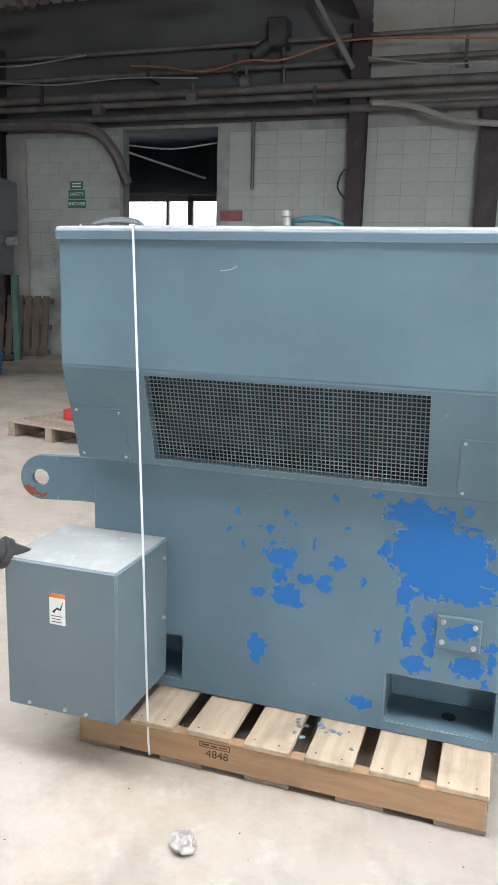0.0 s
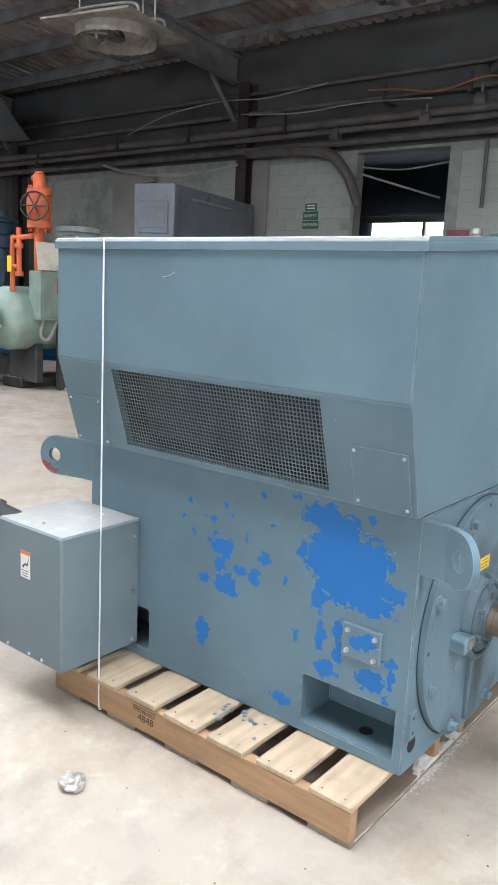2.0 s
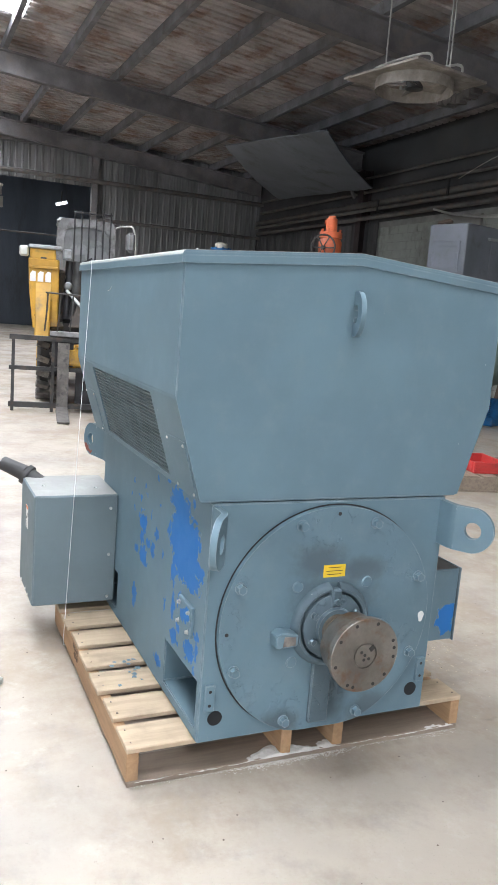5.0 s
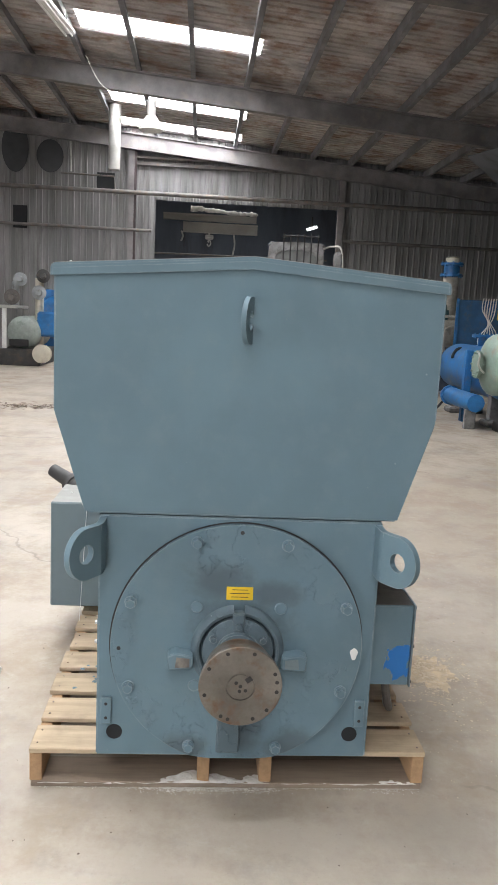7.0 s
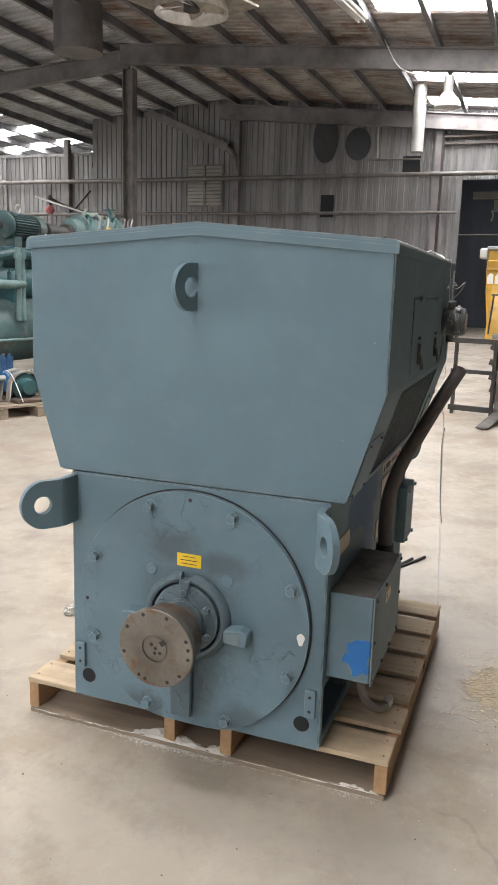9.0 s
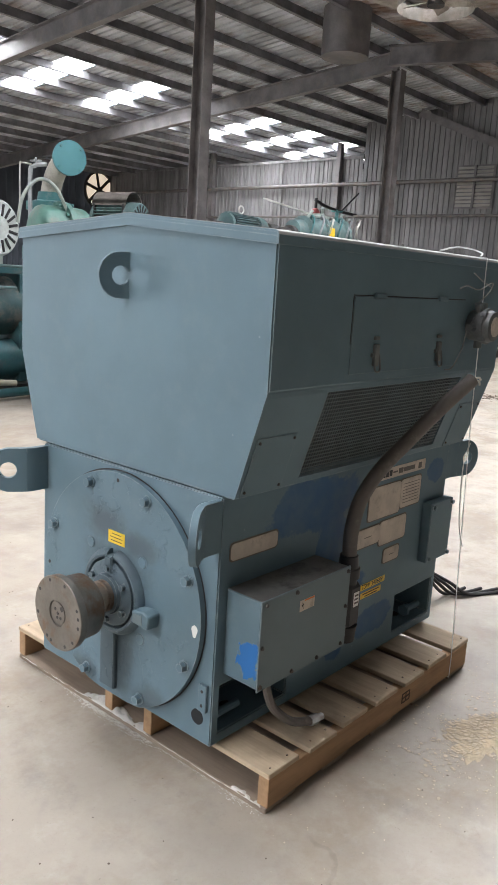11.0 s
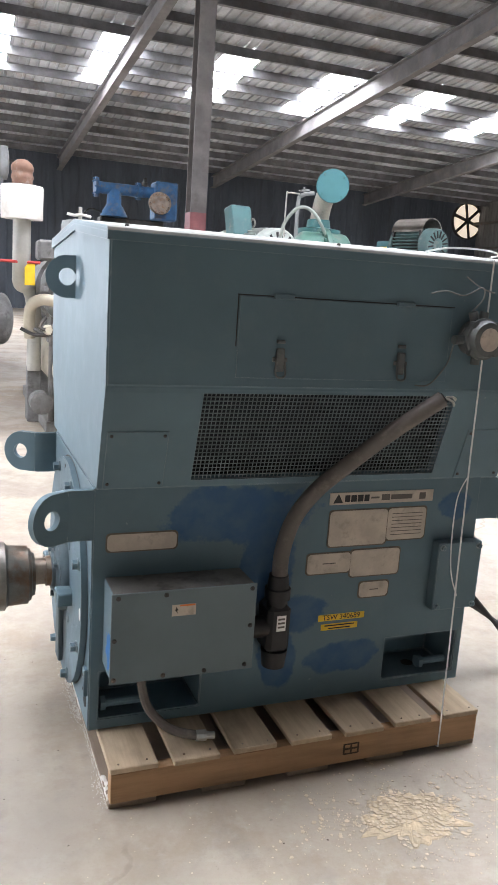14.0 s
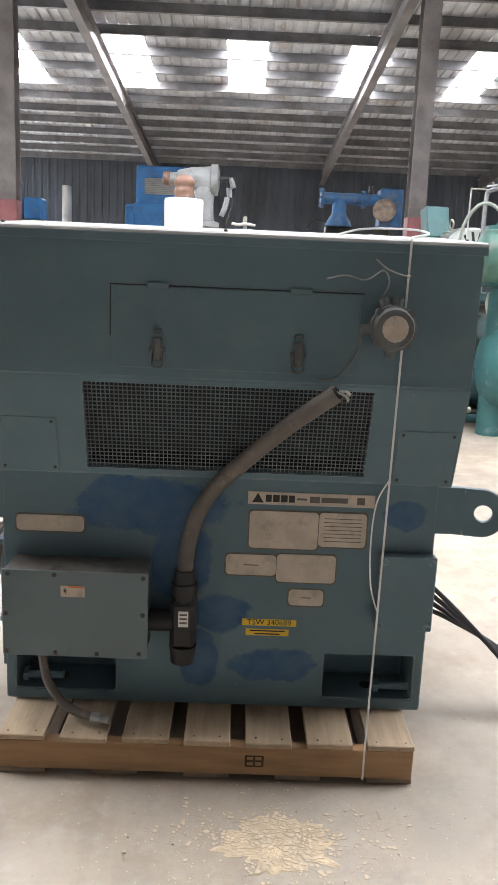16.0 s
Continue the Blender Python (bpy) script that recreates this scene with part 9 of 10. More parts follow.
for k in range(4):
    x = -0.4 + 0.22 * k
    part("side_line", tube(B(), [(x, 0.3, 1.4), (x + 0.06, 0.38, 1.25), (x - 0.04, 0.38, 1.1), (x + 0.05, 0.36, 0.9)], 0.02, 8), (DARK_IRON, DUCT)[k % 2], t)
t = thing("pipe_elbow", "grey standpipe elbow closed by a round teal flange", "pipe", (-3.24, -2.7, 0))
part("standpipe", lathe(B(), (0, 0, 0), (0, 0, 1), [(0, 0.14), (1.5, 0.14), (1.52, 0.28), (1.66, 0.28), (1.68, 0.2), (2.0, 0.2), (2.02, 0.24), (2.1, 0.24), (2.12, 0.13), (2.2, 0.12)], 24), TEAL, t)
part("big_drum", vessel(B(), (-1.5, 0.0, 0.72), (0.0, 0.0, 0.72), 0.42), TEAL, t)
part("upper_drum", vessel(B(), (-1.5, -0.1, 1.35), (0.05, -0.1, 1.35), 0.17), CREAM, t)
part("bend", tube(B(), [(0, 0, 2.12), (0.0, 0.02, 2.24), (0.02, 0.12, 2.38), (0.05, 0.27, 2.47), (0.085, 0.43, 2.5)], 0.1, 18), SKID_DUST, t, "dusty grey pipe bend")
fl = part("blind_flange", cyl(B(), (0.085, 0.43, 2.5), (0.097, 0.465, 2.502), 0.165, seg=40), TEAL_BRIGHT, t, "flat teal disc")
for k in range(4):
    a = radians(40 + 90 * k)
    c = Vector((0.098, 0.467, 2.502)) + Vector((-0.135 * math.cos(a), 0.04 * math.cos(a), 0.135 * math.sin(a)))
    part("bolt", hexbolt(B(), c, (0.33, 0.94, 0), 0.012, 0.014), TEAL, fl)
part("bow_pipe", tube(B(), [(0.6, 0.35, 1.85), (0.56, 0.38, 2.1), (0.44, 0.45, 2.26), (0.28, 0.5, 2.2), (0.05, 0.45, 1.9)], 0.017, 10), GREY_GREEN, t)
part("bolted_dome", vessel(B(), (-0.1, 0.35, 1.8), (0.3, 0.3, 1.8), 0.25), MACHINE_GREEN, t)
rg_ = part("dome_ring", flange(B(), (0.1, 0.33, 1.8), (1, -0.1, 0), 0.3, 0.05, 18), MACHINE_GREEN, t)
part("cock", handwheel(tube(B(), [(0.3, 0.1, 1.9), (0.3, 0.1, 2.35), (0.27, 0.12, 2.42), (0.15, 0.15, 2.45)], 0.022, 8), (0.25, 0.12, 2.47), (0.2, 0.2, 1), 0.055), MACHINE_GREY, t)
part("thin_line", tube(B(), [(0.48, 0.2, 1.95), (0.48, 0.2, 2.38), (0.46, 0.2, 2.42), (0.3, 0.12, 2.43)], 0.008, 6), DUCT, t)
t = thing("teal_control_box", "teal metal control box tilted on a post", "box", (-2.79, -3.98, 0))
part("post", box(B(), -0.05, 0.05, -0.05, 0.05, 0, 2.08), TEAL, t, smooth=False)
case = part("case", obox(B(), (0, 0, 2.2), (1, 0.25, 0), (-0.2, 0.9, 0.25), 0.28, 0.36, 0.18, 0.012), TEAL_MID, t)

def hooded_motor(at, rz, z, label, hood=True):
    """Teal motor on a stand with a tan half-round hood above it."""
    m = finned_motor("belt_motor", (at[0], at[1], z), rz, TEAL_GREY, label, 0.62, 0.23)
    t = thing("motor_stand", "dark steel stand that carries a finned motor", "stand", (at[0], at[1], 0), rz)
    part("top_plate", box(B(), -0.6, 0.8, -0.4, 0.4, z - 0.06, z), DARK_IRON, t, smooth=False)
    for x in (-0.5, 0.5):
        for y in (-0.34, 0.34):
            part("leg", box(B(), x - 0.05, x + 0.05, y - 0.05, y + 0.05, 0, z - 0.06), DARK_IRON, t, smooth=False)
    part("switch_box", box(B(), 0.36, 0.66, -0.2, 0.15, z, z + 0.38, 0.02), TEAL_BRIGHT, t)
    part("yellow_label", box(B(), 0.42, 0.56, -0.206, -0.2, z + 0.18, z + 0.3), YELLOW, t, smooth=False)
    part("yellow_label", box(B(), 0.42, 0.56, 0.151, 0.156, z + 0.18, z + 0.3), YELLOW, t, smooth=False)
    if not hood:
        return
    bm = B()
    for i in range(12):
        a0, a1 = math.pi * i / 12, math.pi * (i + 1) / 12
        for r0, r1 in ((0.2, 0.19),):
            q = [(math.cos(a), math.sin(a)) for a in (a0, a1)]
            prism(bm, [(r0 * q[0][0], z + 0.5 + r0 * q[0][1]), (r0 * q[1][0], z + 0.5 + r0 * q[1][1]), (r1 * q[1][0], z + 0.5 + r1 * q[1][1]), (r1 * q[0][0], z + 0.5 + r1 * q[0][1])], "x", -0.3, 0.3)
    part("hood", bm, HOOD_TAN, t, "tan half-round belt hood")
    for x in (-0.26, 0.26):
        for y in (-0.2, 0.17):
            part("hood_bracket", box(B(), x - 0.015, x + 0.015, y, y + 0.03, z, z + 0.52), DARK_IRON, t, smooth=False)


hooded_motor((-5.78, -4.75), -77, 1.86, "grey-green motor with slotted end bell on a raised stand")
hooded_motor((-10.2, -6.75), -77, 1.95, "grey-green motor with slotted end bell on a far stand", False)
t = thing("screw_compressor", "dusty teal-grey compressor with pipe loops and a yellow tag", "compressor", (-8.25, -3.0, 0))
part("stand", box(B(), -0.7, 0.6, -0.28, 0.28, 1.55, 1.95, 0.02), TEAL_DEEP, t)
for x, y in ((-0.62, -0.22), (-0.62, 0.2), (0.52, -0.22), (0.52, 0.2)):
    part("leg", box(B(), x - 0.05, x + 0.05, y - 0.05, y + 0.05, 0, 1.55), TEAL_DEEP, t, smooth=False)
part("lower_drum", vessel(B(), (0.1, 0.16, 0.95), (-1.7, -0.7, 0.95), 0.48), DUSTY_CREAM_TEAL, t, "large dished drum, cream with dust above and dark teal below")
part("drum_saddle", box(B(), -1.1, -0.9, -0.7, 0.0, 0, 0.6, 0.01), TEAL_DEEP, t)
part("drum_saddle", box(B(), -0.35, -0.15, -0.35, 0.3, 0, 0.55, 0.01), TEAL_DEEP, t)
part("drum_tag", obox(B(), (0.3, 0.42, 1.18), (-0.5, 0.86, 0), (0.85, 0.45, 0.3), 0.09, 0.1, 0.004), YELLOW, t, "yellow sticker", smooth=False)
part("drum_handle", tube(B(), [(0.0, 0.6, 1.0), (0.02, 0.72, 0.98), (-0.08, 0.76, 0.85), (-0.1, 0.7, 0.72), (-0.08, 0.58, 0.68)], 0.025, 8), CREAM, t)
body_ = part("casing", lathe(B(), (0.62, 0, 2.2), (-1, 0, 0), [(0, 0.1), (0.01, 0.15), (0.2, 0.17), (0.22, 0.23), (0.27, 0.23), (0.29, 0.2), (0.55, 0.25), (0.57, 0.29), (0.63, 0.29), (0.65, 0.25), (1.1, 0.24), (1.12, 0.28), (1.18, 0.28), (1.2, 0.15), (1.4, 0.14)], 28), TEAL_GREY, t, "dusty ribbed casing")
part("drive_shaft", lathe(B(), (1.32, 0, 2.13), (-1, 0, 0), [(0, 0.06), (0.1, 0.06), (0.12, 0.12), (0.3, 0.12), (0.32, 0.09), (0.6, 0.1), (0.62, 0.14), (0.7, 0.14)], 20), DARK_IRON, t, "dark drive coupling")
for k in range(14):
    a = 6.2832 * k / 14
    part("bolt", hexbolt(B(), (0.04, 0.265 * math.cos(a), 2.2 + 0.265 * math.sin(a)), (1, 0, 0), 0.018, 0.03), MACHINE_GREY, body_)
part("top_cover", lathe(B(), (0.0, 0.0, 2.42), (0, 0, 1), [(0, 0.2), (0.03, 0.2), (0.04, 0.12), (0.07, 0.1)], 18), GREY_GREEN, t)
part("yellow_tag", box(B(), -0.05, 0.08, 0.3, 0.31, 2.0, 2.28, 0.003), YELLOW, t, "yellow tag plate")
part("tag_arm", cyl(B(), (0.01, 0.2, 2.1), (0.01, 0.3, 2.1), 0.02, seg=8), TEAL, t)
for k in range(6):
    x = 0.5 - 0.24 * k
    part("pipe_loop", tube(B(), [(x, 0.2, 2.0), (x + 0.05, 0.3, 2.15 + 0.03 * k), (x - 0.05, 0.28, 2.36 + 0.02 * k), (x - 0.14, 0.15, 2.4), (x - 0.2, 0.2, 2.0)], 0.016, 8), (TEAL, MACHINE_GREY, DUCT)[k % 3], t)
for x, z, d in ((0.35, 2.44, -0.35), (-0.15, 2.5, 0.3), (-0.5, 2.46, -0.2)):
    part("stub", cyl(B(), (x, 0, z - 0.12), (x + d * 0.4, 0.05, z + 0.08), 0.025, seg=8), GREY_GREEN, t)
part("lever", cyl(B(), (0.35, 0.1, 2.46), (0.95, -0.3, 2.62), 0.014, seg=6), DUCT, t)
part("valve", handwheel(cyl(B(), (-0.35, 0.1, 2.4), (-0.35, 0.1, 2.54), 0.03), (-0.35, 0.1, 2.56), (0, 0, 1), 0.09), TEAL, t)
t = thing("operator_cabinet", "teal operator cabinet with stickers on a dark frame", "cabinet", (-9.8, -3.05, 0))
pc = part("case", box(B(), -0.55, 0.55, -0.1, 0.1, 1.28, 1.78, 0.012), TEAL_BRIGHT, t)
part("red_sticker", box(B(), 0.0, 0.12, 0.101, 0.105, 1.48, 1.68), RED, pc, smooth=False)
dp = part("display_panel", box(B(), -0.42, -0.01, 0.101, 0.107, 1.48, 1.68, 0.003), PANEL_DARK, pc)
part("keypad", box(B(), -0.38, -0.16, 0.1075, 0.11, 1.5, 1.62), YELLOW, dp, smooth=False)
part("frame", box(B(), -0.6, 0.6, -0.3, -0.08, 0, 1.3, 0.01), BLACK, t)
part("brace", box(B(), -0.5, 0.5, -0.15, -0.05, 1.25, 1.4, 0.01), BLACK, t)
for x in (-6.25, -6.56):
    pt = thing("paper_tag", "white paper tag hanging on the chiller", "tag", (x, -2.05, 0.78), group="paper tags")
    part("sheet", obox(B(), (0, 0, 0), (0.8, 0.1, 0.6), (0.1, 1, 0), 0.3, 0.3, 0.002), WHITE, pt, smooth=False)
    part("string", cyl(B(), (0, -0.01, 0.18), (0, -0.06, 0.36), 0.004, seg=6), DUCT, pt)

# far blue machines
t = thing("blue_cabinet_machine", "tall blue cabinet machine with a louvred front", "machine", (0.96, -9.6, 0))
part("cabinet", box(B(), -0.47, 0.47, -0.8, 0.0, 0, 3.47, 0.03), MACHINE_BLUE, t)
part("step", box(B(), 0.47, 0.68, -0.6, -0.05, 0, 2.78, 0.03), MACHINE_BLUE, t)
part("lower_front", box(B(), -0.4, 0.5, 0.0, 0.12, 0, 2.8, 0.02), MACHINE_BLUE, t)
for k in range(9):
    part("louvre", obox(B(), (0.04, 0.012, 2.98 + 0.032 * k), (1, 0, 0), (0, 1, -0.6), 0.54, 0.028, 0.008), DUCT, t, smooth=False)
t = thing("grey_blower", "grey cone-nosed compressor outlet on a tall stand", "blower", (0.0, -5.4, 0))
part("stand", box(B(), -0.13, 0.03, -0.08, 0.08, 0, 2.2, 0.02), MACHINE_GREY, t)
part("cone", lathe(B(), (0.42, 0.0, 2.75), (-1, 0, 0), [(0, 0.075), (0.1, 0.08), (0.12, 0.11), (0.3, 0.15), (0.54, 0.17), (0.56, 0.2), (0.64, 0.2), (0.66, 0.12)], 28), MACHINE_GREY, t)
part("nozzle", lathe(B(), (0.5, 0.0, 2.75), (-1, 0, 0), [(0, 0.06), (0.01, 0.085), (0.09, 0.09), (0.1, 0.07)], 24), RUST_PAINT, t, "rusty nozzle ring")
part("neck", lathe(B(), (-0.05, 0, 2.15), (0, 0, 1), [(0, 0.2), (0.06, 0.2), (0.08, 0.13), (0.3, 0.12), (0.5, 0.14)], 20), MACHINE_GREY, t)
part("stem", cyl(B(), (-0.23, 0, 2.77), (-0.45, 0, 2.77), 0.025), DARK_IRON, t)
for k in range(4):
    part("fitting", cyl(B(), (-0.28 - 0.05 * k, 0, 2.3 + 0.12 * k), (-0.33 - 0.02 * k, 0, 2.42 + 0.12 * k), 0.035, seg=8), MACHINE_GREY, t)
part("side_line", tube(B(), [(-0.35, 0, 2.2), (-0.42, 0, 2.45), (-0.35, 0, 2.65), (-0.38, 0, 2.78)], 0.014, 6), DARK_IRON, t)
t = thing("blue_tee_pump", "blue flanged tee pump with a rusty disc on a stand", "pump", (-2.5, -9.2, 0))
part("stand", box(B(), -0.7, 0.45, -0.25, 0.1, 0, 2.5, 0.02), DARK_IRON, t)
part("run", flange(flange(cyl(B(), (0.56, 0.2, 2.97), (-0.5, 0.2, 2.97), 0.1), (0.56, 0.2, 2.97), (1, 0, 0), 0.17, 0.05), (-0.18, 0.2, 2.97), (1, 0, 0), 0.15, 0.05), FAR_BLUE, t)
part("branch", lathe(B(), (0.24, 0.2, 2.5), (0, 0, 1), [(0, 0.24), (0.06, 0.22), (0.2, 0.13), (0.45, 0.12)], 20), FAR_BLUE, t)
part("end_block", box(B(), -0.86, -0.45, 0.0, 0.4, 2.5, 3.16, 0.03), FAR_BLUE, t)
part("top_bolts", lathe(B(), (-0.3, 0.2, 3.05), (0, 0, 1), [(0, 0.05), (0.08, 0.05), (0.09, 0.03), (0.16, 0.03)], 10), DARK_IRON, t)
part("disc", flange(B(), (-0.52, 0.46, 2.78), (0.1, 1, 0.3), 0.2, 0.05, 16), RUST_STEEL, t)
part("cable", tube(B(), [(0.8, 0.2, 2.45), (0.65, 0.2, 2.6), (0.4, 0.25, 2.55), (0.35, 0.25, 2.7)], 0.014, 6), RUBBER, t)
t = thing("standing_pipe", "pale standing pipe among the far machines", "pipe", (2.7, -9.6, 0))
part("pipe", cyl(B(), (0, 0, 0), (0, 0, 3.05), 0.085), DUCT, t)
t = thing("blue_case", "small light blue machine case on a dark base", "machine", (3.0, -8.0, 0))
part("base", box(B(), -0.4, 0.4, -0.4, 0.4, 0, 2.3, 0.02), DARK_IRON, t)
part("case", box(B(), -0.3, 0.0, -0.2, 0.2, 2.3, 2.66, 0.03), MACHINE_BLUE, t)
part("round_end", vessel(B(), (0.15, 0, 2.3), (0.15, 0, 2.88), 0.1), MACHINE_BLUE_DARK, t)

# ---- ceiling lamps and fan ----
hr0 = random.Random(3)
t = thing("exhaust_fan", "square dusty ceiling fan in a round shroud, hung on rods", "fan", (-7.35, 7.65, 4.7), 12, "ceiling fans")
bm = B()
n = 40
S = 0.68
for i in range(n):
    a0, a1 = 6.2832 * i / n, 6.2832 * (i + 1) / n
    def sq(a):
        c, s = math.cos(a), math.sin(a)
        k = S / max(abs(c), abs(s))
        return (k * c, k * s)
    o0, o1 = sq(a0), sq(a1)
    i0, i1 = (0.53 * math.cos(a0), 0.53 * math.sin(a0)), (0.53 * math.cos(a1), 0.53 * math.sin(a1))
    for za, zb in ((0, 0.03),):
        v = [[bm.verts.new((*p, z)) for p in (o0, o1, i1, i0)] for z in (za, zb)]
        bm.faces.new(v[0])
        bm.faces.new(v[1][::-1])
        bm.faces.new((v[0][0], v[0][1], v[1][1], v[1][0]))
    rim = [bm.verts.new(p) for p in ((*i0, 0.03), (*i1, 0.03), (*i1, -0.14), (*i0, -0.14))]
    bm.faces.new(rim)
part("shroud", bm, DUSTY_FAN, t, smooth=False)
for k in range(5):
    a = 6.2832 * k / 5
    u = Vector((math.cos(a), math.sin(a), 0))
    part("blade", obox(B(), u * 0.28 + Vector((0, 0, -0.03)), u, Vector((-u.y * 0.5, u.x * 0.5, 1)), 0.4, 0.18, 0.01), DUSTY_FAN, t, smooth=False)
part("motor_can", cyl(B(), (0, 0, -0.1), (0, 0, 0.14), 0.12), DARK_IRON, t)
for x, y in ((-0.6, 0), (0.6, 0), (0, 0.6)):
    part("hanger", cyl(B(), (x, y, 0.03), (x, y, roof_z(7.65) - 4.7 - 0.02), 0.012, seg=6), DUCT, t)
for y in (-0.3, 0.3):
    part("brace", tube(B(), [(-0.55, y, 0.03), (-0.45, y, 0.2), (0.45, y, 0.2), (0.55, y, 0.03)], 0.018, 6), DUCT, t)
copy_thing(t, pose(-8.8, -1.65, 5.42, 0, 0, -20))
t = thing("high_bay_lamp", "unlit white bell-shaped high bay lamp on a cable", "lamp", (-16.0, 1.1, 5.75))
part("shade", lathe(B(), (0, 0, -0.32), (0, 0, 1), [(0, 0.27), (0.005, 0.28), (0.12, 0.25), (0.24, 0.16), (0.3, 0.12), (0.3, 0.02)], 24), WHITE, t)
part("ballast", cyl(B(), (0, 0, -0.03), (0, 0, 0.32), 0.1), DUCT, t)
part("cable", tube(B(), [(0, 0, 0.3), (-0.1, -0.4, 0.35), (-0.2, -1.1, 0.6), (-0.2, -1.5, roof_z(-0.4) - 5.9)], 0.014, 6), DUCT, t)
t = thing("fluorescent_light", "bare twin tube fluorescent light fitting under the roof", "light", (-12.8, -0.44, 6.55), 173)
part("tray", box(B(), -0.9, 0.9, -0.12, 0.12, 0.03, 0.1, 0.01), WHITE, t)
for y in (-0.06, 0.06):
    part("tube", cyl(B(), (-0.88, y, 0), (0.88, y, 0), 0.019), WHITE, t)
for x in (-0.7, 0.7):
    part("hanger", cyl(B(), (x, 0, 0.1), (x, 0, roof_z(-0.44) - 6.56 - 0.2), 0.008, seg=6), DUCT, t)

for x, y, z, w in ((-5.2, 10.6, 5.62, 1.1), (-3.0, 10.2, 5.7, 1.4), (-8.2, 10.9, 5.55, 1.2), (-10.6, 10.5, 5.6, 1.0), (-6.6, 9.4, 5.75, 0.9)):
    bm = B()
    for k in range(int(w / 0.1)):
        d = 0.05 + 0.12 * hr0.random()
        box(bm, x + 0.1 * k, x + 0.1 * k + 0.098, y - 0.12 + 0.05 * hr0.random(), y + 0.1, z - d, z + 0.02)
    solid("torn_liner", bm, CONDUIT, "torn dusty roof liner hanging under the purlins", "liner", group="torn roof liner")

# ---- fittings of the north wall ----
t = thing("safety_sign", "small green safety shower sign on the block wall", "sign", (-7.48, Y_N - 0.008, 2.9))
for z0, z1, w, txt, size in ((0.09, 0.22, 0.13, "", 0), (-0.08, 0.075, 0.165, "SAFETY", 0.085), (-0.235, -0.095, 0.185, "SHOWER", 0.085)):
    b = part("board", box(B(), -w, w, -0.004, 0.004, z0, z1, 0.001), GREEN_SIGN, t, smooth=False)
    if txt:
        part("words", lettering(txt, size, pose(0, -0.0045, (z0 + z1) / 2, 90, 0, 0), 0.001), WHITE, b, smooth=False)
    else:
        for k in range(2):
            part("print_line", box(B(), -0.09, 0.09, -0.0055, -0.0042, z0 + 0.03 + 0.05 * k, z0 + 0.055 + 0.05 * k), WHITE, b, smooth=False)
solid("wall_notice", box(B(), -4.75, -4.35, Y_N - 0.006, Y_N + 0.011, 2.45, 2.62), RED_BAND, "faded red notice on the block wall", "sign")
solid("orange_cable", tube(B(), [(-6.2, Y_N - 0.42, 4.85), (-5.6, Y_N - 0.42, 4.8), (-4.9, Y_N - 0.42, 4.7), (-4.2, Y_N - 0.42, 4.82), (-3.6, Y_N - 0.42, 4.8), (-2.7, Y_N - 0.42, 5.0), (-1.6, Y_N - 0.42, 4.98), (0.2, Y_N - 0.42, 4.85)], 0.015, 6), CABLE_ORANGE, "slack orange cable along the wall pipes", "cable", smooth=True)
solid("sagging_hose", tube(B(), [(-12.7, Y_N - 0.5, 4.02), (-12.08, Y_N - 0.5, 3.87), (-11.24, Y_N - 0.5, 3.75), (-10.45, Y_N - 0.5, 3.69), (-9.61, Y_N - 0.5, 3.73), (-8.9, Y_N - 0.5, 3.81)], 0.026, 8), DUCT, "pale hose sagging between the columns", "hose", smooth=True)
solid("drop_pipe", tube(B(), [(-2.2, Y_N - 0.45, 4.12), (-1.6, Y_N - 0.45, 4.05), (-0.9, Y_N - 0.45, 3.82), (0.4, Y_N - 0.45, 3.72)], 0.045, 8), PALE_BOARD, "tan pipe dropping along the block wall", "pipe", smooth=True)
solid("conduit_drop", cyl(B(), (-4.18, Y_N - 0.05, 2.95), (-4.18, Y_N - 0.05, 4.0), 0.03), PIPE, "short conduit down the block wall", "pipe", smooth=True)
solid("door_hose", tube(B(), [(-8.8, Y_N - 0.3, 4.02), (-7.6, Y_N - 0.3, 4.0), (-6.95, Y_N - 0.3, 3.9), (-6.6, Y_N - 0.25, 3.55), (-6.45, Y_N - 0.2, 3.2), (-6.4, Y_N - 0.15, 3.05)], 0.09, 10), PIPE, "thick dusty hose bending down beside the doorway", "hose", smooth=True)
solid("door_pipe", cyl(B(), (-6.5, Y_N + 0.1, 3.6), (-5.5, Y_N + 1.2, 3.3), 0.02), DUCT, "thin pale pipe slanting in the doorway", "pipe", smooth=True)
solid("door_cable", tube(B(), [(-6.5, Y_N + 0.1, 3.72), (-5.7, Y_N + 0.1, 3.64), (-4.85, Y_N + 0.1, 3.72)], 0.014, 6), DUCT, "slack cable across the doorway", "cable", smooth=True)
t = thing("wall_speaker", "dark junction box with conduits high on the wall", "box", (-3.76, Y_N - 0.2, 5.15))
part("case", box(B(), -0.15, 0.15, -0.12, 0.2, -0.12, 0.3, 0.02), DARK_IRON, t)
part("conduit", tube(B(), [(0.08, 0, -0.12), (0.1, 0, -0.5), (0.1, 0.05, -0.75)], 0.04, 8), DARK_IRON, t)
part("side_can", cyl(B(), (-0.4, 0, -0.2), (-0.15, 0, -0.05), 0.1), DARK_IRON, t)
for x in (-16.3, -9.0, -2.45):
    solid("column_brace", obox(B(), (x - 0.45, Y_N - 0.5, 5.25), (-0.55, -0.12, 0.9), (0, 1, 0.13), 1.5, 0.07, 0.07), STEEL, "dark steel brace from a column to the rafter", "brace")
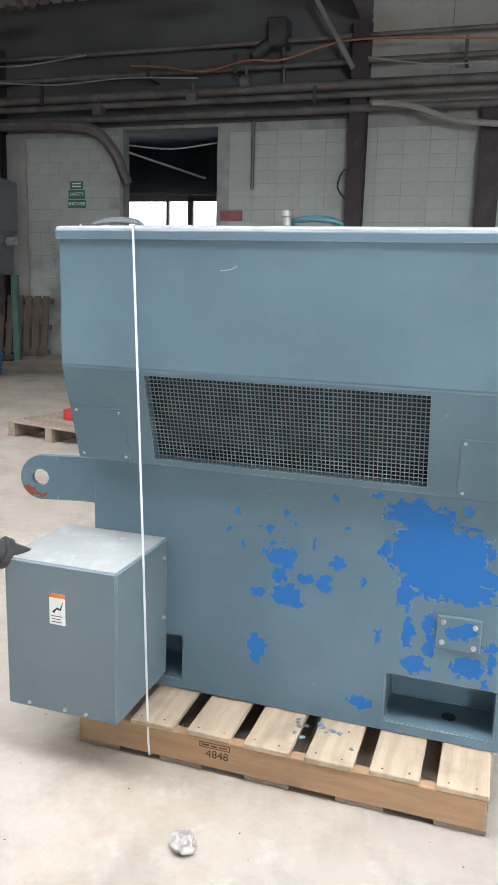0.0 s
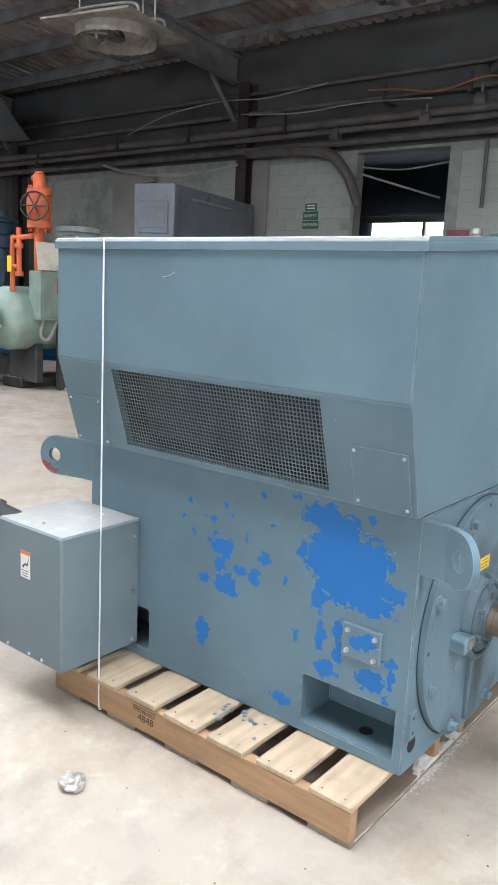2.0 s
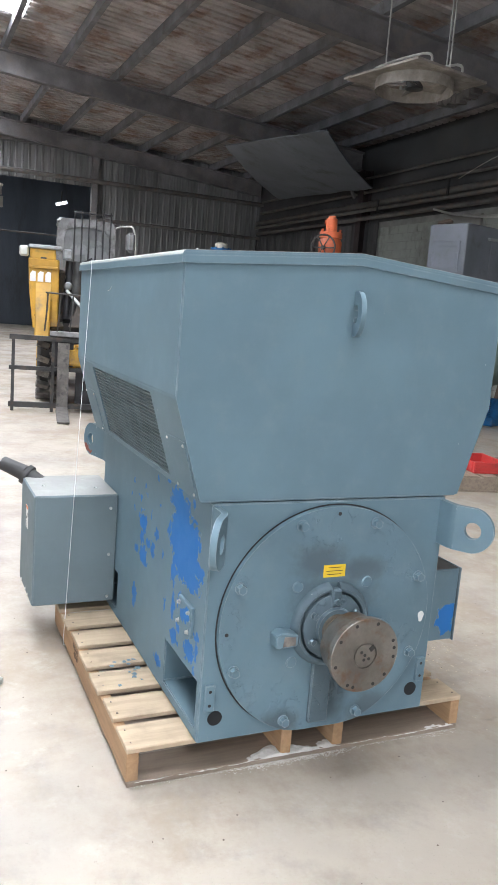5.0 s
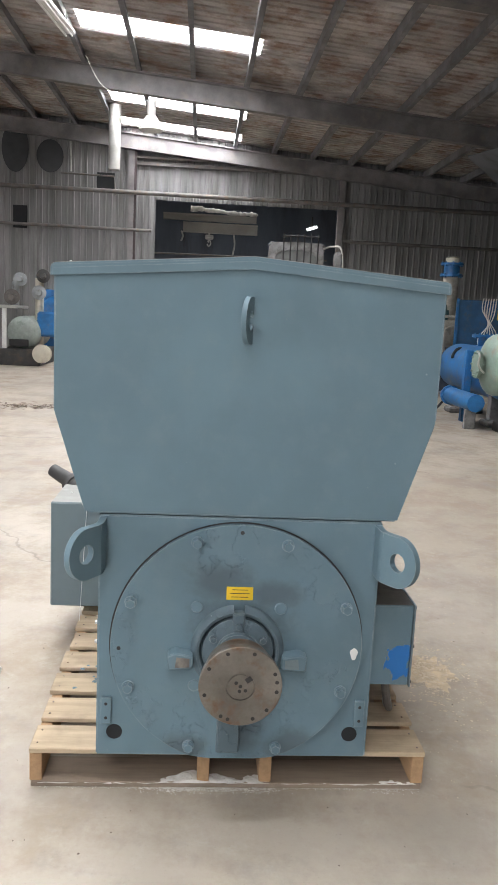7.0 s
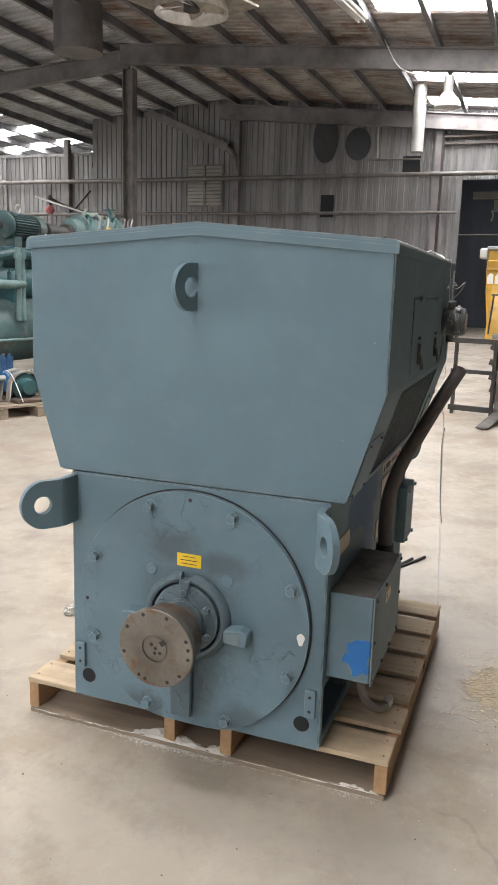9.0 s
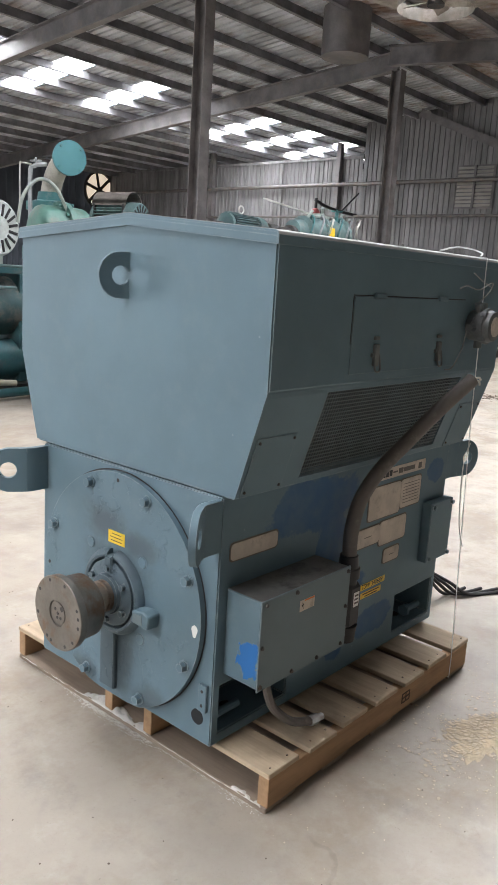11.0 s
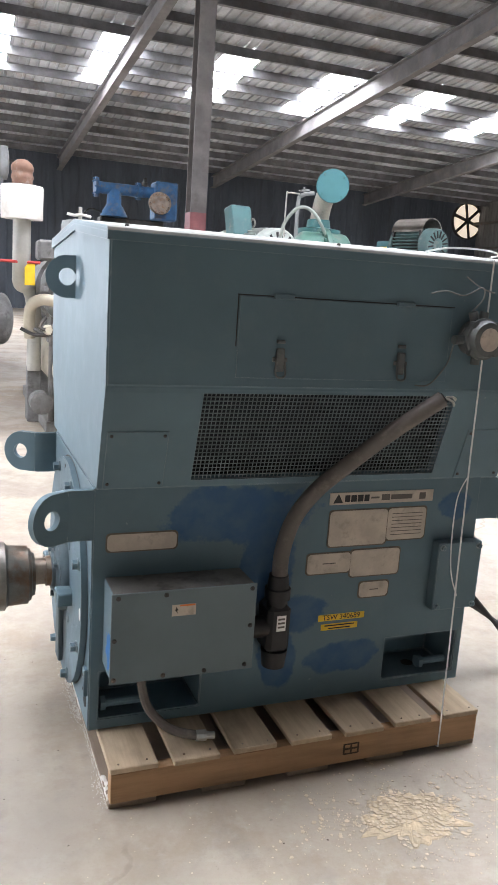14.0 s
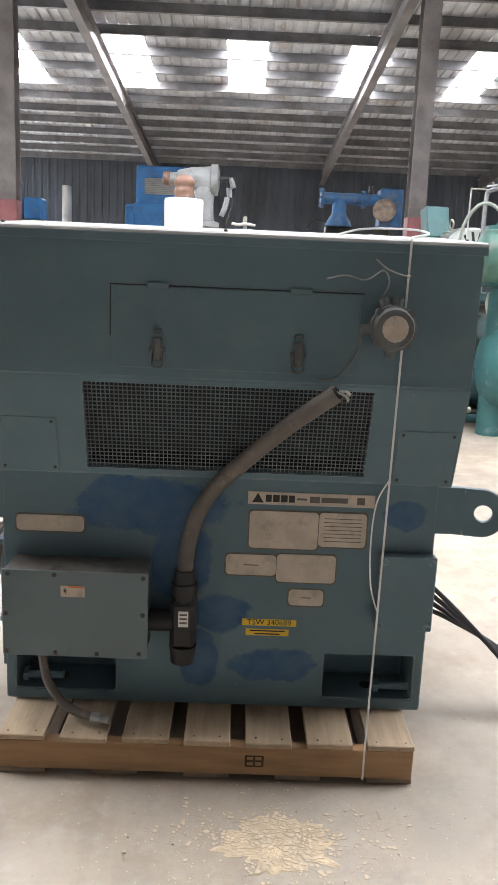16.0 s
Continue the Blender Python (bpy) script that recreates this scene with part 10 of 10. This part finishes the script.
solid("pilaster", box(B(), -8.88, -8.5, Y_N - 0.06, Y_N + 0.011, 0, 3.95), PALE_BOARD, "pale painted pilaster beside a column", "pilaster")
solid("pilaster", box(B(), -12.9, -11.6, Y_N - 0.06, Y_N + 0.011, 0, 3.9), PALE_BOARD, "pale painted pilaster beside a column", "pilaster")
solid("dark_post", box(B(), -0.62, -0.3, Y_N - 0.2, Y_N + 0.011, 0, 4.1), MAROON, "dark brown steel post at the block wall", "post")
bm = B()
tube(bm, [(-2.5, Y_N - 0.3, 3.25), (-2.64, Y_N - 0.34, 3.12), (-2.68, Y_N - 0.34, 2.92), (-2.55, Y_N - 0.32, 2.75)], 0.016, 6)
solid("hanging_cable", bm, RUBBER, "short black cable looped on the column", "cable", smooth=True)
# pipe hangers, clamps and rags on the wall pipes
hr = random.Random(21)
for x in (-15.2, -12.4, -10.3, -7.9, -5.9, -4.4, -3.1, -0.9, 0.8):
    z = hr.choice((4.3, 4.45, 4.8))
    bm = box(B(), x - 0.02, x + 0.02, Y_N - 0.4, Y_N + 0.005, z - 0.16, z - 0.13)
    box(bm, x - 0.025, x + 0.025, Y_N - 0.42, Y_N - 0.38, z - 0.16, z + 0.1 + hr.random() * 0.15)
    solid("pipe_hanger", bm, DARK_IRON, "rusty steel hanger carrying the wall pipes", "hanger", group="pipe hangers")
for x, z in ((-5.2, 4.33), (-4.3, 4.52), (-6.9, 4.2)):
    bm = cyl(B(), (x, Y_N - 0.36, z), (x + 0.16, Y_N - 0.36, z), 0.1, 0.09, 12)
    cyl(bm, (x + 0.08, Y_N - 0.36, z), (x + 0.08, Y_N - 0.36, z + 0.22), 0.025, seg=8)
    solid("pipe_valve", bm, PIPE, "dusty valve body on the wall pipes", "valve", smooth=True, group="wall pipe valves")
for pts in ([(-12.0, 4.6), (-10.8, 4.9), (-9.4, 5.0), (-8.3, 4.95), (-7.0, 5.05)], [(-8.9, 4.72), (-7.6, 4.62), (-6.3, 4.66), (-5.0, 4.6)], [(-2.3, 4.75), (-1.2, 4.6), (0.4, 4.62)]):
    solid("slack_wire", tube(B(), [(x, Y_N - 0.45, z) for x, z in pts], 0.012, 6), PALE_BOARD, "slack dusty wire along the wall pipes", "cable", smooth=True, group="slack wires")
# window of the annex
bm = B()
box(bm, -13.6, -9.3, Y_N + 12.9, Y_N + 12.93, 2.3, 4.12)
solid("annex_window", bm, OUTSIDE, "bright daylight window far inside the annex", "window")
for x0, x1, z0, z1 in ((-11.55, -11.45, 2.3, 4.12), (-10.75, -10.55, 2.3, 4.3), (-13.8, -9.0, 4.12, 4.3), (-13.8, -9.0, 4.36, 4.42), (-10.7, -9.3, 3.0, 3.06)):
    solid("annex_mullion", box(B(), x0, x1, Y_N + 12.75, Y_N + 12.88, z0, z1), PALE_BOARD, "pale frame bar of the annex window", "window", group="annex window bars")

# old pallets against the wall and a pallet with a red crate
def old_pallet(at, rz, w=1.1, group="old pallets"):
    t = thing("old_pallet", "weathered dark wooden pallet stacked against the block wall", "pallet", at, rz, group)
    for k in range(6):
        part("slat", box(B(), -w / 2 + k * w / 6 + 0.02, -w / 2 + (k + 1) * w / 6 - 0.03, -0.06, -0.04, 0, 1.1, 0.003), OLD_WOOD, t, smooth=False)
    for z in (0.05, 0.5, 0.98):
        part("runner", box(B(), -w / 2, w / 2, -0.04, 0.04, z, z + 0.09), OLD_WOOD, t, smooth=False)
    return t


op = old_pallet((-8.5, Y_N - 0.25, 0.005), 0)
op.matrix_basis = pose(-8.5, Y_N - 0.30, 0.0, -9, 0, 3)
copy_thing(op, pose(-9.6, Y_N - 0.36, 0.0, -9, 0, -4))
t = thing("flat_pallet", "pale wooden pallet lying on the floor", "pallet", (-3.66, 6.34, 0), 78)
for k in range(6):
    part("slat", box(B(), -0.55 + k * 0.185, -0.55 + k * 0.185 + 0.15, -0.5, 0.5, 0.125, 0.143, 0.002), GREY_WOOD, t, smooth=False)
for y in (-0.46, 0, 0.46):
    part("runner", box(B(), -0.55, 0.55, y - 0.04, y + 0.04, 0.018, 0.125, 0.002), GREY_WOOD, t, smooth=False)
    part("bottom_slat", box(B(), -0.55, 0.55, y - 0.05, y + 0.05, 0, 0.018), GREY_WOOD, t, smooth=False)
t = thing("red_crate", "red plastic crate standing on the pale pallet", "crate", (-3.55, 6.28, 0.143), -12)
part("shell", box(B(), -0.26, 0.26, -0.18, 0.18, 0, 0.02, 0.004), RED, t)
for x0, x1, y0, y1 in ((-0.26, 0.26, -0.18, -0.165), (-0.26, 0.26, 0.165, 0.18), (-0.26, -0.245, -0.165, 0.165), (0.245, 0.26, -0.165, 0.165)):
    part("side", box(B(), x0, x1, y0, y1, 0.02, 0.1, 0.003), RED, t)
for k in range(7):
    part("rib", box(B(), -0.24 + 0.075 * k, -0.225 + 0.075 * k, -0.188, -0.18, 0.01, 0.1), RED, t, smooth=False)

# pallets with small pumps on the south-west floor
def pump_pallet(at, rz, label):
    t = thing("small_pump", label, "pump", (at[0], at[1], 0.13), rz)
    part("pump_casing", lathe(B(), (-0.22, 0, 0.16), (1, 0, 0), [(0, 0.06), (0.01, 0.13), (0.1, 0.15), (0.34, 0.15), (0.36, 0.1), (0.46, 0.08)], 24), TEAL_DEEP, t, "dark teal pump drum")
    for x in (-0.12, 0.1):
        arch_ = [(0.19 * math.cos(a), 0.16 + 0.18 * math.sin(a)) for a in (i * math.pi / 10 for i in range(11))]
        bm = B()
        for (y0, z0), (y1, z1) in zip([(0.21, 0.0)] + arch_, arch_ + [(-0.21, 0.0)]):
            prism(bm, [(y0, z0), (y1, z1), (y1 * 0.92, z1 * 0.95), (y0 * 0.92, z0 * 0.95)], "x", x - 0.05, x + 0.05)
        part("wrap", bm, SKID_DUST, t, "cream cardboard wrap", smooth=False)
    for y in (-0.16, 0.14):
        part("tie", tube(B(), [(-0.3, y, 0.03), (-0.1, y, 0.3), (0.12, y, 0.3), (0.4, y, 0.03)], 0.006, 6), STRAP, t)
    part("foot", box(B(), -0.25, 0.32, -0.2, 0.2, 0, 0.04, 0.01), OLD_WOOD, t)
    p = thing("flat_pallet", "grey weathered pallet lying on the floor", "pallet", (at[0], at[1], 0), rz)
    for k in range(5):
        part("slat", box(B(), -0.5 + k * 0.2, -0.5 + k * 0.2 + 0.15, -0.45, 0.45, 0.11, 0.13), GREY_WOOD, p, smooth=False)
    for y in (-0.42, 0, 0.42):
        part("runner", box(B(), -0.5, 0.5, y - 0.04, y + 0.04, 0, 0.11), GREY_WOOD, p, smooth=False)


pump_pallet((-5.2, -2.05), 62, "teal pump under cream wraps, resting on a weathered pallet")
pump_pallet((-8.1, -1.75), 30, "wrapped teal pump tied down on a weathered pallet")
t = thing("gas_cylinder", "slim blue gas cylinder with a pale cap", "cylinder", (-5.4, -2.47, 0), group="blue cylinders")
part("body", lathe(B(), (0, 0, 0), (0, 0, 1), [(0, 0.05), (0.02, 0.058), (0.56, 0.058), (0.6, 0.04)], 16), FAR_BLUE, t)
part("cap", cyl(B(), (0, 0, 0.6), (0, 0, 0.63), 0.045, seg=14), DUCT, t)
for x, y in ((-5.52, -2.48), (-5.6, -2.52), (-5.5, -2.61)):
    copy_thing(t, pose(x, y, 0))

# tall rack behind the motor carrying coiled green hoses
t = thing("storage_rack", "dark steel storage rack behind the motor", "rack", (-2.82, 8.0, 0))
for x in (-1.75, 1.75):
    for y in (-0.35, 0.35):
        part("upright", box(B(), x - 0.04, x + 0.04, y - 0.04, y + 0.04, 0, 1.9), DARK_IRON, t, smooth=False)
for z in (0.5, 1.2, 1.9):
    part("shelf", box(B(), -1.8, 1.8, -0.4, 0.4, z, z + 0.04), DARK_IRON, t, smooth=False)
for x, m, r in ((-4.15, MACHINE_GREY, 0.1), (-1.95, TEAL_BRIGHT, 0.12)):
    bm = B()
    for q in range(3):
        ring = [(x + (0.3 - 0.03 * q) * math.cos(6.2832 * k / 28), 7.85 + 0.02 * q, 1.965 + r * 0.5 + 0.035 * q * 0 + r * 0.5 * math.sin(6.2832 * k / 28) + 0.012 * q) for k in range(29)]
        tube(bm, ring, 0.024, 8, 0, False)
    tagged(new("coiled_hose", finish(bm, "coiled_hose", m, True)), "coiled hose standing on the storage rack", "hose")
t = thing("spare_valve", "small pale valve body standing on the storage rack", "valve", (-2.2, 7.75, 1.94))
part("body", lathe(B(), (0, 0, 0), (0, 0, 1), [(0, 0.08), (0.04, 0.08), (0.05, 0.045), (0.16, 0.045), (0.17, 0.06), (0.22, 0.055)], 16), DUCT, t)

# wall fan in the south-west, with daylight behind its blades
t = thing("wall_fan", "large wall fan with daylight behind its blades", "fan", (-22.8, Y_S + 0.06, 5.2), kind="structure")
part("daylight", cyl(B(), (0, 0.0, 0), (0, 0.02, 0), 0.8, seg=36), FAN_DAY, t, "bright daylight behind the fan")
bm = B()
for k in range(36):
    a = 6.2832 * (k + 0.5) / 36
    u = Vector((math.cos(a), 0, math.sin(a)))
    obox(bm, u * 0.83 + Vector((0, 0.06, 0)), (-u.z, 0, u.x), (0, 1, 0), 0.152, 0.07, 0.12)
part("ring", bm, DARK_IRON, t, smooth=False)
for k in range(6):
    a = 6.2832 * k / 6 + 0.3
    u = Vector((math.cos(a), 0, math.sin(a)))
    part("blade", obox(B(), u * 0.42 + Vector((0, 0.08, 0)), u, (0, 1, 0), 0.78, 0.15, 0.012), DARK_IRON, t, smooth=False)
part("hub", cyl(B(), (0, 0.04, 0), (0, 0.16, 0), 0.12), DARK_IRON, t)

t = thing("wall_beacon", "faded red ball lamp hanging from a dark wall bracket", "lamp", (-21.4, -12.33, 3.9), kind="structure")
part("arm", tube(B(), [(-2.12, -0.2, 0.1), (-0.6, -0.06, 0.14), (0.3, 0.06, 0.2), (0.95, 0.16, 0.3), (1.02, 0.2, 0.3)], 0.055, 8), BLACK, t)
part("stay", cyl(B(), (-2.1, -0.2, 0.9), (-0.9, -0.08, 0.14), 0.03, seg=8), BLACK, t)
part("hanger", cyl(B(), (1.02, 0.2, -0.02), (1.02, 0.2, 0.38), 0.05, seg=10), BLACK, t)
part("globe", ball(B(), (1.02, 0.2, -0.09), 0.15, 20), BEACON_RED, t, "dull pink-red globe")

# ---- painted blocks of the north wall ----
BW, BH = 0.406, 0.203
protos = []
for w in (BW, BW / 2):
    me = finish(box(B(), 0.004, w - 0.004, 0, 0.005, 0.003, BH - 0.003, 0.0015), "block", BLOCK, False)
    protos.append((w, me))
rest = B()
count = 0
for row in range(int(BLOCK_TOP / BH)):
    z = row * BH
    x = -18.0 - (BW / 2 if row % 2 else 0)
    while x < 2.0:
        w = BW
        inside = x + w > OPEN[0] and x < OPEN[1] and z + BH <= OPEN[2] + 0.01
        if inside and x < OPEN[0] and OPEN[0] - x > BW * 0.45:
            w, inside = BW / 2, False
        if not inside or (x + w <= OPEN[0] + 0.001) or (x >= OPEN[1] - 0.001):
            if x < OPEN[0] - 0.001 < x + w - 0.02 and w == BW:
                pass
            elif z > 2.0 and -9.0 < x < 0.6 and count < 300 and w == BW:
                ob = new("block", protos[0][1])
                ob.parent = wall_n
                ob.location = (x, Y_N, z)
                count += 1
            else:
                box(rest, x + 0.004, x + w - 0.004, Y_N, Y_N + 0.005, z + 0.004, z + BH - 0.004)
        x += w
rb = new("block_rest", finish(rest, "block_rest", BLOCK, False))
rb.parent = wall_n
rb["kind"] = "stuff"
